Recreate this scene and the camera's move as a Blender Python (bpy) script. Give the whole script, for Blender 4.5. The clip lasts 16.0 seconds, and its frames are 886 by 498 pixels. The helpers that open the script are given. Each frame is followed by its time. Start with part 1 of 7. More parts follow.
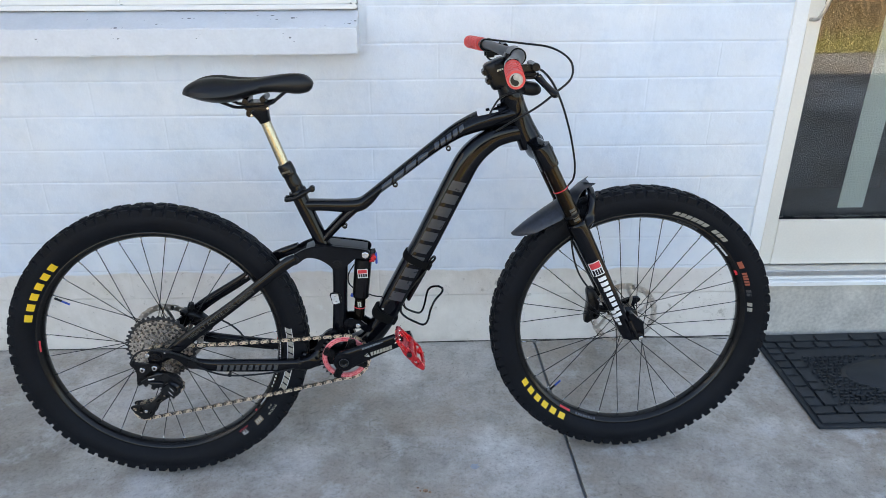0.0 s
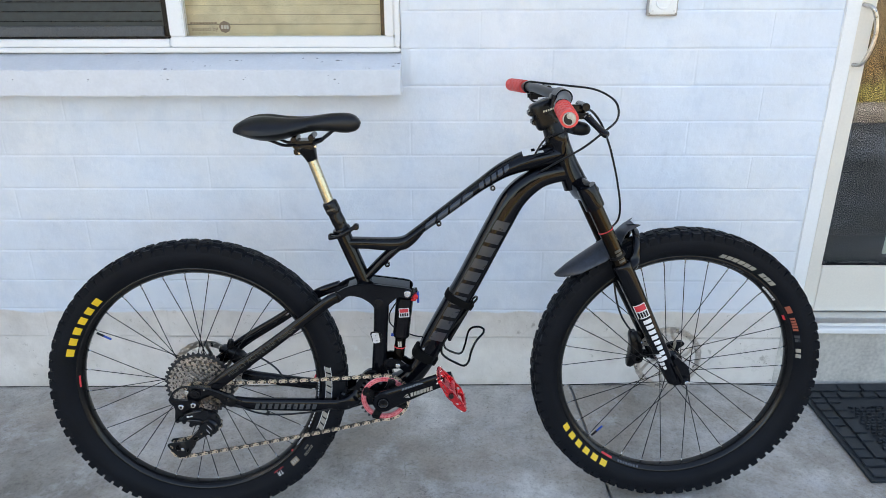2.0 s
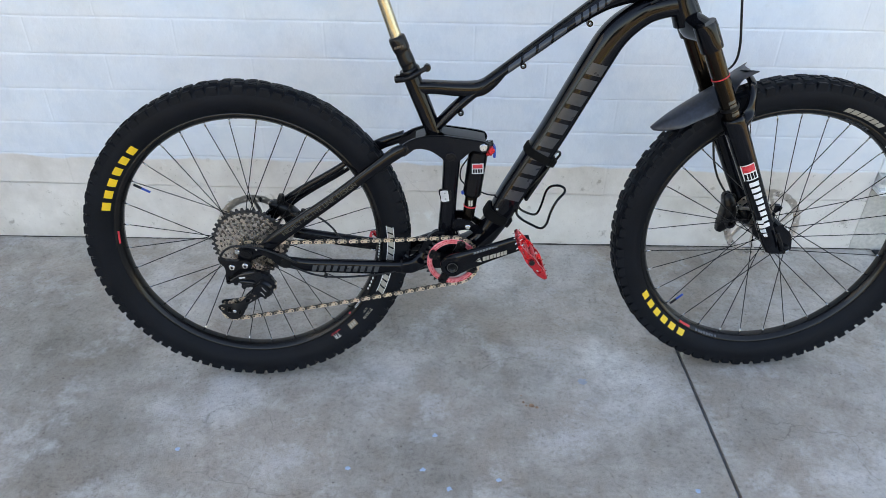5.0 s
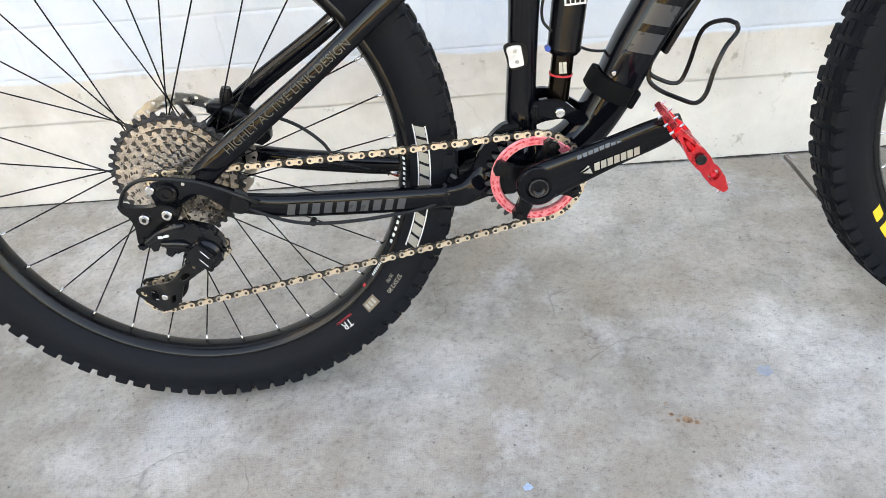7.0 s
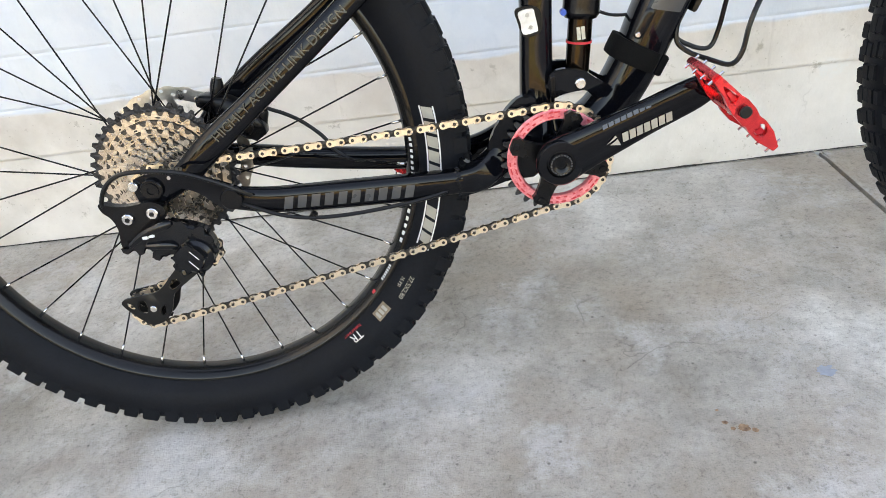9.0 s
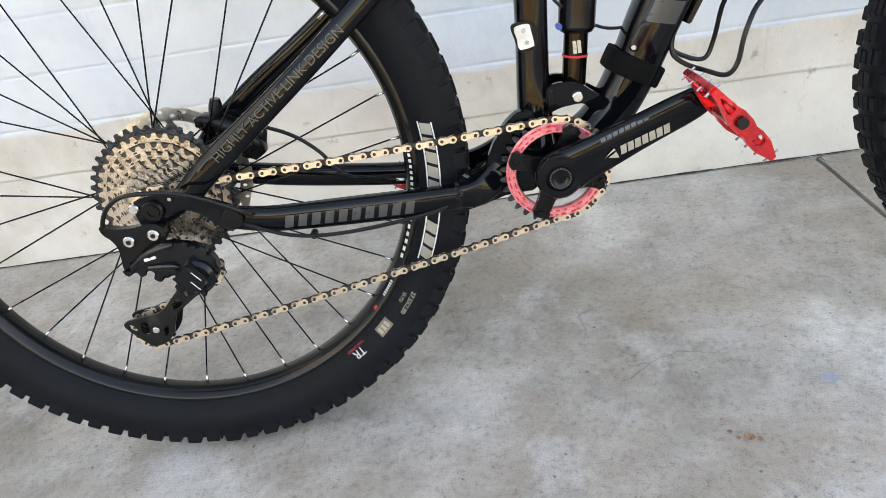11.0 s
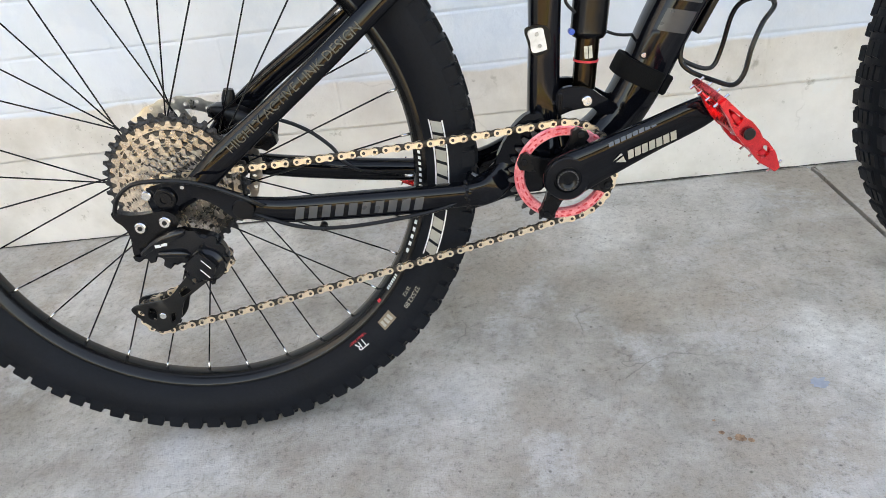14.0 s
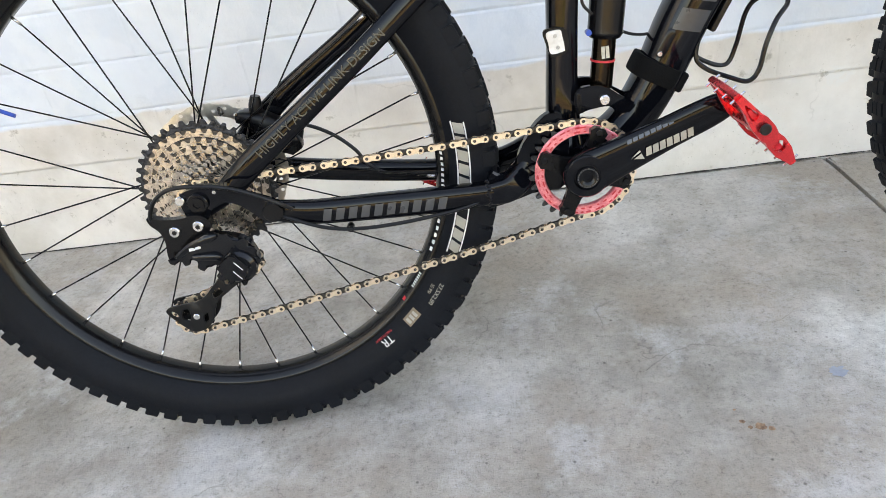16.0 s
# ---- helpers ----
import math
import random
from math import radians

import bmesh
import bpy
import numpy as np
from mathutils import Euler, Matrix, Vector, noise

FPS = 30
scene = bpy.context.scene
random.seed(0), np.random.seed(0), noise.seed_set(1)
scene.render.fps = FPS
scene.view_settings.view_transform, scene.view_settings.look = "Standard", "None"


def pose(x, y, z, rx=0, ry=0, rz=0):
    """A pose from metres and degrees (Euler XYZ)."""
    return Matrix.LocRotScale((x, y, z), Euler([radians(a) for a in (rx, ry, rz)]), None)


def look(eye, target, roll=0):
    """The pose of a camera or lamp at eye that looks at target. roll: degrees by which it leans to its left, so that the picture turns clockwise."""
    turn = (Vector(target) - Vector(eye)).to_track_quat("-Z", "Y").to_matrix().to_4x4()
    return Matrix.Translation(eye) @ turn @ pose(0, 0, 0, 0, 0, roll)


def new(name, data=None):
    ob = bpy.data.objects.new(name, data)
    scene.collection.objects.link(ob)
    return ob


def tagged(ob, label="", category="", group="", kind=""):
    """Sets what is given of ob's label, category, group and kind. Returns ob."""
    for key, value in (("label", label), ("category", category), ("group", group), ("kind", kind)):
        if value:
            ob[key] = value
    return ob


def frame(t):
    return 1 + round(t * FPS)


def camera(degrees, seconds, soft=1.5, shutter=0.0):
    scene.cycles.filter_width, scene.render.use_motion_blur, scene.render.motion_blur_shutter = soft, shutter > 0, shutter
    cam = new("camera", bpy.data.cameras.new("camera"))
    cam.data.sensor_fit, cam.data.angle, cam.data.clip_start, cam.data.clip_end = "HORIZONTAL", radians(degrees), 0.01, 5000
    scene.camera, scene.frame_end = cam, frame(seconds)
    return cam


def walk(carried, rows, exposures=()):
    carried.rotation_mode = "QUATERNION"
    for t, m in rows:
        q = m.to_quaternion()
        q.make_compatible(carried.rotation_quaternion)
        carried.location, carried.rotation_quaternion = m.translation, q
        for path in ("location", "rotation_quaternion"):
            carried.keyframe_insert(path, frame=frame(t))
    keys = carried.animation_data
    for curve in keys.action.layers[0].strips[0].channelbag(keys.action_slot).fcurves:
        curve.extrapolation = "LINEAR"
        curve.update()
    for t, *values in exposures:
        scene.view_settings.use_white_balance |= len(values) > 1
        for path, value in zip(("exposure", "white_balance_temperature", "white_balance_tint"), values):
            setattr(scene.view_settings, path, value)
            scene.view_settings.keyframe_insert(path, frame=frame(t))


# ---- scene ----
cam = camera(63.3, 16.0, soft=0.5)
PATH = [
    (0, (0.075, 0.124, 1.359), (0.008, 1.923, 0.489), -0.9),
    (0.5, (0.072, 0.126, 1.35), (-0.017, 1.921, 0.471), -1.4),
    (1, (0.062, 0.125, 1.35), (-0.006, 1.946, 0.526), -0.8),
    (1.5, (0.048, 0.125, 1.342), (-0.066, 1.953, 0.539), -1.4),
    (2, (0.018, 0.124, 1.342), (-0.103, 1.973, 0.589), -0.8),
    (2.5, (-0.046, 0.134, 1.347), (-0.101, 1.993, 0.611), -0.8),
    (3, (-0.082, 0.137, 1.347), (-0.151, 1.993, 0.606), -1.7),
    (3.5, (-0.056, 0.14, 1.346), (-0.141, 1.993, 0.6), -2.2),
    (4, (-0.025, 0.149, 1.333), (-0.15, 1.974, 0.524), -2.6),
    (4.2, (-0.02, 0.16, 1.334), (-0.257, 1.962, 0.495), -3.2),
    (4.4, (-0.02, 0.156, 1.314), (-0.315, 1.903, 0.386), -2.5),
    (4.5, (-0.037, 0.179, 1.312), (-0.343, 1.894, 0.33), -2.2),
    (4.7, (-0.062, 0.2, 1.29), (-0.35, 1.917, 0.308), -1.6),
    (5, (-0.152, 0.297, 1.273), (-0.276, 1.944, 0.144), 0.0),
    (5.2, (-0.22, 0.358, 1.255), (-0.325, 1.973, 0.081), -0.7),
    (7.3, (-0.256, 0.868, 0.748), (-0.489, 2.457, -0.444), -7.4),
    (7.5, (-0.26, 0.872, 0.719), (-0.496, 2.475, -0.454), -7.7),
    (8, (-0.258, 0.881, 0.704), (-0.53, 2.524, -0.403), -9.1),
    (8.5, (-0.256, 0.88, 0.699), (-0.533, 2.531, -0.394), -9.3),
    (9, (-0.261, 0.873, 0.696), (-0.523, 2.549, -0.364), -9.6),
    (9.2, (-0.261, 0.877, 0.704), (-0.529, 2.55, -0.36), -10.0),
    (11.3, (-0.263, 0.876, 0.704), (-0.511, 2.566, -0.336), -11.0),
    (11.5, (-0.265, 0.879, 0.7), (-0.491, 2.566, -0.348), -11.2),
    (12, (-0.274, 0.874, 0.704), (-0.564, 2.559, -0.334), -11.1),
    (12.5, (-0.274, 0.872, 0.707), (-0.463, 2.587, -0.304), -8.1),
    (13, (-0.28, 0.874, 0.708), (-0.52, 2.575, -0.317), -8.9),
    (13.5, (-0.279, 0.866, 0.712), (-0.452, 2.559, -0.339), -5.7),
    (14, (-0.282, 0.863, 0.717), (-0.507, 2.545, -0.342), -8.2),
    (14.5, (-0.28, 0.857, 0.72), (-0.583, 2.512, -0.36), -8.3),
    (15, (-0.287, 0.849, 0.723), (-0.527, 2.532, -0.33), -6.9),
    (15.5, (-0.294, 0.851, 0.727), (-0.476, 2.524, -0.354), -9.4),
    (16, (-0.293, 0.843, 0.733), (-0.552, 2.518, -0.329), -9.9),
]
EXPOSURES = [(0.0, 2.07, 7700, 14), (4.0, 2.07, 7700, 14), (5.0, 2.19, 8000, 14), (7.3, 2.97, 9650, 16), (8.2, 2.88, 9650, 16), (9.0, 2.79, 9650, 16), (11.3, 2.70, 9600, 16), (13.0, 2.70, 9600, 16), (16.0, 2.73, 9600, 16)]
walk(cam, [(t, look(eye, target, roll)) for t, eye, target, roll in PATH], EXPOSURES)


# ---- world and light ----
world = bpy.data.worlds.new("world")
scene.world = world
world.use_nodes = True
wn = world.node_tree
sky = wn.nodes.new("ShaderNodeTexSky")
sky.sky_type, sky.sun_disc = "NISHITA", False
sky.sun_elevation, sky.sun_rotation = radians(36), radians(20)
sky.air_density, sky.dust_density = 1.0, 1.5
wn.nodes["Background"].inputs["Strength"].default_value = 0.15
wn.links.new(sky.outputs[0], wn.nodes["Background"].inputs["Color"])
sun = new("sun", bpy.data.lights.new("sun", "SUN"))
sun.data.energy, sun.data.angle, sun.data.color = 4.0, radians(0.5), (1.0, 0.93, 0.82)
sun.matrix_world = look((10 * math.sin(radians(20)) * 0.809, 10 * math.cos(radians(20)) * 0.809, 5.88), (0, 0, 0))


# ---- materials ----
def material(name, base, rough=0.5, metal=0.0, vary=0.15, scale=12.0, fine=160.0, bump=0.02, coat=0.0, dark=None, rough_vary=0.1, coords="Object", random=0.0, spec=0.5):
    """A surface with variation at two scales, a little relief, and uneven gloss."""
    m = bpy.data.materials.new(name)
    m.use_nodes = True
    n, l = m.node_tree.nodes, m.node_tree.links
    b = n["Principled BSDF"]
    b.inputs["Metallic"].default_value = metal
    b.inputs["Coat Weight"].default_value = coat
    b.inputs["Coat Roughness"].default_value = 0.06
    b.inputs["Specular IOR Level"].default_value = spec
    if coords == "World":
        src = n.new("ShaderNodeNewGeometry").outputs["Position"]
    else:
        src = n.new("ShaderNodeTexCoord").outputs["Object"]
    big, small = n.new("ShaderNodeTexNoise"), n.new("ShaderNodeTexNoise")
    big.inputs["Scale"].default_value, small.inputs["Scale"].default_value = scale, fine
    big.inputs["Detail"].default_value, small.inputs["Detail"].default_value = 5, 3
    l.new(src, big.inputs["Vector"]), l.new(src, small.inputs["Vector"])
    add = n.new("ShaderNodeMath")
    add.operation = "MULTIPLY_ADD"
    l.new(small.outputs["Fac"], add.inputs[0])
    add.inputs[1].default_value = 0.5
    half = n.new("ShaderNodeMath")
    half.operation = "MULTIPLY"
    half.inputs[1].default_value = 0.75
    l.new(big.outputs["Fac"], half.inputs[0])
    l.new(half.outputs[0], add.inputs[2])
    mix = n.new("ShaderNodeMix")
    mix.data_type = "RGBA"
    lo = dark or tuple(c * (1 - vary) for c in base)
    hi = tuple(min(1, c * (1 + vary)) for c in base)
    mix.inputs[6].default_value, mix.inputs[7].default_value = (*lo, 1), (*hi, 1)
    ramp = n.new("ShaderNodeMapRange")
    ramp.inputs[1].default_value, ramp.inputs[2].default_value = 0.38, 0.85
    l.new(add.outputs[0], ramp.inputs[0])
    fac = ramp.outputs[0]
    if random:
        info, plus = n.new("ShaderNodeObjectInfo"), n.new("ShaderNodeMath")
        plus.operation = "MULTIPLY_ADD"
        l.new(info.outputs["Random"], plus.inputs[0])
        plus.inputs[1].default_value = random
        l.new(fac, plus.inputs[2])
        fac = plus.outputs[0]
    l.new(fac, mix.inputs[0])
    l.new(mix.outputs[2], b.inputs["Base Color"])
    rr = n.new("ShaderNodeMapRange")
    rr.inputs[3].default_value, rr.inputs[4].default_value = max(0.02, rough - rough_vary), min(1, rough + rough_vary)
    l.new(big.outputs["Fac"], rr.inputs[0])
    l.new(rr.outputs[0], b.inputs["Roughness"])
    if bump:
        bp = n.new("ShaderNodeBump")
        bp.inputs["Strength"].default_value, bp.inputs["Distance"].default_value = 0.6, bump
        l.new(add.outputs[0], bp.inputs["Height"])
        l.new(bp.outputs[0], b.inputs["Normal"])
    return m


def glass(name, tint=(0.95, 0.97, 0.96), rough=0.0):
    m = bpy.data.materials.new(name)
    m.use_nodes = True
    b = m.node_tree.nodes["Principled BSDF"]
    b.inputs["Base Color"].default_value = (*tint, 1)
    b.inputs["Transmission Weight"].default_value = 1
    b.inputs["Roughness"].default_value = rough
    b.inputs["IOR"].default_value = 1.5
    return m


def concrete(name):
    """Troweled patio concrete: pale blotches, rust-brown weathering, small pits and grit."""
    m = bpy.data.materials.new(name)
    m.use_nodes = True
    n, l = m.node_tree.nodes, m.node_tree.links
    b = n["Principled BSDF"]
    pos = n.new("ShaderNodeNewGeometry").outputs["Position"]

    def noise_at(scale, detail, rough=0.55):
        t = n.new("ShaderNodeTexNoise")
        t.inputs["Scale"].default_value, t.inputs["Detail"].default_value, t.inputs["Roughness"].default_value = scale, detail, rough
        l.new(pos, t.inputs["Vector"])
        return t.outputs["Fac"]

    def ramp(src, stops):
        r = n.new("ShaderNodeValToRGB")
        while len(r.color_ramp.elements) < len(stops):
            r.color_ramp.elements.new(0.5)
        for e, (p, c) in zip(r.color_ramp.elements, stops):
            e.position, e.color = p, (*c, 1)
        l.new(src, r.inputs[0])
        return r.outputs[0]

    def mixed(a, c, fac, mode="MULTIPLY"):
        x = n.new("ShaderNodeMix")
        x.data_type, x.blend_type = "RGBA", mode
        l.new(a, x.inputs[6]), l.new(c, x.inputs[7])
        if isinstance(fac, float):
            x.inputs[0].default_value = fac
        else:
            l.new(fac, x.inputs[0])
        return x.outputs[2]

    col = ramp(noise_at(1.7, 10, 0.62), [(0.36, (0.252, 0.228, 0.198)), (0.45, (0.338, 0.315, 0.282)), (0.53, (0.43, 0.409, 0.377)), (0.62, (0.565, 0.552, 0.522))])
    streak = n.new("ShaderNodeMapping")
    streak.inputs["Scale"].default_value, streak.inputs["Rotation"].default_value = (1.6, 18.0, 1.0), (0, 0, 0.3)
    l.new(pos, streak.inputs["Vector"])
    st = n.new("ShaderNodeTexNoise")
    st.inputs["Scale"].default_value, st.inputs["Detail"].default_value = 2.0, 9
    l.new(streak.outputs[0], st.inputs["Vector"])
    col = mixed(col, ramp(st.outputs["Fac"], [(0.34, (0.80, 0.79, 0.77)), (0.5, (1, 1, 1)), (0.7, (1.10, 1.10, 1.10))]), 0.22)
    col = mixed(col, ramp(noise_at(9, 9, 0.74), [(0.30, (0.66, 0.65, 0.63)), (0.5, (0.98, 0.98, 0.97)), (0.72, (1.16, 1.16, 1.17))]), 0.9)
    brown = ramp(noise_at(2.6, 9, 0.68), [(0.46, (0, 0, 0)), (0.60, (0.8, 0.8, 0.8))])
    tan = n.new("ShaderNodeRGB")
    tan.outputs[0].default_value = (0.315, 0.272, 0.226, 1)
    col = mixed(col, tan.outputs[0], brown, "MIX")
    col = mixed(col, ramp(noise_at(0.9, 6, 0.6), [(0.34, (0.79, 0.78, 0.77)), (0.5, (0.95, 0.95, 0.95)), (0.64, (1.10, 1.11, 1.12))]), 1.0)
    # paler strip along the foot of the wall, with a ragged edge
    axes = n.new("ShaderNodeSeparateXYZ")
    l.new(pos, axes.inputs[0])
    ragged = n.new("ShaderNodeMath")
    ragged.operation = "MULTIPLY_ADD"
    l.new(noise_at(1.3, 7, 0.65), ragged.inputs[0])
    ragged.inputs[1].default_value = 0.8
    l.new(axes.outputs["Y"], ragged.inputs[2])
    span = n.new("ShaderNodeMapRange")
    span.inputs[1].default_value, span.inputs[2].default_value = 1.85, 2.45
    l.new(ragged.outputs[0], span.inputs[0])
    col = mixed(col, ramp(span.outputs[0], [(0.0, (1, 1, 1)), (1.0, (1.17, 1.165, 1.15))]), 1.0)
    wash = ramp(noise_at(5.5, 10, 0.72), [(0.53, (0, 0, 0)), (0.65, (0.7, 0.7, 0.7))])
    pale = n.new("ShaderNodeRGB")
    pale.outputs[0].default_value = (0.49, 0.485, 0.475, 1)
    col = mixed(col, pale.outputs[0], wash, "MIX")
    col = mixed(col, ramp(noise_at(110, 6, 0.78), [(0.30, (0.54, 0.53, 0.52)), (0.45, (0.97, 0.97, 0.97)), (0.70, (1.16, 1.16, 1.16))]), 0.92)
    col = mixed(col, ramp(noise_at(420, 4, 0.75), [(0.29, (0.48, 0.47, 0.46)), (0.42, (0.98, 0.98, 0.98)), (0.74, (1.11, 1.11, 1.11))]), 0.9)
    pits = n.new("ShaderNodeTexVoronoi")
    pits.inputs["Scale"].default_value = 26
    l.new(pos, pits.inputs["Vector"])
    col = mixed(col, ramp(pits.outputs["Distance"], [(0.03, (0.30, 0.29, 0.28)), (0.075, (1, 1, 1))]), 0.8)
    warp = n.new("ShaderNodeTexNoise")
    warp.inputs["Scale"].default_value, warp.inputs["Detail"].default_value = 7, 5
    l.new(pos, warp.inputs["Vector"])
    bent = n.new("ShaderNodeVectorMath")
    bent.operation = "MULTIPLY_ADD"
    bent.inputs[1].default_value = (0.16, 0.16, 0.0)
    l.new(warp.outputs["Color"], bent.inputs[0]), l.new(pos, bent.inputs[2])
    web = n.new("ShaderNodeTexVoronoi")
    web.feature = "DISTANCE_TO_EDGE"
    web.inputs["Scale"].default_value = 4.5
    l.new(bent.outputs[0], web.inputs["Vector"])
    line = ramp(web.outputs["Distance"], [(0.0, (0.55, 0.54, 0.53)), (0.006, (1, 1, 1))])
    here = ramp(noise_at(2.2, 3), [(0.52, (0, 0, 0)), (0.6, (0.8, 0.8, 0.8))])
    col = mixed(col, line, here)
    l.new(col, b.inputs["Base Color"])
    b.inputs["Roughness"].default_value = 0.82
    add = n.new("ShaderNodeMath")
    l.new(noise_at(60, 6, 0.7), add.inputs[0]), l.new(noise_at(400, 3), add.inputs[1])
    bp = n.new("ShaderNodeBump")
    bp.inputs["Strength"].default_value, bp.inputs["Distance"].default_value = 0.5, 0.0025
    l.new(add.outputs[0], bp.inputs["Height"]), l.new(bp.outputs[0], b.inputs["Normal"])
    return m


def painted_block(name):
    """White wall paint on the upper courses with a ragged lower edge, bare weathered grey-buff coating below."""
    m = bpy.data.materials.new(name)
    m.use_nodes = True
    n, l = m.node_tree.nodes, m.node_tree.links
    b = n["Principled BSDF"]
    geo = n.new("ShaderNodeNewGeometry").outputs["Position"]
    level = n.new("ShaderNodeVectorMath")
    level.operation = "DOT_PRODUCT"
    level.inputs[1].default_value = (0.010, 0.0, 1.0)
    l.new(geo, level.inputs[0])
    edge = n.new("ShaderNodeTexNoise")
    edge.inputs["Scale"].default_value, edge.inputs["Detail"].default_value = 6.5, 6
    l.new(geo, edge.inputs["Vector"])
    h = n.new("ShaderNodeMath")
    h.operation = "MULTIPLY_ADD"
    l.new(edge.outputs["Fac"], h.inputs[0])
    h.inputs[1].default_value = 0.042
    l.new(level.outputs["Value"], h.inputs[2])
    cut = n.new("ShaderNodeMapRange")
    cut.inputs[1].default_value, cut.inputs[2].default_value = 0.290, 0.296
    l.new(h.outputs[0], cut.inputs[0])

    def tones(scale, detail, lo, hi, a=0.35, c=0.65):
        t = n.new("ShaderNodeTexNoise")
        t.inputs["Scale"].default_value, t.inputs["Detail"].default_value, t.inputs["Roughness"].default_value = scale, detail, 0.65
        l.new(geo, t.inputs["Vector"])
        r = n.new("ShaderNodeValToRGB")
        r.color_ramp.elements[0].position, r.color_ramp.elements[1].position = a, c
        r.color_ramp.elements[0].color, r.color_ramp.elements[1].color = (*lo, 1), (*hi, 1)
        l.new(t.outputs["Fac"], r.inputs[0])
        return r.outputs[0], t.outputs["Fac"]

    def mixed(a, c, fac, mode="MIX"):
        x = n.new("ShaderNodeMix")
        x.data_type, x.blend_type = "RGBA", mode
        l.new(a, x.inputs[6]), l.new(c, x.inputs[7])
        if isinstance(fac, float):
            x.inputs[0].default_value = fac
        else:
            l.new(fac, x.inputs[0])
        return x.outputs[2]

    white, _ = tones(3.0, 6, (0.685, 0.722, 0.768), (0.762, 0.80, 0.845))
    grime, _ = tones(7.0, 8, (0.80, 0.79, 0.77), (1, 1, 1), 0.27, 0.36)
    white = mixed(white, grime, 0.55, "MULTIPLY")
    tint, _ = tones(1.3, 5, (0.935, 0.985, 1.035), (1.045, 1.0, 0.94), 0.38, 0.62)
    white = mixed(white, tint, 0.75, "MULTIPLY")
    coat, _ = tones(11.0, 7, (0.93, 0.945, 0.96), (1.0, 1.0, 1.0), 0.40, 0.50)
    white = mixed(white, coat, 0.8, "MULTIPLY")
    base, _ = tones(5.0, 8, (0.68, 0.628, 0.570), (0.825, 0.775, 0.715))
    spots, _ = tones(26.0, 6, (0.55, 0.52, 0.47), (1, 1, 1), 0.29, 0.37)
    scuff, _ = tones(2.6, 7, (0.80, 0.78, 0.74), (1, 1, 1), 0.36, 0.50)
    base = mixed(base, scuff, 0.75, "MULTIPLY")
    pale, _ = tones(8.0, 7, (0, 0, 0), (0.8, 0.8, 0.8), 0.62, 0.67)
    lime = n.new("ShaderNodeRGB")
    lime.outputs[0].default_value = (0.80, 0.78, 0.74, 1)
    base = mixed(base, lime.outputs[0], pale)
    base = mixed(base, spots, 0.8, "MULTIPLY")
    # hairline cracks and dark grit in the bare foot, pits and chips in the paint
    warp = n.new("ShaderNodeTexNoise")
    warp.inputs["Scale"].default_value, warp.inputs["Detail"].default_value = 9, 6
    l.new(geo, warp.inputs["Vector"])
    bent = n.new("ShaderNodeVectorMath")
    bent.operation = "MULTIPLY_ADD"
    bent.inputs[1].default_value = (0.14, 0.14, 0.14)
    l.new(warp.outputs["Color"], bent.inputs[0]), l.new(geo, bent.inputs[2])
    web = n.new("ShaderNodeTexVoronoi")
    web.feature = "DISTANCE_TO_EDGE"
    web.inputs["Scale"].default_value = 3.4
    l.new(bent.outputs[0], web.inputs["Vector"])
    crack = n.new("ShaderNodeValToRGB")
    crack.color_ramp.elements[0].color, crack.color_ramp.elements[1].color = (0.45, 0.42, 0.38, 1), (1, 1, 1, 1)
    crack.color_ramp.elements[1].position = 0.007
    l.new(web.outputs["Distance"], crack.inputs[0])
    where, _ = tones(3.1, 3, (0, 0, 0), (0.22, 0.22, 0.22), 0.54, 0.60)
    base = mixed(base, crack.outputs[0], where, "MULTIPLY")

    def specks(scale, size, dark, lo, hi):
        v = n.new("ShaderNodeTexVoronoi")
        v.inputs["Scale"].default_value = scale
        l.new(geo, v.inputs["Vector"])
        r = n.new("ShaderNodeValToRGB")
        r.color_ramp.elements[0].position, r.color_ramp.elements[1].position = size * 0.5, size
        r.color_ramp.elements[0].color, r.color_ramp.elements[1].color = (*dark, 1), (1, 1, 1, 1)
        l.new(v.outputs["Distance"], r.inputs[0])
        return r.outputs[0], tones(6.0, 6, (0, 0, 0), (1, 1, 1), lo, hi)[0]

    base = mixed(base, *specks(33, 0.10, (0.36, 0.33, 0.28), 0.55, 0.66), "MULTIPLY")
    base = mixed(base, *specks(95, 0.15, (0.62, 0.59, 0.54), 0.46, 0.62), "MULTIPLY")
    white = mixed(white, *specks(52, 0.08, (0.58, 0.57, 0.56), 0.60, 0.72), "MULTIPLY")
    white = mixed(white, *specks(150, 0.16, (0.86, 0.85, 0.84), 0.48, 0.66), "MULTIPLY")
    l.new(mixed(base, white, cut.outputs[0]), b.inputs["Base Color"])
    b.inputs["Roughness"].default_value = 0.62
    t = n.new("ShaderNodeTexNoise")
    t.inputs["Scale"].default_value, t.inputs["Detail"].default_value, t.inputs["Roughness"].default_value = 34, 9, 0.66
    l.new(geo, t.inputs["Vector"])
    bp = n.new("ShaderNodeBump")
    bp.inputs["Strength"].default_value, bp.inputs["Distance"].default_value = 0.5, 0.004
    l.new(t.outputs["Fac"], bp.inputs["Height"]), l.new(bp.outputs[0], b.inputs["Normal"])
    return m


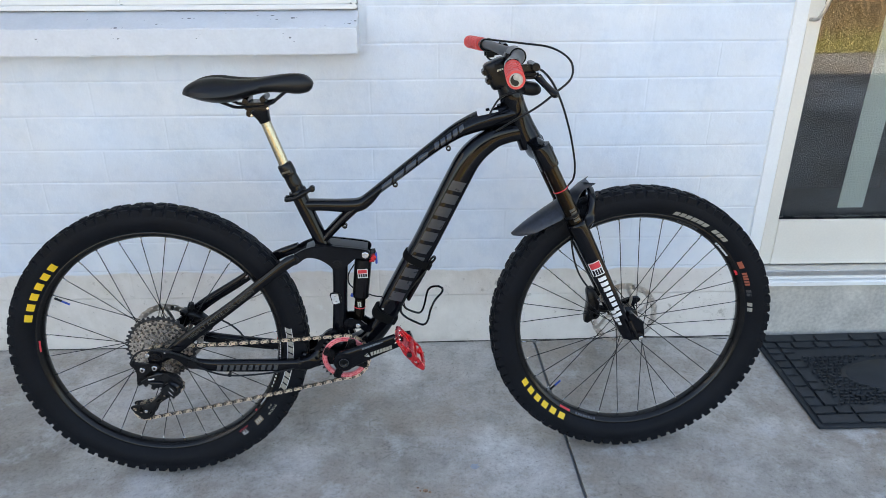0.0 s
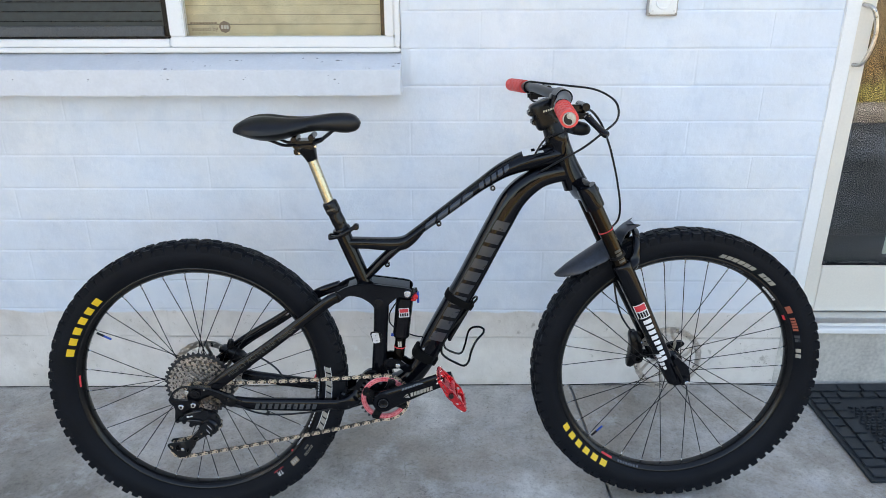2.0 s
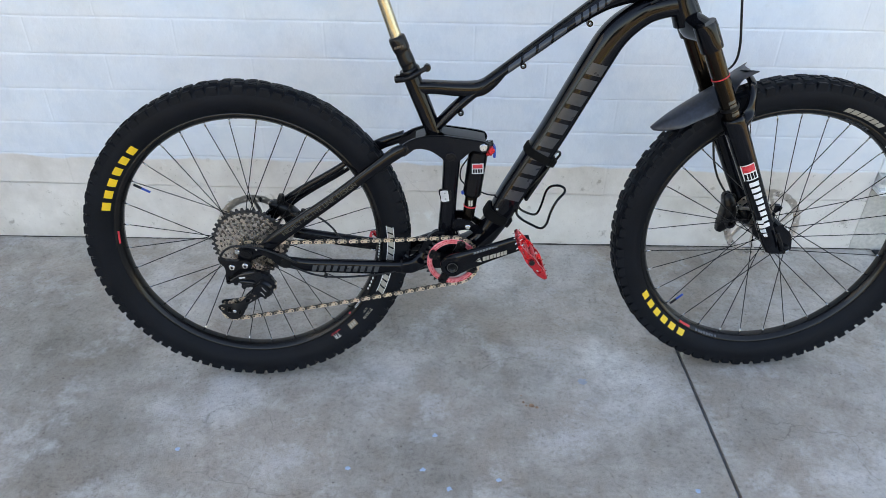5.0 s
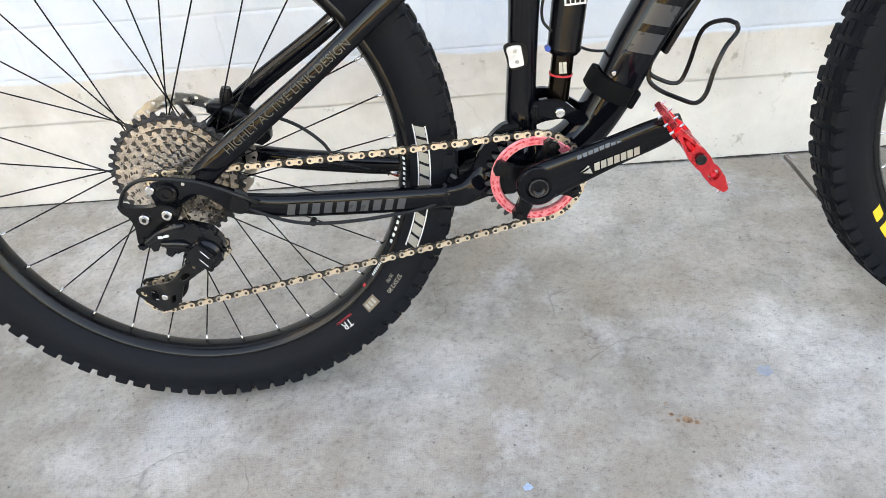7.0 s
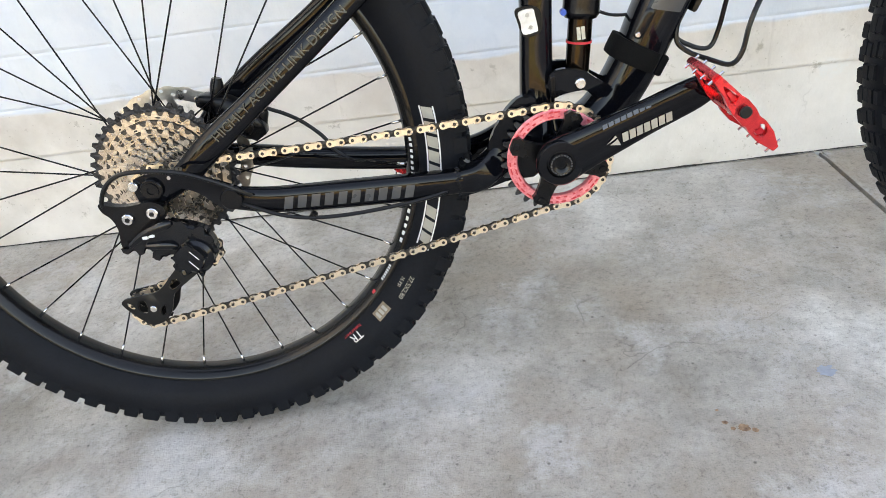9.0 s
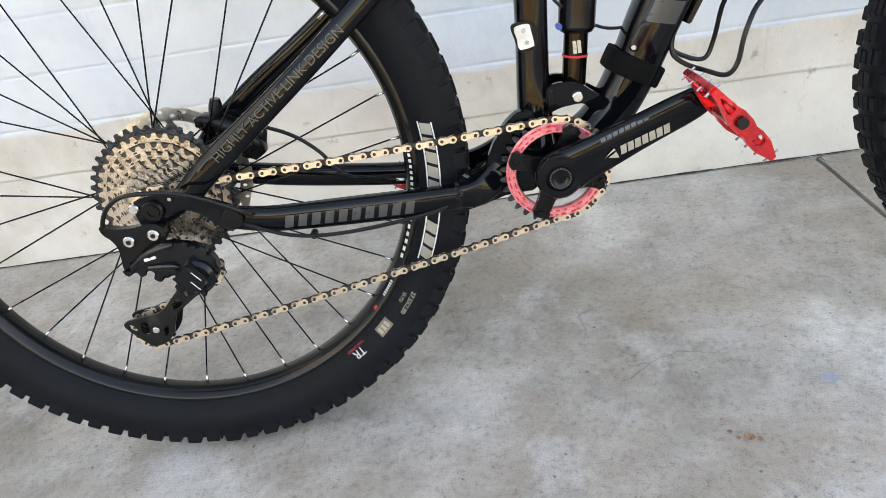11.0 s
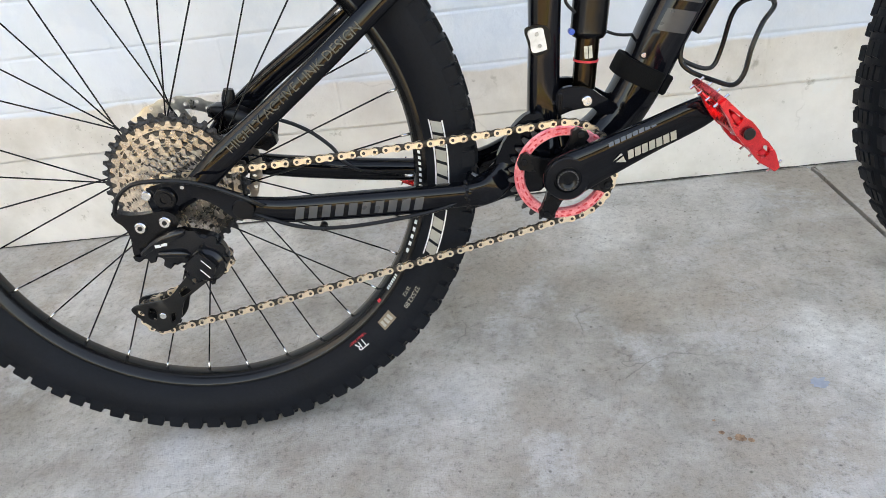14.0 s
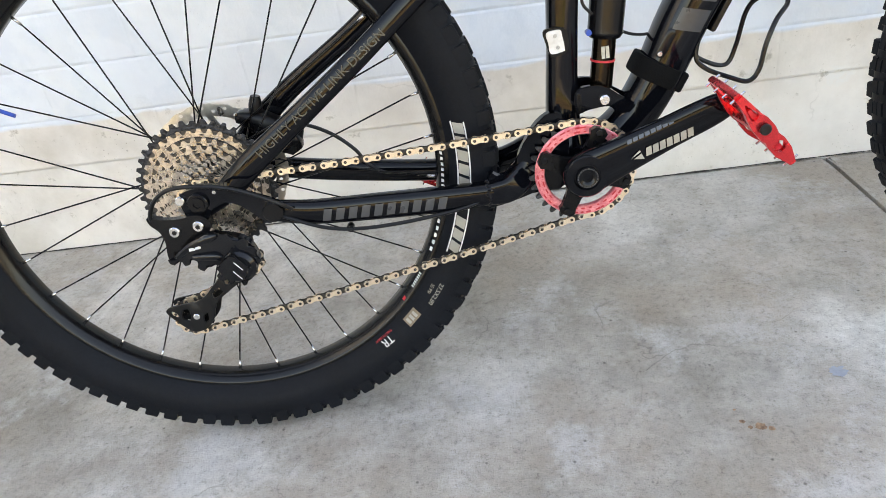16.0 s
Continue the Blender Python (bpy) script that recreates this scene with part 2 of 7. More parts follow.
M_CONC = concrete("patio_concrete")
M_WALL = painted_block("painted_block")
M_STEP = material("step_concrete", (0.50, 0.47, 0.42), 0.85, vary=0.3, scale=7, fine=90, bump=0.003, coords="World")
M_SILLTOP = material("sill_paint", (0.675, 0.69, 0.71), 0.6, vary=0.06, scale=20, fine=120, bump=0.002, coords="World")
M_CHIP = material("bare_chip", (0.20, 0.21, 0.225), 0.8, vary=0.3)
M_VINYL = material("white_vinyl", (0.80, 0.795, 0.78), 0.35, vary=0.03, scale=6, bump=0.0003)
M_TRIM = material("white_trim_paint", (0.82, 0.82, 0.80), 0.45, vary=0.04, scale=8, bump=0.0008)
M_CREAM = material("cream_door_paint", (0.74, 0.69, 0.60), 0.4, vary=0.05, scale=5, bump=0.0005)
M_GLASS = glass("window_glass")
M_SCREEN = material("insect_screen", (0.022, 0.030, 0.029), 0.5, vary=0.3, scale=60, fine=500, bump=0.0006)
M_BLIND = material("yellowed_blind", (0.62, 0.56, 0.38), 0.6, vary=0.32, scale=4, fine=26, bump=0.001, coords="World")
# near-black: the unlit room's darkness is put into this colour
M_ROOMSHADE = material("unlit_room_black", (0.018, 0.021, 0.021), 0.9, vary=0.3)
M_GREYRAIL = material("dull_grey_rail", (0.085, 0.088, 0.088), 0.6, vary=0.12, scale=8)
M_GASKET = material("grimy_caulk", (0.42, 0.40, 0.37), 0.8, vary=0.35, scale=50, bump=0.001)
M_SLAT = material("vertical_blind", (0.62, 0.66, 0.60), 0.6, vary=0.06)
M_ALU = material("mill_aluminium", (0.72, 0.72, 0.71), 0.35, 0.9, vary=0.08, scale=30, bump=0.0003)
M_CAP = material("dull_cap_metal", (0.38, 0.38, 0.37), 0.4, 0.6, vary=0.3, scale=90, bump=0.0004)
M_STEEL = material("polished_steel", (0.72, 0.71, 0.69), 0.18, 1.0, vary=0.1, scale=60, bump=0.0)
M_MAT = material("mat_rubber", (0.026, 0.031, 0.036), 0.55, spec=0.3, vary=0.35, scale=30, fine=300, bump=0.0015)
M_GREENGRASS = material("yellow_green_grass", (0.50, 0.44, 0.19), 0.85, vary=0.3, scale=3, fine=40, bump=0.01, dark=(0.31, 0.32, 0.11), coords="World")
M_LEAVES = material("olive_leaves", (0.075, 0.075, 0.035), 0.7, vary=0.4, scale=0.6, fine=6, bump=0.0, dark=(0.025, 0.028, 0.012), coords="World")
M_GRASS = material("dry_grass", (0.36, 0.265, 0.14), 0.9, vary=0.35, scale=1.5, fine=30, bump=0.05, dark=(0.20, 0.145, 0.07), coords="World")
M_RUBBER = material("tyre_rubber", (0.0050, 0.0060, 0.0084), 0.55, vary=0.4, scale=14, fine=240, bump=0.0010, dark=(0.0036, 0.0042, 0.0056), spec=0.12)
M_GLOSS = material("gloss_black_paint", (0.0026, 0.0029, 0.0042), 0.05, vary=0.3, scale=20, bump=0.0, rough_vary=0.03, spec=0.25)
M_SATIN = material("satin_black", (0.003, 0.003, 0.0036), 0.28, spec=0.24, vary=0.3, scale=30, bump=0.0003)
M_ANOD = material("black_anodised", (0.0035, 0.0035, 0.0042), 0.22, 0.0, spec=0.28, vary=0.25, scale=40, bump=0.0002)
M_PLASTIC = material("black_plastic", (0.0045, 0.0045, 0.005), 0.38, spec=0.18, vary=0.25, scale=60, fine=400, bump=0.0005)
M_RIM = material("rim_black", (0.004, 0.004, 0.0042), 0.20, 0.0, spec=0.32, vary=0.2, scale=20, bump=0.0)
M_STAN = material("bronze_black_stanchion", (0.026, 0.0195, 0.0135), 0.12, 0.9, vary=0.15, scale=8, bump=0.0, rough_vary=0.04)
M_GOLD = material("pale_gold_stanchion", (0.50, 0.45, 0.33), 0.26, 1.0, vary=0.06, scale=10, bump=0.0, rough_vary=0.05)
M_CHAIN = material("nickel_gold_plate", (0.86, 0.71, 0.545), 0.28, 0.9, vary=0.18, scale=120, fine=600, bump=0.0003)
M_CHAINDARK = material("oily_link", (0.05, 0.042, 0.034), 0.45, 0.6, vary=0.4, scale=150)
M_COG = material("cassette_cog", (0.50, 0.45, 0.40), 0.28, 0.95, vary=0.5, scale=60, fine=400, bump=0.0004)
M_CARRIER = material("sprocket_carrier", (0.055, 0.048, 0.042), 0.45, 0.6, vary=0.5, scale=70, fine=300, bump=0.0004)
M_COGDARK = material("black_cog", (0.03, 0.03, 0.032), 0.4, 0.5, vary=0.3)
M_RED = material("red_anodised", (0.70, 0.045, 0.055), 0.26, 0.8, vary=0.2, scale=40, bump=0.0002)
M_PINK = material("worn_red_ring", (0.80, 0.28, 0.29), 0.4, 0.3, vary=0.4, scale=110, fine=500, dark=(0.60, 0.06, 0.09), bump=0.0003)
M_REDRUB = material("red_grip_rubber", (0.72, 0.07, 0.06), 0.55, vary=0.12, scale=40, bump=0.0004)
M_REDDECAL = material("red_print", (0.62, 0.03, 0.04), 0.4, vary=0.08)
M_CREAMPRINT = material("cream_print", (0.33, 0.31, 0.26), 0.5, vary=0.1, scale=60, bump=0.0)
M_WHITE = material("white_print", (0.68, 0.68, 0.67), 0.4, vary=0.05, bump=0.0)
M_GREYLET = material("grey_print", (0.040, 0.042, 0.045), 0.3, vary=0.12, scale=40, bump=0.0, coat=0.6)
M_SOFTLET = material("soft_grey_print", (0.030, 0.033, 0.038), 0.3, vary=0.15, scale=40, bump=0.0)
# slate tone puts the sky's reflection into the top tube's print
M_SKYPRINT = material("sky_sheen_print", (0.032, 0.037, 0.046), 0.2, vary=0.15, bump=0.0)
M_YELLOW = material("yellow_print", (0.80, 0.50, 0.02), 0.5, vary=0.06, bump=0.0)
M_ORANGE = material("orange_print", (0.36, 0.09, 0.05), 0.5, vary=0.1, bump=0.0)
M_BLUE = material("blue_anodised", (0.03, 0.09, 0.42), 0.3, 0.5, vary=0.15, bump=0.0)
M_SADDLE = material("saddle_vinyl", (0.0045, 0.0045, 0.005), 0.36, spec=0.35, vary=0.25, scale=30, fine=500, bump=0.0006)
M_HOSE = material("black_hose", (0.006, 0.006, 0.0065), 0.35, spec=0.3, vary=0.2, bump=0.0)
M_ROTOR = material("brake_rotor_steel", (0.55, 0.51, 0.46), 0.3, 1.0, vary=0.25, scale=40, bump=0.0002)
M_FENDER = material("slate_plastic", (0.020, 0.026, 0.038), 0.35, vary=0.3, scale=30, dark=(0.004, 0.005, 0.007), bump=0.0004)
M_STAIN = material("rust_stain", (0.26, 0.165, 0.105), 0.85, vary=0.8, scale=140, dark=(0.075, 0.035, 0.02), bump=0.0008, coords="World")
M_BLUEPAINT = material("blue_paint_drop", (0.33, 0.45, 0.61), 0.6, vary=0.12, scale=60, bump=0.0004, coords="World")
M_DERAIL = material("slate_black_lacquer", (0.0035, 0.004, 0.0055), 0.16, spec=0.38, vary=0.25, scale=40, bump=0.0002)
M_CRACK = material("dark_crack", (0.045, 0.04, 0.035), 0.95, vary=0.4, scale=90, coords="World")
M_CAGE = material("dark_grey_cage", (0.006, 0.006, 0.0065), 0.34, spec=0.28, vary=0.3, scale=60, bump=0.0003)
M_PALEPRINT = material("dim_gold_print", (0.055, 0.051, 0.040), 0.35, vary=0.35, scale=60, dark=(0.03, 0.03, 0.025), bump=0.0)
M_DULLBLUE = material("dull_blue_smear", (0.30, 0.335, 0.385), 0.8, vary=0.15, scale=60, bump=0.001, coords="World")
M_DECALGREY = material("frosted_decal", (0.50, 0.47, 0.38), 0.5, vary=0.08)
M_DECALDISC = material("brown_decal", (0.20, 0.15, 0.10), 0.5, vary=0.1)


# ---- mesh helpers ----
def link_mesh(name, bm, mat, parent=None, label="", smooth=None):
    me = bpy.data.meshes.new(name)
    bmesh.ops.recalc_face_normals(bm, faces=bm.faces)
    if smooth is not None:
        for f in bm.faces:
            f.smooth = True
        for e in bm.edges:
            if len(e.link_faces) == 2 and e.calc_face_angle(0) > radians(smooth):
                e.smooth = False
    bm.to_mesh(me)
    bm.free()
    for x in mat if isinstance(mat, (list, tuple)) else [mat]:
        me.materials.append(x)
    ob = new(name, me)
    ob.parent = parent
    if label:
        tagged(ob, label)
    return ob


def part(name, bm, mat, parent, label="", smooth=40):
    return link_mesh(name, bm, mat, parent, label, smooth)


def box(bm, x0, x1, y0, y1, z0, z1, bevel=0.0, seg=1, m=None, mi=0):
    c = Matrix.Translation(((x0 + x1) / 2, (y0 + y1) / 2, (z0 + z1) / 2)) @ Matrix.Diagonal((x1 - x0, y1 - y0, z1 - z0, 1))
    r = bmesh.ops.create_cube(bm, size=1, matrix=(m or Matrix()) @ c)
    faces = {f for v in r["verts"] for f in v.link_faces}
    for f in faces:
        f.material_index = mi
    if bevel:
        bmesh.ops.bevel(bm, geom=list({e for v in r["verts"] for e in v.link_edges}), offset=bevel, segments=seg, affect="EDGES", clamp_overlap=True)
    return bm


def spline(pts, n):
    """n points along a smooth curve through pts (tuples of any length)."""
    p = [np.array(q, float) for q in pts]
    p = [2 * p[0] - p[1]] + p + [2 * p[-1] - p[-2]]
    out = []
    for k in range(n):
        s = k / (n - 1) * (len(pts) - 1)
        i = min(int(s), len(pts) - 2)
        f = s - i
        a, b, c, d = p[i:i + 4]
        out.append(0.5 * (2 * b + (c - a) * f + (2 * a - 5 * b + 4 * c - d) * f * f + (3 * b - a - 3 * c + d) * f ** 3))
    return out


def ring_at(centre, tangent, h, w, seg, sq, side):
    t = Vector(tangent).normalized()
    s = Vector(side)
    s = (s - t * s.dot(t)).normalized()
    u = t.cross(s)
    res = []
    for k in range(seg):
        a = 2 * math.pi * k / seg
        c, d = math.cos(a), math.sin(a)
        e = 2 / sq
        res.append(Vector(centre) + s * (math.copysign(abs(c) ** e, c) * w) + u * (math.copysign(abs(d) ** e, d) * h))
    return res


def tube(bm, pts, h, w=None, seg=16, sq=2.0, n=None, side=(0, 1, 0), caps=True, mi=0):
    """A swept tube through pts; h is the half height in the frame's plane, w the half width along side; both single or one a point."""
    m = len(pts)
    h = [h] * m if not isinstance(h, (list, tuple)) else list(h)
    w = h if w is None else ([w] * m if not isinstance(w, (list, tuple)) else list(w))
    rows = spline([(*p, a, b) for p, a, b in zip(pts, h, w)], n or m)
    loops = []
    for i, r in enumerate(rows):
        t = rows[min(i + 1, len(rows) - 1)][:3] - rows[max(i - 1, 0)][:3]
        if abs(Vector(t).normalized().dot(Vector(side).normalized())) > 0.97:
            sd = (0, 0, 1)
        else:
            sd = side
        loops.append([bm.verts.new(v) for v in ring_at(r[:3], t, r[3], r[4], seg, sq, sd)])
    for a, b in zip(loops, loops[1:]):
        for k in range(seg):
            bm.faces.new((a[k], a[(k + 1) % seg], b[(k + 1) % seg], b[k])).material_index = mi
    if caps:
        bm.faces.new(loops[0]).material_index = mi
        bm.faces.new(loops[-1][::-1]).material_index = mi
    return bm


def wire(bm, pts, r, seg=8, n=None):
    """A round cable through pts that may turn any way."""
    rows = [Vector(p) for p in spline(pts, n or len(pts) * 6)]
    up = Vector((0.3, 0.8, 0.5))
    loops = []
    for i, p in enumerate(rows):
        t = (rows[min(i + 1, len(rows) - 1)] - rows[max(i - 1, 0)]).normalized()
        up = (up - t * up.dot(t)).normalized()
        s = t.cross(up)
        loops.append([bm.verts.new(p + (up * math.cos(2 * math.pi * k / seg) + s * math.sin(2 * math.pi * k / seg)) * r) for k in range(seg)])
    for a, b in zip(loops, loops[1:]):
        for k in range(seg):
            bm.faces.new((a[k], a[(k + 1) % seg], b[(k + 1) % seg], b[k]))
    bm.faces.new(loops[0]), bm.faces.new(loops[-1][::-1])
    return bm


def lathe(bm, profile, seg=48, centre=(0, 0, 0), axis="Y", closed=False, mi=0):
    """Turn a profile of (radius, along) about the axis through centre."""
    cx, cy, cz = centre
    loops = []
    for k in range(seg):
        a = 2 * math.pi * k / seg
        c, s = math.cos(a), math.sin(a)
        if axis == "Y":
            loops.append([bm.verts.new((cx + r * c, cy + y, cz + r * s)) for r, y in profile])
        else:
            loops.append([bm.verts.new((cx + r * c, cy + r * s, cz + y)) for r, y in profile])
    n = len(profile)
    for k in range(seg):
        a, b = loops[k], loops[(k + 1) % seg]
        for i in range(n if closed else n - 1):
            j = (i + 1) % n
            bm.faces.new((a[i], a[j], b[j], b[i])).material_index = mi
    return bm


def disc(bm, c, r, y0, y1, seg=20, mi=0, chamfer=0.0):
    """A solid cylinder along the y axis."""
    k = chamfer
    return lathe(bm, [(0.0002, y0), (r - k, y0), (r, y0 + k), (r, y1 - k), (r - k, y1), (0.0002, y1)], seg, c, mi=mi)


def plate(bm, outline, y0, y1, holes=(), mi=0):
    """A flat plate in the x-z plane from y0 to y1, with holes."""
    front = []
    edges = []
    for loop in (outline, *holes):
        vs = [bm.verts.new((x, y0, z)) for x, z in loop]
        front.append(vs)
        edges += [bm.edges.new((vs[i], vs[(i + 1) % len(vs)])) for i in range(len(vs))]
    made = bmesh.ops.triangle_fill(bm, edges=edges, use_beauty=True, use_dissolve=False)
    faces = [f for f in made["geom"] if isinstance(f, bmesh.types.BMFace)]
    back = {}
    for vs in front:
        for v in vs:
            back[v] = bm.verts.new((v.co.x, y1, v.co.z))
    for f in faces:
        f.material_index = mi
        bm.faces.new([back[v] for v in reversed(f.verts)]).material_index = mi
    for vs in front:
        for i in range(len(vs)):
            a, b = vs[i], vs[(i + 1) % len(vs)]
            bm.faces.new((a, b, back[b], back[a])).material_index = mi
    return bm


def round_outline(pts, n=40):
    """A smooth closed outline through pts."""
    p = [np.array(q, float) for q in pts]
    m = len(p)
    out = []
    for k in range(n):
        s = k / n * m
        i, f = int(s), s - int(s)
        a, b, c, d = p[(i - 1) % m], p[i % m], p[(i + 1) % m], p[(i + 2) % m]
        out.append(tuple(0.5 * (2 * b + (c - a) * f + (2 * a - 5 * b + 4 * c - d) * f * f + (3 * b - a - 3 * c + d) * f ** 3)))
    return out


def circle(cx, cz, r, n=20, start=0.0):
    return [(cx + r * math.cos(start + 2 * math.pi * k / n), cz + r * math.sin(start + 2 * math.pi * k / n)) for k in range(n)]


def words(text, size, depth=0.0004):
    """The built-in font's letters as a mesh in the x-y plane, centred."""
    cu = bpy.data.curves.new("words", "FONT")
    cu.body, cu.size, cu.extrude, cu.align_x, cu.align_y = text, size, depth, "CENTER", "CENTER"
    cu.resolution_u = 3
    ob = new("words", cu)
    bpy.context.view_layer.update()
    me = bpy.data.meshes.new_from_object(ob.evaluated_get(bpy.context.evaluated_depsgraph_get()))
    bpy.data.objects.remove(ob)
    bm = bmesh.new()
    bm.from_mesh(me)
    bpy.data.meshes.remove(me)
    return bm


def ground_z(x, y=0.0):
    """The patio is level."""
    return -0.003


# ---- the house wall, window, door, patio ----
WALL_Y = 2.2
COURSE, BRICK_L, BED = 0.1025, 0.405, 0.793
# the house stands slightly turned to the bike, its courses falling a little against the patio
TURN, FALL = math.atan(0.0475), 0.010
HOUSE = Matrix.Translation((0, 2.21, 0)) @ Matrix.Rotation(TURN, 4, "Z") @ Matrix.Rotation(FALL, 4, "Y") @ Matrix.Translation((0, -WALL_Y, 0))


def wall_y(x):
    """The foot of the wall on the patio."""
    return 2.21 + 0.0475 * x


def structure(ob, label, category):
    return tagged(ob, label, category, kind="structure")


# ground sheet to the horizon: dry yard, with the patio slabs on it
bm = bmesh.new()
N = 40
grid = {}
for i in range(N + 1):
    for j in range(N + 1):
        x = math.copysign(abs(i / N * 2 - 1) ** 3, i / N * 2 - 1) * 900
        y = math.copysign(abs(j / N * 2 - 1) ** 3, j / N * 2 - 1) * 900
        grid[i, j] = bm.verts.new((x, y, ground_z(max(-6, min(6, x))) - 0.14))
for i in range(N):
    for j in range(N):
        bm.faces.new((grid[i, j], grid[i + 1, j], grid[i + 1, j + 1], grid[i, j + 1]))
structure(link_mesh("ground", bm, M_GRASS), "dry sunlit yard of yellowed grass beyond the patio", "ground")

# grass at the patio's edge and dry tufts in the yard beyond, seen mirrored in the door glass
def tufts(name, count, y_of, heights, mat, label, seed):
    bm = bmesh.new()
    rng = random.Random(seed)
    for k in range(count):
        x, y = rng.uniform(-7, 9), y_of(rng)
        h, a = rng.uniform(*heights), rng.uniform(0, 6.28)
        base = ground_z(max(-6, min(6, x))) - 0.142
        for b in range(3):
            a += 2.1
            d = Vector((math.cos(a), math.sin(a), 0))
            p = Vector((x, y, base)) + d * 0.02
            s = Vector((-d.y, d.x, 0)) * 0.012
            bm.faces.new([bm.verts.new(q) for q in (p - s, p + s, p + d * h * 0.5 + Vector((0, 0, h)))])
    tagged(link_mesh(name, bm, mat), label, "grass", kind="stuff")


tufts("green_grass", 3400, lambda r: r.uniform(-3.7, -2.5), (0.10, 0.24), M_GREENGRASS, "yellow-green grass along the edge of the patio", 4)
tufts("dry_grass", 3200, lambda r: -3.4 - abs(r.gauss(0, 4.0)), (0.05, 0.20), M_GRASS, "tufts of dry brown grass in the open yard", 5)

# woods beyond the yard, behind the camera
def woods():
    bm = bmesh.new()
    rng = random.Random(17)
    for k in range(26):
        x, y, h = -34 + k * 2.7 + rng.uniform(-1, 1), -26 + rng.uniform(-2.5, 1.5), rng.uniform(1.7, 3.6)
        wire(bm, [(x, y, -0.2), (x + rng.uniform(-0.2, 0.2), y, h * 0.4), (x + rng.uniform(-0.4, 0.4), y, h * 0.75)], 0.14, 6, 4)
        for c in range(330):
            f = rng.random() ** 0.8
            wide = 0.42 * h * math.sin(math.pi * (0.12 + 0.8 * f)) * rng.uniform(0.5, 1.0)
            a = rng.uniform(0, 6.283)
            p = Vector((x + wide * math.cos(a), y + wide * math.sin(a), h * (0.12 + 0.88 * f)))
            d1 = Vector((rng.uniform(-1, 1), rng.uniform(-1, 1), rng.uniform(-1, 1))).normalized() * rng.uniform(0.18, 0.42)
            d2 = d1.orthogonal().normalized() * d1.length * 0.7
            bm.faces.new([bm.verts.new(p + q) for q in (-d1, d2, d1, -d2)])
    tagged(link_mesh("far_trees", bm, M_LEAVES), "dark olive trees at the far edge of the yard", "trees", kind="stuff")


woods()

# patio: two concrete slabs with a tooled joint between them
pav = new("pavement")
structure(pav, "weathered grey concrete patio in two slabs with a dark joint", "pavement")


def joint_x(y):
    return 0.303 + 0.099 * (2.215 - y)


def slab(x_of_left, x_of_right):
    bm = bmesh.new()
    cols = 14
    rows = []
    for j in range(21):
        g = 1 - (1 - j / 20) ** 1.6
        row = []
        for i in range(cols + 1):
            y = -2.42 + 4.63 * g
            x = x_of_left(y) + (x_of_right(y) - x_of_left(y)) * i / cols
            y += 0.0475 * x * g
            row.append(bm.verts.new((x, y, ground_z(x, y) + 0.0012 * noise.noise(Vector((x * 2, y * 1.7, 3))))))
        rows.append(row)
    top = []
    for a, b in zip(rows, rows[1:]):
        for i in range(cols):
            top.append(bm.faces.new((a[i], a[i + 1], b[i + 1], b[i])))
    rim = [e for e in bm.edges if len(e.link_faces) == 1]
    ext = bmesh.ops.extrude_edge_only(bm, edges=rim)
    for v in [g for g in ext["geom"] if isinstance(g, bmesh.types.BMVert)]:
        v.co.z -= 0.13
    bmesh.ops.bevel(bm, geom=rim, offset=0.004, segments=2, affect="EDGES")
    return bm


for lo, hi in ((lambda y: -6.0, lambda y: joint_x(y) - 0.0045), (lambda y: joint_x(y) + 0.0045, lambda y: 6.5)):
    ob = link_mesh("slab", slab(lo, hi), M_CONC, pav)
bm = bmesh.new()
vs = []
for y in (-2.42, 1.65, 2.22):
    for dx in (-0.006, 0.006):
        vs.append(bm.verts.new((joint_x(y) + dx, y, ground_z(joint_x(y), y) - 0.011)))
bm.faces.new((vs[0], vs[1], vs[3], vs[2]))
bm.faces.new((vs[2], vs[3], vs[5], vs[4]))
part("joint_filler", bm, M_CHIP, pav, "dark grit in the slab joint")

# dark strip of uneven width over the crack where the slabs meet the wall
bm = bmesh.new()
rng = random.Random(21)
strip = []
for i in range(900):
    x = -3.0 + i * 0.0045
    w = 0.0034 * max(0.02, noise.noise(Vector((x * 11, 1.0, 0))) + 0.22 + 0.5 * noise.noise(Vector((x * 60, 4.0, 0)))) + rng.uniform(0, 0.0006)
    y, z = wall_y(x), ground_z(x)
    strip.append((bm.verts.new((x, y - 0.0045 - 0.9 * w, z + 0.0018)), bm.verts.new((x, y - 0.0006, z + 0.0014 + 0.5 * w))))
for p, q in zip(strip, strip[1:]):
    bm.faces.new((p[0], q[0], q[1], p[1]))
part("dirt_line", bm, M_CRACK, pav, "dark uneven line over the crack along the wall")

# wall core with openings, in thick pieces butted end to end
WIN = (-2.05, -0.240, 1.087, 2.03)
DOOR = (0.980, 1.95, 0.209, 2.25)
bm = bmesh.new()
TOP = 2.75
YB = WALL_Y + 0.0036
for x0, x1, z0, z1 in ((-6, WIN[0], -0.3, TOP), (WIN[0], WIN[1], -0.3, WIN[2]), (WIN[0], WIN[1], WIN[3], TOP), (WIN[1], DOOR[0], -0.3, TOP),
                       (DOOR[0], DOOR[1], -0.3, DOOR[2]), (DOOR[0], DOOR[1], DOOR[3], TOP), (DOOR[1], 6.5, -0.3, TOP)):
    box(bm, x0, x1, YB, WALL_Y + 0.2, z0, z1)
wall = structure(link_mesh("wall_north", bm, M_WALL), "painted slump-block house wall, white above and bare buff-grey at its foot", "wall")

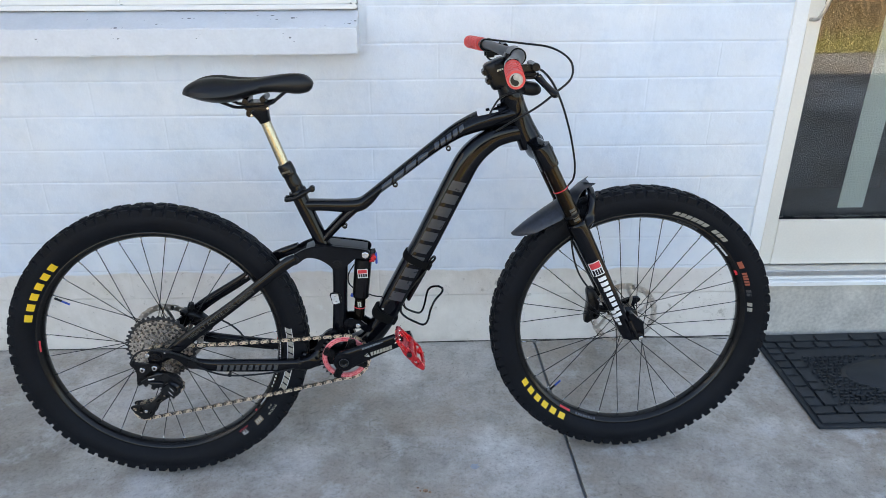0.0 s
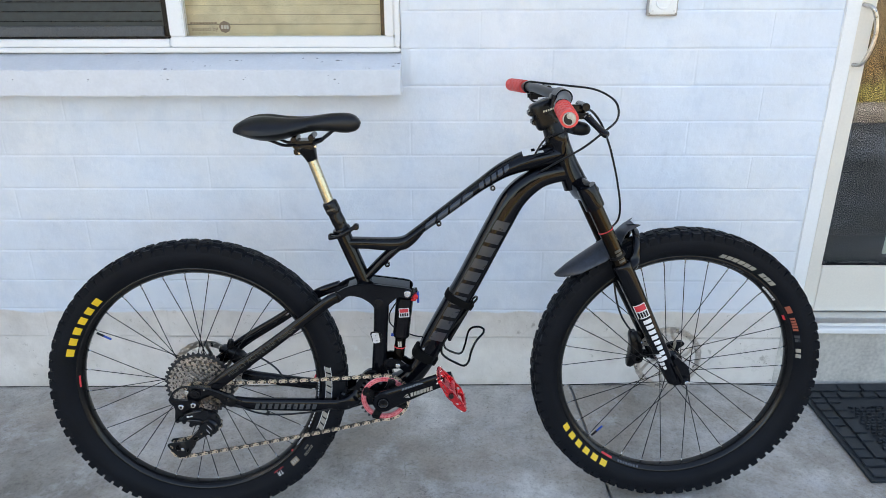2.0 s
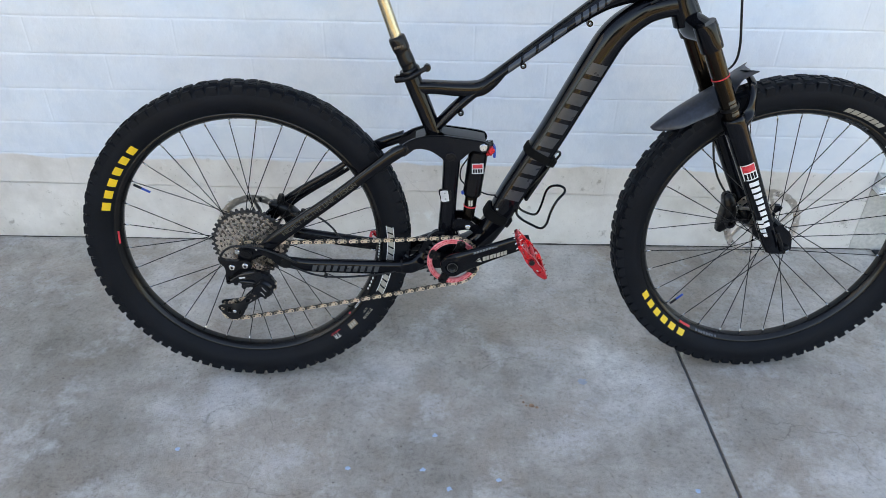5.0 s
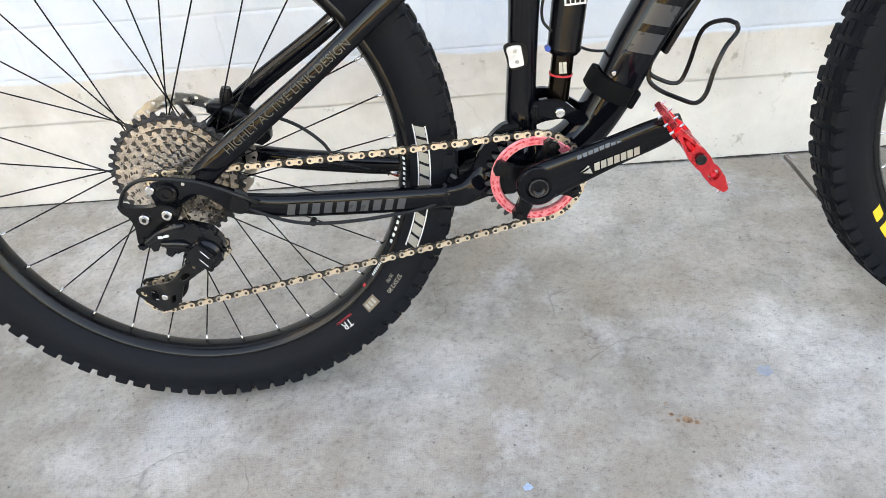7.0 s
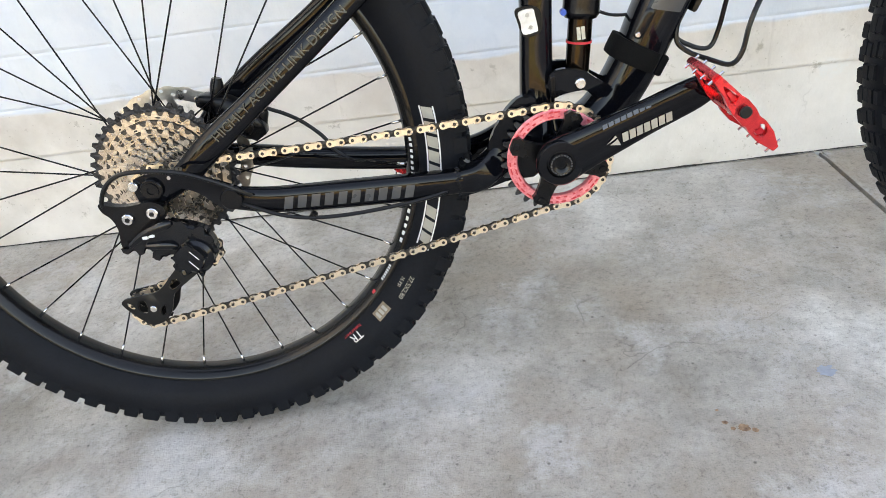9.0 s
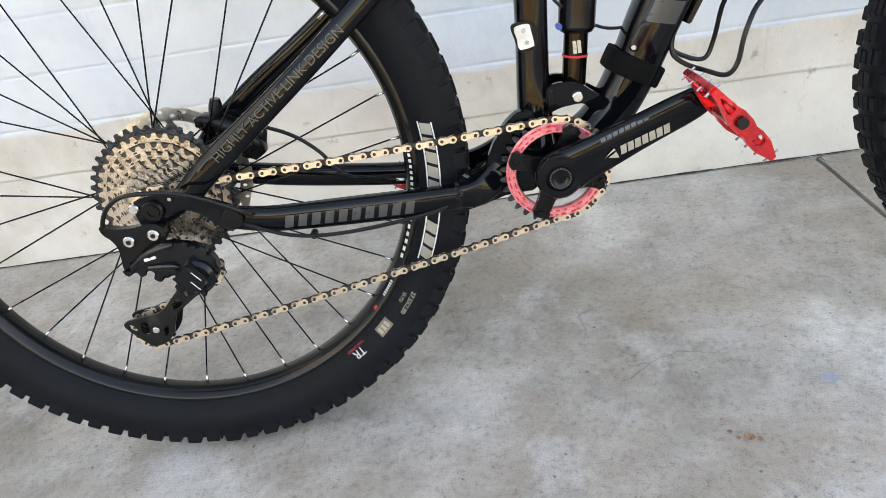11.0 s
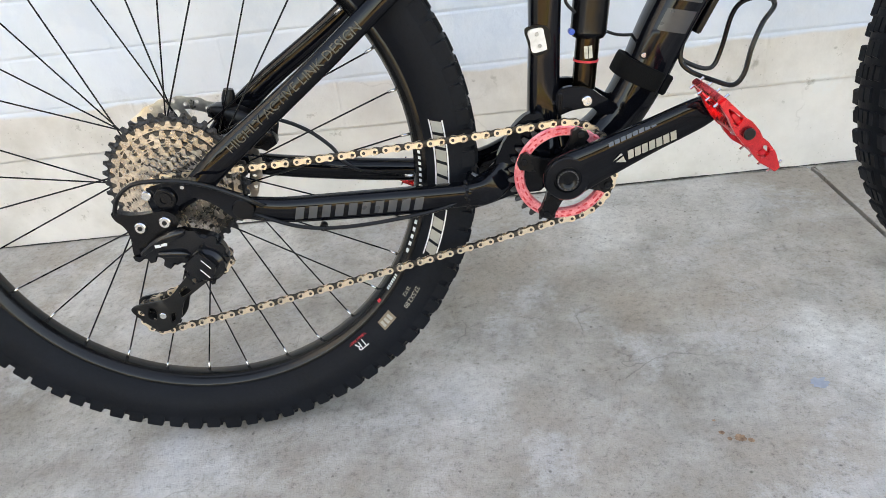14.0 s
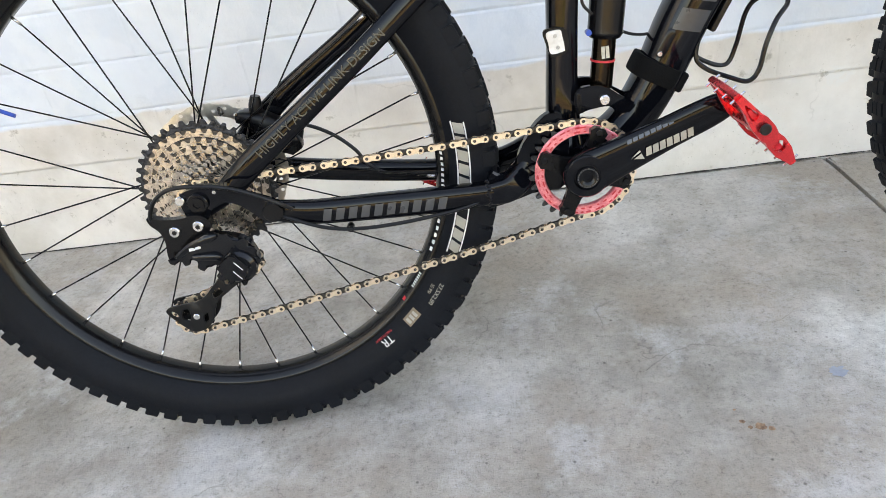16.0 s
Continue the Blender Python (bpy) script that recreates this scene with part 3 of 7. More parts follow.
# closed shell of the house behind the wall, an added side wall, and the roof with an eave
bm = bmesh.new()
# unseen wall, added to hold sky light off the left end
box(bm, -2.95, -2.75, -1.8, WALL_Y - 0.001, -0.3, TOP)
wing = structure(link_mesh("wall_west", bm, M_WALL), "unseen plain wall added to shade the patio's left side", "wall")
bm = bmesh.new()
box(bm, -6, -5.8, WALL_Y + 0.2, 8, -0.3, TOP)
box(bm, 6.3, 6.5, WALL_Y + 0.2, 8, -0.3, TOP)
box(bm, -6, 6.5, 8, 8.2, -0.3, TOP)
HOUSED = [wing, structure(link_mesh("wall_outer", bm, M_WALL), "plain outer walls that close the house", "wall")]
bm = bmesh.new()
box(bm, -6.4, 6.9, WALL_Y - 0.30, 8.6, TOP, TOP + 0.16)
HOUSED.append(structure(link_mesh("ceiling", bm, M_TRIM), "flat white eave and roof of the house", "ceiling"))
# floor coloured near-black for the darkness indoors
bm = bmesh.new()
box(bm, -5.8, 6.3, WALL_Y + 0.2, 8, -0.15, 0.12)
HOUSED.append(structure(link_mesh("floor", bm, M_ROOMSHADE), "floor inside the house, near-black to paint the unlit room", "floor"))


# the courses of blocks, each one proud of its recessed bed joint
def brick_mesh(length, height, seed, bare):
    """One painted block: soft rounded beds, head joints filled almost flush by paint; flatter where skimmed over."""
    r = random.Random(seed)
    bm = bmesh.new()
    nx = 5
    bed, head = (0.00006, 0.0) if bare else (0.0022, 0.0006)
    lift = min(0.2, 0.0016 / height), min(0.3, 0.0052 / height)
    zs = [(0, bed), (lift[0], bed * 0.75), (lift[1], 0.0), (1 - lift[1], 0.0), (1 - lift[0], bed * 0.75), (1, bed)]
    verts = {}
    for i in range(nx + 1):
        f = (0, 0.012, 0.33, 0.67, 0.988, 1)[i]
        for k, (g, y) in enumerate(zs):
            dz = r.uniform(-1, 1) * 0.0012 if k in (1, 2, 3, 4) and not bare else 0
            y = max(y, head) if i in (0, nx) else y
            verts[i, k] = bm.verts.new((length * (f - 0.5), y + (0 if bare else r.uniform(0, 0.0004)), height * (g - 0.5) + dz))
    for i in range(nx):
        for k in range(5):
            bm.faces.new((verts[i, k], verts[i + 1, k], verts[i + 1, k + 1], verts[i, k + 1])).smooth = k != 2
    me = bpy.data.meshes.new("brick")
    bm.to_mesh(me)
    bm.free()
    me.materials.append(M_WALL)
    return me


BRICKS = {}


def lay_brick(x0, x1, z0, z1, rng):
    if x1 - x0 < 0.03:
        return
    key = (round(x1 - x0, 3), round(z1 - z0, 3), rng.randrange(4), z1 < 0.27)
    if key not in BRICKS:
        BRICKS[key] = brick_mesh(x1 - x0, z1 - z0, int(key[0] * 1000) % 97 + key[2], key[3])
    ob = new("brick", BRICKS[key])
    ob.parent = wall
    ob.location = ((x0 + x1) / 2, WALL_Y + (0 if z1 < 0.27 else rng.uniform(-0.0003, 0.0003)), (z0 + z1) / 2)


def lay_courses():
    rng = random.Random(3)
    for c in range(-9, 10):
        z0 = BED + c * COURSE
        z1 = z0 + COURSE
        if z1 > 1.85:
            break
        zz0 = max(z0, -0.06)
        off = -0.017 if (c % 2) else 0.188
        k0 = math.floor((-2.9 - off) / BRICK_L)
        for k in range(k0, 12):
            x0, x1 = off + k * BRICK_L, off + (k + 1) * BRICK_L
            if x0 > 3.0:
                break
            spans = [(x0, x1)]
            for a, b, lo, hi in ((WIN[0] - 0.0, WIN[1] + 0.002, 0.985, WIN[3]), (DOOR[0], DOOR[1], 0.19, DOOR[3])):
                if zz0 + 0.02 < hi and z1 - 0.02 > lo:
                    nxt = []
                    for s, e in spans:
                        if s < a:
                            nxt.append((s, min(e, a)))
                        if e > b:
                            nxt.append((max(s, b), e))
                    spans = [q for q in nxt if q[1] > q[0]]
            for s, e in spans:
                lay_brick(s, e, zz0, z1, rng)


# sill of sloping blocks under the window
sill = new("window_sill")
structure(sill, "painted sloping block window sill with chipped paint", "window sill")


def sill_block(x0, x1, seed):
    r = random.Random(seed)
    bm = bmesh.new()
    prof = [(2.118, 0.984), (2.1195, 1.054), (2.199, 1.090), (2.26, 1.090), (2.26, 0.984)]
    loops = []
    for i in range(13):
        x = x0 + (x1 - x0) * i / 12
        loops.append([bm.verts.new((x, y + r.uniform(-1, 1) * 0.001 * (0 < i < 12), z + r.uniform(-1, 1) * 0.0016 * (0 < i < 12))) for y, z in prof])
    for a, b in zip(loops, loops[1:]):
        for i in range(5):
            bm.faces.new((a[i], a[(i + 1) % 5], b[(i + 1) % 5], b[i]))
    bm.faces.new(loops[0]), bm.faces.new(loops[-1][::-1])
    bmesh.ops.recalc_face_normals(bm, faces=bm.faces)
    bmesh.ops.bevel(bm, geom=[e for e in bm.edges if e.calc_face_angle(0) > 0.4 and abs(e.verts[0].co.x - e.verts[1].co.x) > 0.01], offset=0.0022, segments=2, affect="EDGES")
    return part("brick", bm, M_SILLTOP, sill)


edges = [-0.238 - 0.198 * k for k in range(10)]
for k in range(9):
    sill_block(edges[k + 1] + 0.0001, edges[k] - 0.0001, k)
# bare chips in the sill paint
rng = random.Random(11)
bm = bmesh.new()
CHIPS = ((-0.885, 0.04, 5.0), (-0.88, -1, 2.6), (-0.816, 0.46, 2.2), (-0.778, 0.22, 3.0), (-0.696, 0.53, 4.2), (-0.670, -1, 2.0), (-0.512, 0.66, 2.4), (-0.472, 0.66, 3.2), (-0.457, 0.45, 2.8), (-0.414, 0.53, 5.0),
         (-0.418, -1, 3.0), (-0.323, 0.08, 2.2), (-0.257, 0.2, 3.4), (-0.243, 0.35, 3.6), (-1.10, -1, 2.2), (-1.31, -1, 2.0), (-0.60, 0.8, 1.6), (-0.36, 0.85, 1.8), (-0.97, 0.5, 1.5))
for x, f, size in CHIPS:
    for k in range(3):
        r = 0.00075 * size * (1.0 if k == 0 else rng.uniform(0.2, 0.5))
        u = x + (0 if k == 0 else rng.uniform(-0.02, 0.02))
        if f >= 0:
            c = Vector((u, 2.1195 + 0.0795 * f, 1.054 + 0.036 * f)) + Vector((0, -0.41, 0.91)) * 0.0022
            e1, e2 = Vector((1, 0, 0)), Vector((0, 0.91, 0.41))
        else:
            c = Vector((u, 2.1164, 1.030 + (0 if k == 0 else rng.uniform(-0.012, 0.012))))
            e1, e2 = Vector((1, 0, 0)), Vector((0, 0, 1))
        bm.faces.new([bm.verts.new(c + e1 * (r * rng.uniform(1.0, 2.0) * math.cos(a)) + e2 * (r * rng.uniform(0.6, 1.3) * math.sin(a))) for a in [0.2 + i * 0.785 for i in range(8)]])
part("paint_chip", bm, M_CHIP, sill, "bare dark chips in the paint")

# window: white vinyl slider, fixed pane over blinds, sliding side behind a screen
win = new("window_1")
structure(win, "white vinyl sliding window with yellowed blinds behind the glass", "window")


def bar(name, x0, x1, y0, y1, z0, z1, mat, parent, bevel=0.003, label=""):
    bm = bmesh.new()
    box(bm, x0, x1, y0, y1, z0, z1, bevel, 2)
    return part(name, bm, mat, parent, label)


ZT = WIN[3]
bar("frame_bottom", WIN[0], WIN[1], 2.186, 2.29, 1.0935, 1.106, M_VINYL, win)
bar("frame_side", WIN[1] - 0.016, WIN[1] - 0.001, 2.188, 2.29, 1.1065, ZT, M_VINYL, win)
bar("frame_side", WIN[0], WIN[0] + 0.016, 2.188, 2.29, 1.1065, ZT, M_VINYL, win)
bar("frame_top", WIN[0] + 0.017, WIN[1] - 0.017, 2.188, 2.29, ZT - 0.02, ZT, M_VINYL, win)
FX0, FX1 = -0.888, WIN[1] - 0.017
bar("sash_bottom", FX0, FX1, 2.198, 2.235, 1.1065, 1.135, M_VINYL, win)
bar("sash_stile", FX1 - 0.027, FX1, 2.1985, 2.235, 1.1355, ZT - 0.021, M_VINYL, win)
bar("sash_stile", FX0, FX0 + 0.043, 2.1985, 2.235, 1.1355, ZT - 0.021, M_VINYL, win)
bar("track", WIN[0] + 0.017, FX0 - 0.001, 2.200, 2.26, 1.1065, 1.128, M_VINYL, win)
bar("screen_frame", WIN[0] + 0.017, FX0 - 0.001, 2.215, 2.226, 1.1285, 1.1345, M_SATIN, win)
bar("screen_frame", FX0 - 0.02, FX0 - 0.002, 2.215, 2.226, 1.135, ZT - 0.021, M_SATIN, win)
pane = bar("pane", FX0 + 0.0435, FX1 - 0.0275, 2.2165, 2.2205, 1.1355, ZT - 0.0215, M_GLASS, win, 0.0)
pane.visible_shadow = False
bar("insect_screen", WIN[0] + 0.017, FX0 - 0.0205, 2.2195, 2.2212, 1.135, ZT - 0.0215, M_SCREEN, win, 0.0, "dark insect screen over the sliding sash")
bar("screen_rail", WIN[0] + 0.017, FX0 - 0.0205, 2.2125, 2.2192, 1.135, 1.162, M_GREYRAIL, win, 0.001)
# faint mesh slats showing through the screen
for k in range(24):
    z = 1.175 + k * 0.026
    bm = bmesh.new()
    box(bm, WIN[0] + 0.02, FX0 - 0.022, 2.2172, 2.2190, z, z + 0.0022)
    part("screen_slat", bm, M_SATIN, win)

# blinds behind the fixed pane
blind = new("window_blind")
tagged(blind, "yellowed horizontal slat blind hanging closed behind the glass", "blind")
slat_bm = bmesh.new()
prof = [(-0.0122, 0.0), (-0.005, 0.0026), (0.005, 0.0026), (0.0126, 0.0)]
L0, L1 = FX0 + 0.02, FX1 - 0.044
vv = [[slat_bm.verts.new((x, 2.265 + 0.4 * b, c)) for c, b in prof] for x in (L0, L1)]
for i in range(3):
    slat_bm.faces.new((vv[0][i], vv[0][i + 1], vv[1][i + 1], vv[1][i]))
ext = bmesh.ops.extrude_face_region(slat_bm, geom=list(slat_bm.faces))
for v in [g for g in ext["geom"] if isinstance(g, bmesh.types.BMVert)]:
    v.co.y += 0.0012
first = part("slat", slat_bm, M_BLIND, blind)
first.location.z = 1.15
for k in range(1, 33):
    ob = new("slat", first.data)
    ob.parent, ob.location = blind, (0, 0, 1.15 + k * 0.0262)
    ob.rotation_euler = (0, radians(0.06 * math.sin(k * 1.7)), 0)

bar("bottom_rail", L0, L1, 2.258, 2.272, 1.117, 1.138, M_BLIND, blind, 0.002)
# near-black sheet paints the dark room behind the window
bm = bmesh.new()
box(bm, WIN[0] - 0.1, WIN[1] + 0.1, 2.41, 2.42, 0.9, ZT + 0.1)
HOUSED.append(structure(link_mesh("wall_inner", bm, M_ROOMSHADE), "near-black sheet that paints the unlit room behind the window", "wall"))

# security decal in the corner of the pane
decal = new("window_decal")
tagged(decal, "small faded security sticker on the window glass", "sticker")
bm = words("secured by", 0.017, 0.0001)
bmesh.ops.transform(bm, matrix=Matrix.Translation((-0.792, 2.2155, 1.155)) @ Euler((radians(90), 0, 0)).to_matrix().to_4x4(), verts=bm.verts)
part("lettering", bm, M_DECALDISC, decal)
bm = bmesh.new()
for k in range(9):
    box(bm, -0.831 + k * 0.0085, -0.825 + k * 0.0085, 2.2152, 2.2155, 1.168, 1.173)
part("small_print", bm, M_DECALDISC, decal)
bm = bmesh.new()
disc(bm, (-0.735, 0, 1.160), 0.0165, 2.2150, 2.2156, 8)
badge = part("badge", bm, M_DECALDISC, decal, "round brown badge with a pale mark")
bm = bmesh.new()
for k in (-1, 0, 1):
    box(bm, -0.735 + k * 0.0075 - 0.003, -0.735 + k * 0.0075 + 0.003, 2.2146, 2.2149, 1.155, 1.165)
part("mark", bm, M_DECALGREY, badge)

# painted-over electrical box on the wall
plate_ob = new("outlet_box")
tagged(plate_ob, "small outlet cover on the wall, painted over in white", "outlet")
bm = bmesh.new()
box(bm, 0.441, 0.515, 2.178, 2.1985, 1.194, 1.316, 0.004, 2)
part("cover", bm, M_TRIM, plate_ob)
bm = bmesh.new()
box(bm, 0.436, 0.520, 2.186, 2.1992, 1.189, 1.321, 0.003, 1)
part("gasket", bm, M_GASKET, plate_ob, "grimy edge of the outlet cover")
bm = bmesh.new()
for cz in (1.228, 1.284):
    lathe(bm, [(0.017, 2.1765), (0.021, 2.1752), (0.0225, 2.1795), (0.0165, 2.1795)], 24, (0.478, 0, cz), closed=True)
part("socket_ring", bm, M_TRIM, plate_ob)
for x in (0.449, 0.507):
    bm = bmesh.new()
    disc(bm, (x, 0, 1.203), 0.0028, 2.1755, 2.1785, 10)
    part("screw", bm, M_ALU, plate_ob)

# door opening: white casing, cream frame, glass leaf with a low rail, threshold and step
door = new("door_1")
structure(door, "cream framed glass patio door above a low concrete step", "door")
bar("casing", 0.9805, 1.025, 2.1975, 2.26, 0.277, 2.24, M_TRIM, door, 0.003, "white painted casing")
bar("casing_head", 0.9815, 1.94, 2.198, 2.26, 2.2, 2.2485, M_TRIM, door)
bar("stile", 1.0255, 1.069, 2.205, 2.245, 0.278, 2.1985, M_CREAM, door, 0.003)
bar("stile", 1.83, 1.94, 2.205, 2.245, 0.278, 2.1985, M_CREAM, door, 0.003)
bar("bottom_rail", 1.0695, 1.8295, 2.2055, 2.245, 0.278, 0.437, M_CREAM, door, 0.003)
bar("top_rail", 1.0695, 1.8295, 2.2055, 2.245, 2.09, 2.1985, M_CREAM, door, 0.003)
dp = bar("pane", 1.0695, 1.8295, 2.2235, 2.2285, 0.4375, 2.0895, M_GLASS, door, 0.0)
dp.visible_shadow = False
dp = bar("inner_pane", 1.0695, 1.8295, 2.2385, 2.2425, 0.4375, 2.0895, M_GLASS, door, 0.0)
dp.visible_shadow = False
bar("glazing_bead", 1.0695, 1.8295, 2.2095, 2.223, 0.4375, 0.4435, M_SATIN, door, 0.001)
bar("threshold", 0.982, 1.949, 2.165, 2.2595, 0.255, 0.275, M_ALU, door, 0.002, "white metal threshold")
bar("threshold_nosing", 0.982, 1.949, 2.176, 2.2595, 0.238, 0.2545, M_TRIM, door, 0.003)
bar("threshold_track", 0.982, 1.949, 2.158, 2.2595, 0.2195, 0.2375, M_TRIM, door, 0.004)
bm = bmesh.new()
box(bm, 0.977, 1.953, 2.1982, 2.26, -0.06, 0.219, 0.003, 2)
HOUSED.append(structure(link_mesh("step", bm, M_STEP), "weathered concrete step face under the door", "step"))

# pull handle on the stile
bm = bmesh.new()
plate(bm, round_outline([(1.016, 1.05), (1.036, 1.045), (1.058, 1.06), (1.061, 1.13), (1.058, 1.21), (1.036, 1.226), (1.016, 1.22), (1.013, 1.13)], 32), 2.1985, 2.2045)
hd = part("handle_plate", bm, M_CREAM, door, "cream backplate of the door pull")
bm = bmesh.new()
wire(bm, [(1.032, 2.2, 1.056), (1.044, 2.178, 1.062), (1.056, 2.170, 1.10), (1.060, 2.168, 1.14), (1.055, 2.170, 1.18), (1.042, 2.176, 1.210), (1.028, 2.2, 1.218)], 0.0058, 12)
part("handle", bm, M_ROTOR, hd, "curved metal pull")

# hanging vertical blind just inside the door
vb = new("vertical_blind")
tagged(vb, "pale green-grey vertical blind slat hanging inside the door", "blind")
for k, x in enumerate((1.322, 1.535, 1.735)):
    bm = bmesh.new()
    box(bm, x - 0.041, x + 0.041, 2.262, 2.2645, 0.456, 2.1, 0.0)
    part("slat", bm, M_SLAT, vb)
bm = bmesh.new()
box(bm, 1.0, 1.9, 2.255, 2.272, 2.1005, 2.13, 0.002)
part("head_rail", bm, M_SLAT, vb)
# near-black wall paints the darkness of the room behind the door
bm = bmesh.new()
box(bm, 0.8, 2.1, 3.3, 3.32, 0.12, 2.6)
HOUSED.append(structure(link_mesh("wall_back", bm, M_ROOMSHADE), "near-black wall that paints the unlit room behind the glass door", "wall"))

# set the whole house at its angle to the patio
for ob in (wall, sill, win, blind, decal, plate_ob, door, vb, *HOUSED):
    ob.matrix_world = HOUSE

# rubber door mat with moulded stones
mat_ob = new("door_mat")
tagged(mat_ob, "black moulded rubber door mat with a stone pattern on the concrete", "door mat")
MX0, MX1, MY0, MY1 = 0.0, 0.78, 0.0, 0.485


bm = bmesh.new()
box(bm, MX0, MX1, MY0, MY1, 0, 0.007, 0.003, 2)
base = part("base", bm, M_MAT, mat_ob)
rng = random.Random(9)


def stones(cells):
    bm = bmesh.new()
    for x0, x1, y0, y1 in cells:
        box(bm, x0 + 0.002, x1 - 0.002, y0 + 0.002, y1 - 0.002, 0.0068, 0.0125, 0.0035, 2)
    return bm


cells = []
for row, (y0, y1) in enumerate(((MY0 + 0.012, MY0 + 0.055), (MY0 + 0.055, MY0 + 0.092), (MY1 - 0.092, MY1 - 0.055), (MY1 - 0.055, MY1 - 0.012))):
    x = MX0 + 0.012 - (0.03 if row % 2 else 0)
    while x < MX1 - 0.02:
        w = rng.choice((0.05, 0.075, 0.1, 0.12))
        cells.append((max(x, MX0 + 0.012), min(x + w, MX1 - 0.012), y0, y1))
        x += w
for x0, x1 in ((MX0 + 0.012, MX0 + 0.06), (MX0 + 0.06, MX0 + 0.105), (MX1 - 0.105, MX1 - 0.06), (MX1 - 0.06, MX1 - 0.012)):
    y = MY0 + 0.092
    while y < MY1 - 0.1:
        h = min(rng.choice((0.04, 0.055, 0.075)), MY1 - 0.092 - y)
        cells.append((x0, x1, y, y + h))
        y += h
cells = [c for c in cells if c[1] - c[0] > 0.014 and c[3] - c[2] > 0.014]
for c in cells:
    part("stone", stones([c]), M_MAT, mat_ob)
bm = bmesh.new()
cx, cy = (MX0 + MX1) / 2, (MY0 + MY1) / 2
for i in range(34):
    for j in range(16):
        x = MX0 + 0.115 + i * 0.0165 + (0.008 if j % 2 else 0) + rng.uniform(-0.003, 0.003)
        y = MY0 + 0.105 + j * 0.0158 + rng.uniform(-0.003, 0.003)
        if ((x - cx) / 0.19) ** 2 + ((y - cy) / 0.095) ** 2 < 1 or x > MX1 - 0.11 or y > MY1 - 0.1:
            continue
        r = rng.uniform(0.0062, 0.0082)
        box(bm, x - r, x + r, y - r * 0.8, y + r * 0.8, 0.0068, 0.0125, 0.0038, 2)
tagged(part("pebble_field", bm, M_MAT, mat_ob), kind="stuff")
bm = bmesh.new()
ring = [(cx + 0.18 * math.cos(a), cy + 0.085 * math.sin(a)) for a in [2 * math.pi * k / 40 for k in range(40)]]
lo = [bm.verts.new((x, y, 0.0068)) for x, y in ring]
hi = [bm.verts.new((cx + (x - cx) * 0.96, cy + (y - cy) * 0.94, 0.0102)) for x, y in ring]
for i in range(40):
    bm.faces.new((lo[i], lo[(i + 1) % 40], hi[(i + 1) % 40], hi[i]))
bm.faces.new(hi)
part("centre_panel", bm, M_MAT, mat_ob)
mat_ob.matrix_world = Matrix.Translation((1.069, 1.762, ground_z(0) + 0.0014)) @ Matrix.Rotation(radians(3.0), 4, "Z")


# spots on the concrete
def splash(name, x, y, r, mat, label, seed, category="stain"):
    rr = random.Random(seed)
    bm = bmesh.new()
    z = ground_z(x, y) + 0.0018
    vs = [bm.verts.new((x + r * (0.8 + 0.35 * noise.noise(Vector((seed * 3.1, 2.2 * math.cos(a), 2.2 * math.sin(a)))) + rr.uniform(-0.1, 0.1)) * math.cos(a), y + 0.85 * r * (0.8 + 0.35 * noise.noise(Vector((seed * 3.1, 2.2 * math.cos(a), 2.2 * math.sin(a)))) + rr.uniform(-0.1, 0.1)) * math.sin(a),z)) for a in [2 * math.pi * k / 26 for k in range(26)]]
    c = bm.verts.new((x, y, z + 0.0006))
    for i in range(26):
        bm.faces.new((vs[i], vs[(i + 1) % 26], c))
    return tagged(link_mesh(name, bm, mat), label, category, group="spots on the patio", kind="stuff")


splash("rust_stain", -0.032, 1.512, 0.0088, M_STAIN, "small rust-brown stain on the concrete", 1)
splash("rust_stain", -0.0195, 1.508, 0.0052, M_STAIN, "small rust-brown stain on the concrete", 6)
splash("rust_stain", -0.0445, 1.5115, 0.0040, M_STAIN, "small rust-brown stain on the concrete", 8)
splash("rust_stain", -0.052, 1.522, 0.0045, M_STAIN, "faint rust-brown fleck on the concrete", 2)
splash("rust_stain", -0.056, 1.543, 0.0025, M_STAIN, "faint rust-brown fleck on the concrete", 3)
splash("blue_smear", 0.095, 1.602, 0.015, M_DULLBLUE, "dull blue-grey smear on the concrete", 4)
for k, (x, y) in enumerate(((-0.824, 1.322), (-0.435, 1.299), (-0.254, 1.404), (-0.272, 1.307), (-0.212, 1.262), (-0.108, 1.292), (0.312, 1.296))):
    splash("paint_drop", x, y, 0.0075, M_BLUEPAINT, "dried light blue paint drop on the concrete", 20 + k, "paint drop")


# ---- the bicycle ----
# local axes: x forward along the bike, y away to its left, z up; the origin is the rear tyre's contact point
YAW, TILTED = radians(5.5), radians(5.0)
ahead = Vector((math.cos(YAW), math.sin(YAW), 0.02)).normalized()
left0 = Vector((-math.sin(YAW), math.cos(YAW), 0))
up0 = ahead.cross(left0)
up = up0 * math.cos(TILTED) + left0 * math.sin(TILTED)
left = left0 * math.cos(TILTED) - up0 * math.sin(TILTED)
bike = new("mountain_bike")
tagged(bike, "black full-suspension mountain bike with red grips leaning on the wall", "bicycle")
bike.matrix_world = Matrix(((ahead.x, left.x, up.x, -0.687), (ahead.y, left.y, up.y, 1.6032), (ahead.z, left.z, up.z, -0.0118), (0, 0, 0, 1)))

SIDE = [(0.301, 0.0185), (0.305, 0.0215), (0.312, 0.0268), (0.321, 0.0312), (0.331, 0.0335), (0.341, 0.0333), (0.3485, 0.0323), (0.3556, 0.0292), (0.3606, 0.0222), (0.3636, 0.0138), (0.3644, 0.005)]


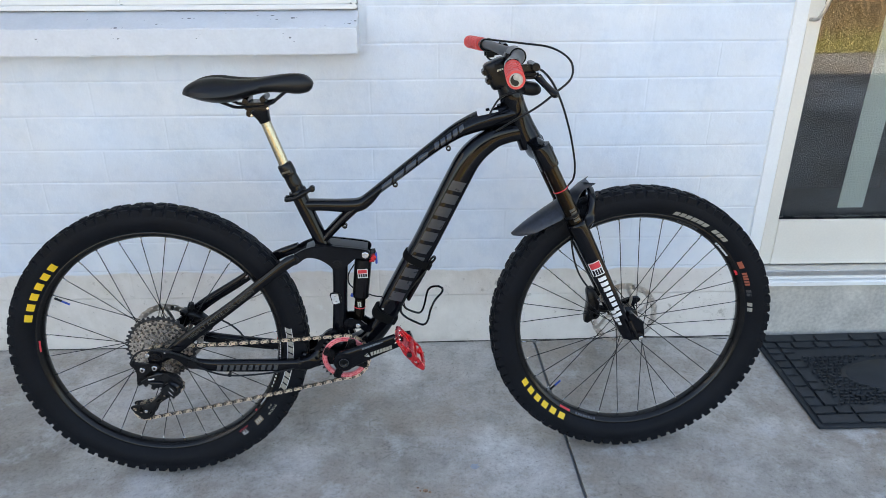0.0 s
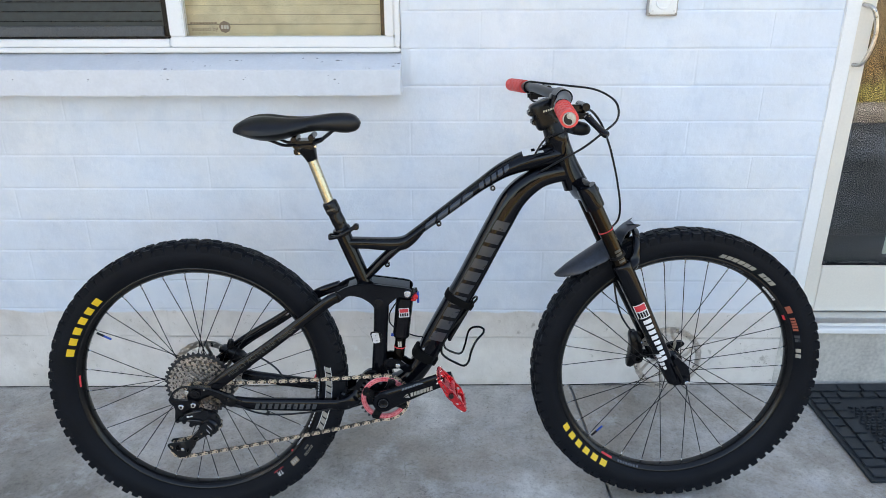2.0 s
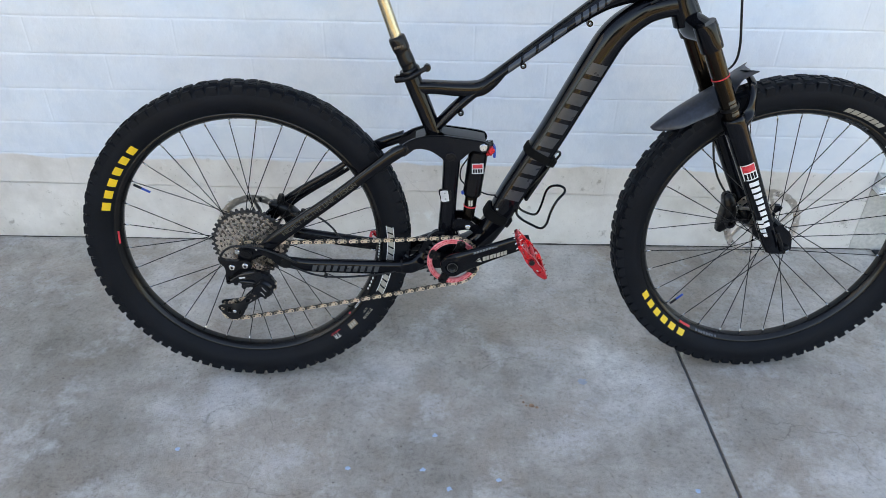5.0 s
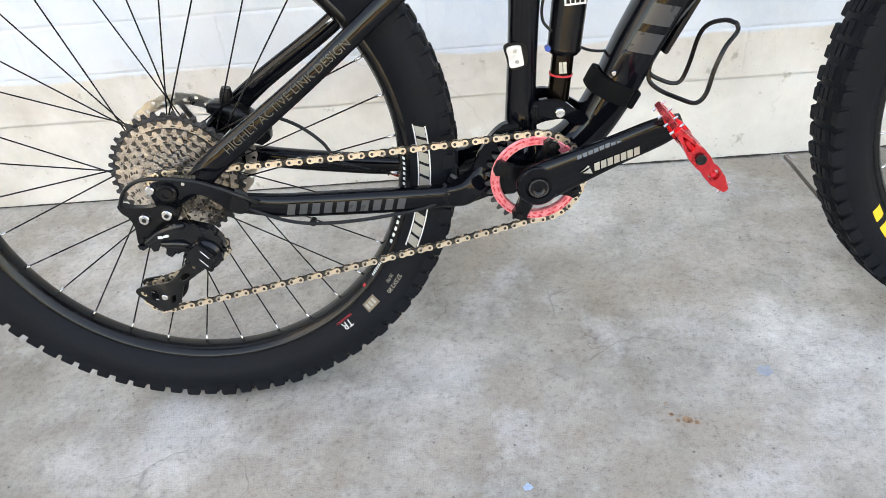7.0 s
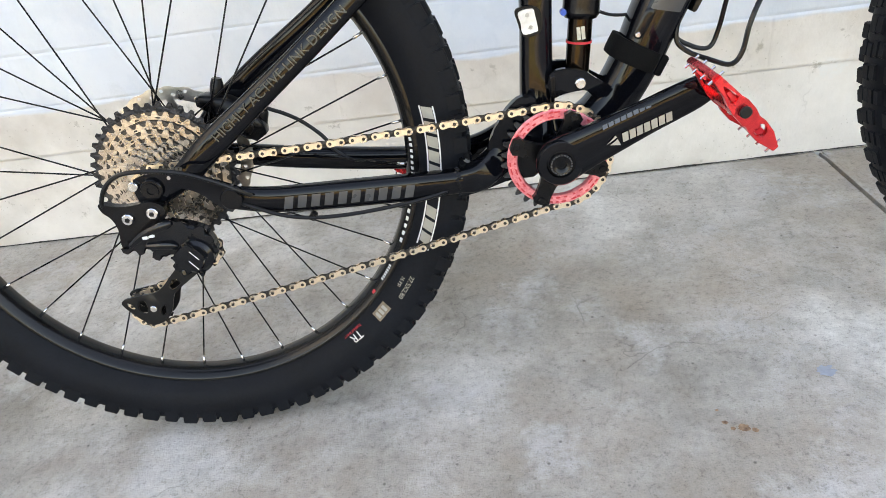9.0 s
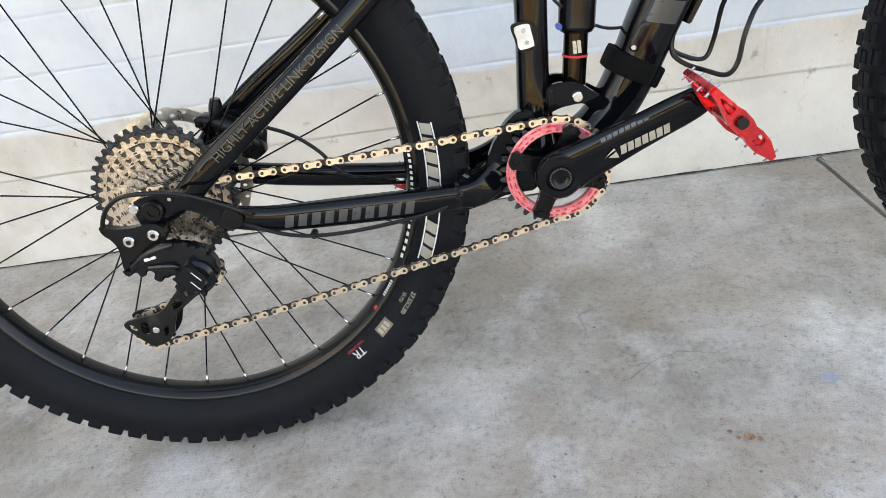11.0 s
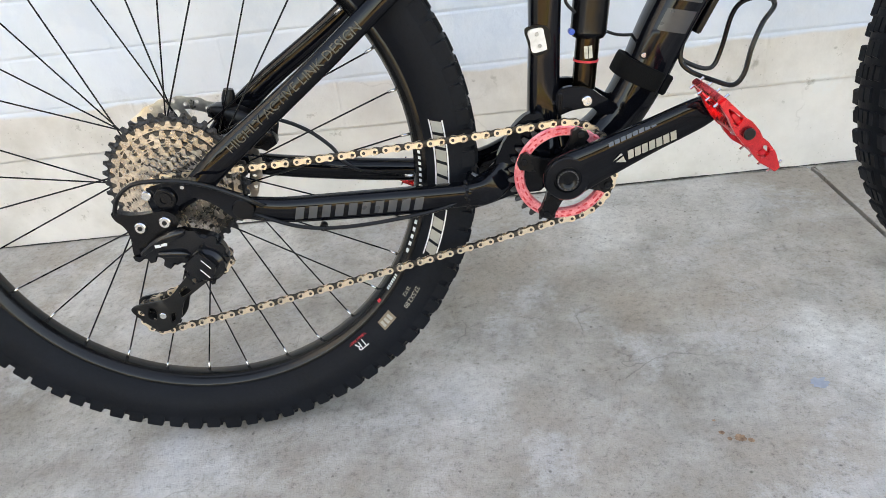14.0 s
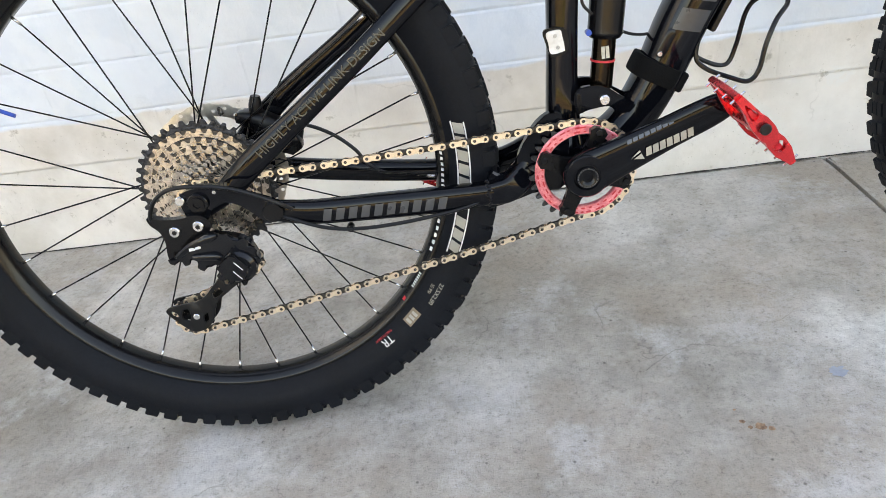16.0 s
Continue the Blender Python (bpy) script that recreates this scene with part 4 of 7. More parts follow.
def side_v(r):
    return float(np.interp(r, [p[0] for p in SIDE], [p[1] for p in SIDE]))


def carcass(grow):
    """The smooth body of a fat tyre."""
    prof = [(r * (1 + (grow if r > 0.31 else 0)), y) for r, y in [(0.299, 0.016)] + SIDE]
    return lathe(bmesh.new(), prof + [(r, -y) for r, y in reversed(prof)], 120)


def tread(grow):
    """Shoulder knobs and paired centre knobs all round."""
    bm = bmesh.new()
    n = 84
    worn = random.Random(5)
    for k in range(n):
        a = 2 * math.pi * k / n

        def knob(r0, r1, y0, y1, da, w, lean=0.0, taper=0.80):
            vs = []
            da, w, r1 = da + worn.uniform(-0.003, 0.003), w * worn.uniform(0.88, 1.06), r1 - worn.uniform(0.0, 0.0011)
            for r, t in ((r0, 1.0), (r1 - 0.0022, 0.94), (r1, taper)):
                for s, y in ((-1, y0), (1, y0), (1, y1), (-1, y1)):
                    b = a + da + s * w * t / 2 / r
                    yy = y + (lean if r > r0 else 0)
                    vs.append(bm.verts.new((r * (1 + grow) * math.cos(b), yy, r * (1 + grow) * math.sin(b))))
            for q in ((0, 1, 5, 4), (1, 2, 6, 5), (2, 3, 7, 6), (3, 0, 4, 7), (4, 5, 9, 8), (5, 6, 10, 9), (6, 7, 11, 10), (7, 4, 8, 11), (8, 9, 10, 11)):
                bm.faces.new([vs[i] for i in q])

        even = k % 2 == 0
        for s in (-1, 1):
            shift = 0 if s < 0 else math.pi / n
            knob(0.3445, 0.3620 if even else 0.3608, s * 0.0330, s * 0.0215, shift, 0.0218 if even else 0.0196, s * 0.0008)
            if even:
                knob(0.3570, 0.3674, s * 0.0012, s * 0.0118, shift * 0.2, 0.0212)
            else:
                knob(0.3545, 0.3660, s * 0.0122, s * 0.0208, shift * 0.2, 0.0200)
                knob(0.3570, 0.3668, s * 0.0016, s * 0.0095, shift * 0.2, 0.0200)
    return bm


def rim():
    bm = bmesh.new()
    p = [(0.3035, 0.0185), (0.3005, 0.0198), (0.2965, 0.0190), (0.2910, 0.0138), (0.2865, 0.0065), (0.2865, -0.0065), (0.2910, -0.0138), (0.2965, -0.0190), (0.3005, -0.0198), (0.3035, -0.0185), (0.303, -0.0165), (0.295, -0.015), (0.291, 0.0), (0.295, 0.015), (0.303, 0.0165)]
    return lathe(bm, p, 120, closed=True)


def hub(rear):
    """A hub shell with two flanges, the one on the dished side nearer the middle."""
    n, w = (0.022, 0.034) if rear else (0.034, 0.022)
    p = [(0.0002, -0.068), (0.0095, -0.068), (0.0095, -0.05), (0.014, -0.046), (0.016, -n - 0.003), (0.029, -n), (0.029, -n + 0.003), (0.017, -n + 0.008), (0.0145, 0), (0.018, w - 0.01), (0.031, w - 0.003), (0.031, w), (0.022, w + 0.004), (0.018, 0.05), (0.0095, 0.052), (0.0095, 0.068), (0.0002, 0.068)]
    return lathe(bmesh.new(), p, 32)


def spoke_mesh(side, trail, flange):
    """One spoke from its hub flange to the rim, with a silver nipple."""
    bm = bmesh.new()
    a0, a1 = radians(76) * trail, 0.0
    p0 = Vector((0.027 * math.cos(a0), side * flange, 0.027 * math.sin(a0)))
    p1 = Vector((0.2750 * math.cos(a1), side * 0.004, 0.2750 * math.sin(a1)))
    p2 = Vector((0.2880, side * 0.002, 0))
    wire(bm, [p0, p0.lerp(p1, 0.5), p1], 0.00105, 6, 3)
    bare = len(bm.faces)
    wire(bm, [p1, p1.lerp(p2, 0.5), p2], 0.0019, 6, 2)
    bm.faces.ensure_lookup_table()
    for f in bm.faces[bare:]:
        f.material_index = 1
    me = bpy.data.meshes.new("spoke")
    bmesh.ops.recalc_face_normals(bm, faces=bm.faces)
    for f in bm.faces:
        f.smooth = True
    bm.to_mesh(me)
    bm.free()
    me.materials.append(M_SATIN), me.materials.append(M_STEEL)
    return me


# the flange on the side of the sprockets, or of the front rotor, sits nearer the middle
SPOKES = {(rear, s, t): spoke_mesh(s, t, 0.022 if (s < 0) == rear else 0.034) for rear in (True, False) for s in (-1, 1) for t in (-1, 1)}


def rotor(r_out, y):
    """A slotted brake rotor on a spider of swept arms."""
    bm = bmesh.new()
    holes = []
    for k in range(36):
        a = 2 * math.pi * k / 36
        rr = r_out - (0.0055 if k % 2 else 0.0105)
        holes.append([(rr * math.cos(a) + 0.0028 * math.cos(b), rr * math.sin(a) + 0.0024 * math.sin(b)) for b in [2 * math.pi * i / 8 for i in range(8)]])
    inner = circle(0, 0, r_out - 0.0165, 48)
    scallop = [((r_out - (0.0015 if i % 4 < 2 else 0)) * math.cos(2 * math.pi * i / 96), (r_out - (0.0015 if i % 4 < 2 else 0)) * math.sin(2 * math.pi * i / 96)) for i in range(96)]
    plate(bm, scallop, y - 0.0009, y + 0.0009, [inner, *holes])
    for k in range(6):
        a = 2 * math.pi * k / 6
        tube(bm, [(0.026 * math.cos(a), y, 0.026 * math.sin(a)), ((r_out * 0.55) * math.cos(a + 0.16), y, (r_out * 0.55) * math.sin(a + 0.16)), ((r_out - 0.014) * math.cos(a + 0.45), y, (r_out - 0.014) * math.sin(a + 0.45))], 0.0042, 0.0009, 8, 4, 6)
    plate(bm, circle(0, 0, 0.03, 28), y - 0.0011, y + 0.0011, [circle(0, 0, 0.019, 20)])
    return bm


def arc_letters(bm, r0, r1, a0, a1, count, gap=0.22, slant=0.0, v_out=0.0006, skip=(), grow=0.0):
    """Plain blocks along an arc of the sidewall, one a letter."""
    step = (a1 - a0) / count
    for k in range(count):
        if k in skip:
            continue
        b0, b1 = a0 + step * k, a0 + step * (k + 1 - gap)
        grid = []
        m = max(3, int(abs(b1 - b0) / 0.03))
        for i in range(m + 1):
            row = []
            for j in range(4):
                r = r0 + (r1 - r0) * j / 3
                b = b0 + (b1 - b0) * i / m + slant * j / 3
                row.append(bm.verts.new((r * math.cos(b), -(side_v(r / (1 + grow if r > 0.31 else 1)) + v_out), r * math.sin(b))))
            grid.append(row)
        for i in range(m):
            for j in range(3):
                bm.faces.new((grid[i][j], grid[i + 1][j], grid[i + 1][j + 1], grid[i][j + 1]))
    return bm


def flat_arc(bm, r0, r1, a0, a1, y, n=10):
    """A thin printed band on the rim's flank."""
    rows = []
    for i in range(n + 1):
        a = a0 + (a1 - a0) * i / n
        rows.append([bm.verts.new((r * math.cos(a), yy, r * math.sin(a))) for r, yy in ((r0, y[0]), (r1, y[1]))])
    for p, q in zip(rows, rows[1:]):
        bm.faces.new((p[0], q[0], q[1], p[1]))
    return bm


def side_words(text, size, r, ang, v_out=0.0007):
    """Small print that reads along the sidewall."""
    bm = words(text, size, 0.0)
    for v in bm.verts:
        a = ang - v.co.x / r
        rr = r + v.co.y
        v.co = Vector((rr * math.cos(a), -(side_v(rr) + v_out), rr * math.sin(a)))
    return bm


def wheel(name, centre, grow, twist, lace, label, rear):
    rm = part(name, rim(), M_RIM, bike, label, 35)
    rm.location = centre
    part("tyre", carcass(grow), M_RUBBER, rm, "wide black tyre with printed sidewalls", 30)
    tagged(part("tread", tread(grow), M_RUBBER, rm, "blocky rubber tread knobs", 30), kind="stuff")
    part("hub", hub(rear), M_ANOD, rm, "black hub", 30)
    for k in range(32):
        side, trail = (1 if k % 2 else -1), lace * (1 if (k // 2) % 2 else -1)
        ob = new("spoke", SPOKES[rear, side, trail])
        ob.parent, ob.rotation_euler = rm, (0, -(twist + 2 * math.pi * k / 32), 0)
    part("brake_rotor", rotor(0.09, 0.045 if rear else 0.043), M_ROTOR, rm, "slotted steel brake rotor", 30)
    return rm


D = math.radians
RC, FC = (0.004, 0.0, 0.378), (1.200, 0.0, 0.354)
rear = wheel("rear_wheel", RC, 0.0015, radians(1.6), 1, "rear wheel with black rim and wide tyre", True)
rear.location, rear.rotation_euler, rear.scale = (0.0065, 0, 0.3765), (-0.036, 0, 0.040), (0.990, 0.990, 0.990)
front = wheel("front_wheel", FC, -0.003, radians(8.0), -1, "front wheel with black rim and wide tyre", False)

# printing on the tyres and rims, in plain blocks
bm = arc_letters(bmesh.new(), 0.3085, 0.3245, D(162), D(129), 6, 0.36)
part("tyre_lettering", bm, M_YELLOW, rear, "yellow block lettering")
bm = arc_letters(bmesh.new(), 0.3140, 0.3265, D(5), D(-27), 10, 0.22, -0.012, skip=(6,))
part("model_lettering", bm, M_CREAMPRINT, rear, "cream block lettering with a white outline")
bm = arc_letters(bmesh.new(), 0.3118, 0.3135, D(5.3), D(-27.3), 1, 0.0)
arc_letters(bm, 0.3270, 0.3287, D(4.6), D(-28.0), 1, 0.0)
part("letter_outline", bm, M_WHITE, rear)
bm = side_words("TR", 0.0150, 0.3150, D(-56.5))
part("sidewall_mark", bm, M_WHITE, rear, "white two-letter sidewall mark")
bm = arc_letters(bmesh.new(), 0.309, 0.3225, D(-45), D(-49.5), 1, 0.02, 0.0)
part("badge", bm, M_DECALDISC, rear)
bm = arc_letters(bmesh.new(), 0.3115, 0.3195, D(-45.7), D(-49.3), 3, 0.35, 0.0, 0.001)
part("badge_mark", bm, M_CREAMPRINT, rear)
bm = side_words("27.5X2.80", 0.0085, 0.3235, D(-38.5))
part("size_print", bm, M_CREAMPRINT, rear, "small white tyre size print")
bm = side_words("35 PSI", 0.0062, 0.314, D(-38.0))
part("pressure_print", bm, M_CREAMPRINT, rear)
bm = side_words("TUBELESS READY", 0.004, 0.3075, D(-56.5))
part("tubeless_print", bm, M_REDDECAL, rear)
for a0, a1, m in ((-2, -12, M_WHITE), (-16, -30, M_WHITE), (-36, -41, M_WHITE), (172, 183, M_REDDECAL), (-44.2, -46.2, M_REDDECAL)):
    bm = bmesh.new()
    step = 7 if m is M_WHITE else 1
    for k in range(step):
        b0 = a0 + (a1 - a0) * k / step
        flat_arc(bm, 0.2920, 0.2952, D(b0), D(b0 + (a1 - a0) / step * 0.55), (-0.0154, -0.0185), 3)
    part("rim_print", bm, m, rear)
bm = arc_letters(bmesh.new(), 0.306, 0.320, D(-123), D(-156), 6, 0.36, grow=-0.003)
part("tyre_lettering", bm, M_YELLOW, front, "yellow block lettering")
bm = arc_letters(bmesh.new(), 0.308, 0.3185, D(74), D(44), 10, 0.16, -0.012, skip=(6,), grow=-0.003)
part("model_lettering", bm, M_CREAMPRINT, front, "cream block lettering")
bm = arc_letters(bmesh.new(), 0.305, 0.3155, D(31), D(27), 1, 0.02, grow=-0.003)
part("round_badge", bm, M_ORANGE, front)
bm = arc_letters(bmesh.new(), 0.305, 0.315, D(24.5), D(17), 5, 0.25, grow=-0.003)
part("compound_mark", bm, M_ORANGE, front)
bm = arc_letters(bmesh.new(), 0.305, 0.315, D(15), D(11), 2, 0.25, grow=-0.003)
part("badge_mark", bm, M_GREYLET, front)
bm = arc_letters(bmesh.new(), 0.305, 0.315, D(8), D(2.5), 2, 0.3, grow=-0.003)
part("sidewall_mark", bm, M_CREAMPRINT, front)
for a0, a1, m, st in ((70, 58, M_GREYLET, 7), (46, 36, M_WHITE, 7), (27, 23, M_REDDECAL, 1), (-128, -119, M_REDDECAL, 1), (-118, -106, M_GREYLET, 8)):
    bm = bmesh.new()
    for k in range(st):
        b0 = a0 + (a1 - a0) * k / st
        flat_arc(bm, 0.2915, 0.2960, D(b0), D(b0 + (a1 - a0) / st * 0.72), (-0.0150, -0.0192), 3)
    part("rim_print", bm, m, front)
for w, a in ((rear, D(149)), (front, D(-137))):
    bm = bmesh.new()
    d = Vector((math.cos(a), 0, math.sin(a)))
    wire(bm, [d * 0.28, d * 0.262], 0.003, 8, 2)
    part("valve", bm, M_HOSE, w)
    bm = bmesh.new()
    wire(bm, [d * 0.262, d * 0.258, d * 0.242], 0.0026, 8, 4)
    part("valve_cap", bm, M_BLUE, w, "blue-tipped valve cap")

# ---- frame ----
bm = bmesh.new()
tube(bm, [(0.3820, 0, 0.757), (0.3860, 0, 0.745), (0.402, 0, 0.700), (0.432, 0, 0.617)], [0.0178, 0.0180, 0.0182, 0.017], [0.0178, 0.0180, 0.02, 0.022], 24, 2.2, 10)
part("seat_tube", bm, M_GLOSS, bike)
bm = bmesh.new()
tube(bm, [(0.912, 0, 0.915), (0.868, 0, 0.909), (0.826, 0, 0.900), (0.797, 0, 0.8910), (0.7611, 0, 0.8750), (0.7076, 0, 0.8410), (0.64, 0, 0.7935), (0.5717, 0, 0.7460), (0.53, 0, 0.7160), (0.482, 0, 0.678), (0.430, 0, 0.628)],
     [0.026, 0.026, 0.0245, 0.0215, 0.0180, 0.0140, 0.0128, 0.0110, 0.0112, 0.0122, 0.011], [0.023, 0.026, 0.027, 0.027, 0.025, 0.023, 0.021, 0.019, 0.018, 0.018, 0.019], 36, 1.9, 70)
top_tube = part("top_tube", bm, M_GLOSS, bike)
bm = bmesh.new()
tube(bm, [(0.572, 0, 0.7440), (0.548, 0, 0.7245), (0.523, 0, 0.7125), (0.480, 0, 0.7135), (0.44, 0, 0.7175), (0.398, 0, 0.7200)], [0.009, 0.0135, 0.0155, 0.0145, 0.0130, 0.0130], [0.015, 0.017, 0.018, 0.017, 0.017, 0.018], 28, 3.4, 30)
part("top_tube_brace", bm, M_GLOSS, bike)
DT = [(0.935, 0, 0.872), (0.883, 0, 0.8655), (0.843, 0, 0.853), (0.797, 0, 0.816), (0.758, 0, 0.752), (0.684, 0, 0.616), (0.649, 0, 0.557), (0.599, 0, 0.4735), (0.571, 0, 0.420), (0.545, 0, 0.380), (0.515, 0, 0.350), (0.475, 0, 0.331)]
DH = [0.022, 0.022, 0.0255, 0.029, 0.030, 0.030, 0.030, 0.0285, 0.027, 0.026, 0.026, 0.027]
DW = [0.021, 0.022, 0.024, 0.026, 0.027, 0.0275, 0.0275, 0.0272, 0.027, 0.027, 0.03, 0.034]
bm = bmesh.new()
tube(bm, DT, DH, DW, 32, 3.0, 72)
down_tube = part("down_tube", bm, M_GLOSS, bike)
bm = bmesh.new()
HA = Vector((0.38, 0, -0.925)).normalized()
H0 = Vector((0.891, 0, 0.958))


def along(d, v=0.0):
    q = H0 + HA * d
    return (q.x, v, q.z)


tube(bm, [along(0.0), along(0.012), along(0.03), along(0.07), along(0.11), along(0.132)], [0.0275, 0.0275, 0.025, 0.0245, 0.028, 0.0295], None, 28, 2.0, 14)
part("head_tube", bm, M_GLOSS, bike)
bm = bmesh.new()
tube(bm, [(0.462, 0, 0.60), (0.467, 0, 0.568), (0.461, 0, 0.49), (0.453, 0, 0.40), (0.452, 0, 0.345)], [0.021, 0.0195, 0.018, 0.0195, 0.024], [0.024, 0.021, 0.0195, 0.021, 0.034], 24, 2.8, 24)
strut = part("lower_seat_tube", bm, M_GLOSS, bike)
bm = bmesh.new()
lathe(bm, [(0.0002, -0.037), (0.021, -0.037), (0.024, -0.034), (0.024, 0.034), (0.021, 0.037), (0.0002, 0.037)], 32, (0.465, 0, 0.330))
part("bottom_bracket", bm, M_GLOSS, bike)
# shock mount yoke between the tubes
bm = bmesh.new()
for s in (-1, 1):
    plate(bm, round_outline([(0.466, 0.4165), (0.4813, 0.4225), (0.5047, 0.4165), (0.5174, 0.4063), (0.537, 0.391), (0.538, 0.380), (0.5278, 0.3815), (0.5127, 0.3868), (0.5042, 0.3942), (0.4824, 0.3940), (0.466, 0.392)], 44), s * 0.017, s * 0.0255)
box(bm, 0.450, 0.470, -0.02, 0.02, 0.390, 0.412, 0.004, 2)
bmesh.ops.bevel(bm, geom=[e for e in bm.edges if len(e.link_faces) == 2 and e.calc_face_angle(0) > 0.9], offset=0.0012, segments=2, affect="EDGES")
mount = part("shock_mount", bm, M_GLOSS, bike)
for wx, wz, span, slope in ((0.4690, 0.404, 0.020, 1.50), (0.5385, 0.3855, 0.016, 1.20)):
    bm = bmesh.new()
    for k in range(9):
        f = k / 8 - 0.5
        disc(bm, (wx + span * f * math.cos(slope), 0, wz + span * f * math.sin(slope)), 0.0034, -0.0272, -0.0235, 10, chamfer=0.0012)
    part("weld_bead", bm, M_ANOD, mount)

# rocker link: two cheek plates with a bridge
bm = bmesh.new()
CHEEK = round_outline([(0.352, 0.589), (0.366, 0.608), (0.398, 0.622), (0.435, 0.626), (0.475, 0.620), (0.520, 0.612), (0.540, 0.606), (0.546, 0.594), (0.536, 0.583), (0.512, 0.588), (0.494, 0.576), (0.476, 0.561), (0.456, 0.559), (0.444, 0.574), (0.420, 0.591), (0.392, 0.596), (0.372, 0.584), (0.358, 0.580)], 72)
for s in (-1, 1):
    plate(bm, CHEEK, s * 0.027, s * 0.037)
box(bm, 0.40, 0.475, -0.03, 0.03, 0.604, 0.616, 0.004, 2)
tube(bm, [(0.392, 0, 0.6135), (0.415, 0, 0.6200), (0.44, 0, 0.6215), (0.475, 0, 0.6160), (0.52, 0, 0.6075), (0.538, 0, 0.6030)], 0.0035, 0.0275, 20, 6.0, 18)
bmesh.ops.bevel(bm, geom=[e for e in bm.edges if len(e.link_faces) == 2 and e.calc_face_angle(0) > 0.9], offset=0.0025, segments=2, affect="EDGES")
rocker = part("rocker_link", bm, M_GLOSS, bike, "curved black rocker link")
for c, r in (((0.363, 0, 0.594), 0.0125), ((0.464, 0, 0.577), 0.011)):
    bm = bmesh.new()
    disc(bm, c, r, -0.0405, -0.0368, 24, chamfer=0.0012)
    lathe(bm, [(r * 0.45, -0.0415), (r * 0.62, -0.0415), (r * 0.62, -0.0402), (r * 0.45, -0.0402)], 20, c, closed=True)
    part("pivot_cap", bm, M_ANOD, rocker)
bm = bmesh.new()
disc(bm, (0.533, 0, 0.597), 0.0085, -0.0415, -0.0368, 20, chamfer=0.001)
lathe(bm, [(0.003, -0.0425), (0.0062, -0.0425), (0.0062, -0.0412), (0.003, -0.0412)], 16, (0.533, 0, 0.597), closed=True)
part("shock_bolt", bm, M_STEEL, rocker, "bright steel shock bolt")

# rear shock
S0, S1 = Vector((0.5285, 0, 0.597)), Vector((0.4995, 0, 0.402))
SD = (S1 - S0).normalized()


def on_shock(d, y=0.0):
    q = S0 + SD * d
    return (q.x, y, q.z)


bm = bmesh.new()
tube(bm, [on_shock(0.0), on_shock(0.016), on_shock(0.024), on_shock(0.03), on_shock(0.115), on_shock(0.122), on_shock(0.128)], [0.012, 0.015, 0.0200, 0.0212, 0.0205, 0.0212, 0.018], None, 32, 2.0, 34)
shock = part("rear_shock", bm, M_ANOD, bike, "black air shock with a bronze shaft")
bm = bmesh.new()
tube(bm, [on_shock(0.127), on_shock(0.15), on_shock(0.19)], 0.0137, None, 24)
part("shaft", bm, M_STAN, shock, "glossy bronze shaft")
bm = bmesh.new()
tube(bm, [on_shock(0.153), on_shock(0.1555)], 0.0147, None, 24)
part("travel_ring", bm, M_REDDECAL, shock, "red rubber travel ring")
bm = bmesh.new()
tube(bm, [on_shock(0.186), on_shock(0.20), on_shock(0.208)], [0.0125, 0.0115, 0.010], None, 20)
part("eyelet", bm, M_ANOD, shock)
bm = bmesh.new()
disc(bm, (S1.x, 0, S1.z + 0.0015), 0.0062, -0.0295, -0.0252, 20, chamfer=0.001)
lathe(bm, [(0.0024, -0.0305), (0.0045, -0.0305), (0.0045, -0.0293), (0.0024, -0.0293)], 16, (S1.x, 0, S1.z + 0.0015), closed=True)
part("lower_bolt", bm, M_STEEL, shock, "bright steel bolt")
bm = bmesh.new()
q = on_shock(0.045)
box(bm, q[0] - 0.0125, q[0] + 0.0125, -0.0222, -0.0204, q[2] - 0.022, q[2] + 0.001)
part("shock_label", bm, M_WHITE, shock)
bm = bmesh.new()
box(bm, q[0] - 0.011, q[0] + 0.0105, -0.0230, -0.0221, q[2] - 0.0095, q[2] - 0.0005)
part("label_band", bm, M_REDDECAL, shock)
bm = bmesh.new()
for k in range(4):
    box(bm, q[0] - 0.0105 + k * 0.0055, q[0] - 0.0065 + k * 0.0055, -0.0230, -0.0221, q[2] - 0.0195, q[2] - 0.0115)
part("label_blocks", bm, M_SATIN, shock)
bm = bmesh.new()
q = on_shock(0.142)
for dx in (-0.0055, -0.0005):
    box(bm, q[0] + dx, q[0] + dx + 0.004, -0.0142, -0.0130, q[2] - 0.008, q[2] + 0.006)
part("sag_mark", bm, M_DECALGREY, shock)
bm = bmesh.new()
disc(bm, (0.551, 0, 0.583), 0.0075, -0.026, -0.008, 14, chamfer=0.0015)
box(bm, 0.54, 0.553, -0.022, 0.0, 0.571, 0.578, 0.001)
part("rebound_knob", bm, M_RED, shock, "red adjuster knob")
bm = bmesh.new()
box(bm, 0.555, 0.5605, -0.024, -0.008, 0.566, 0.592, 0.0015)
part("lockout_lever", bm, M_BLUE, shock, "blue lockout lever")
bm = bmesh.new()
tube(bm, [(0.545, 0.0, 0.596), (0.549, -0.004, 0.578)], 0.011, 0.013, 16)
part("air_can_head", bm, M_ANOD, shock)
bm = bmesh.new()
wire(bm, [(0.503, -0.012, 0.565), (0.487, -0.012, 0.54), (0.485, -0.01, 0.515), (0.495, -0.01, 0.500)], 0.0018, 8)
wire(bm, [(0.52, 0.01, 0.478), (0.545, 0.012, 0.465), (0.57, 0.012, 0.462), (0.597, 0.01, 0.465)], 0.0018, 8)
part("shock_hose", bm, M_HOSE, shock)
bm = bmesh.new()
q = on_shock(0.118)
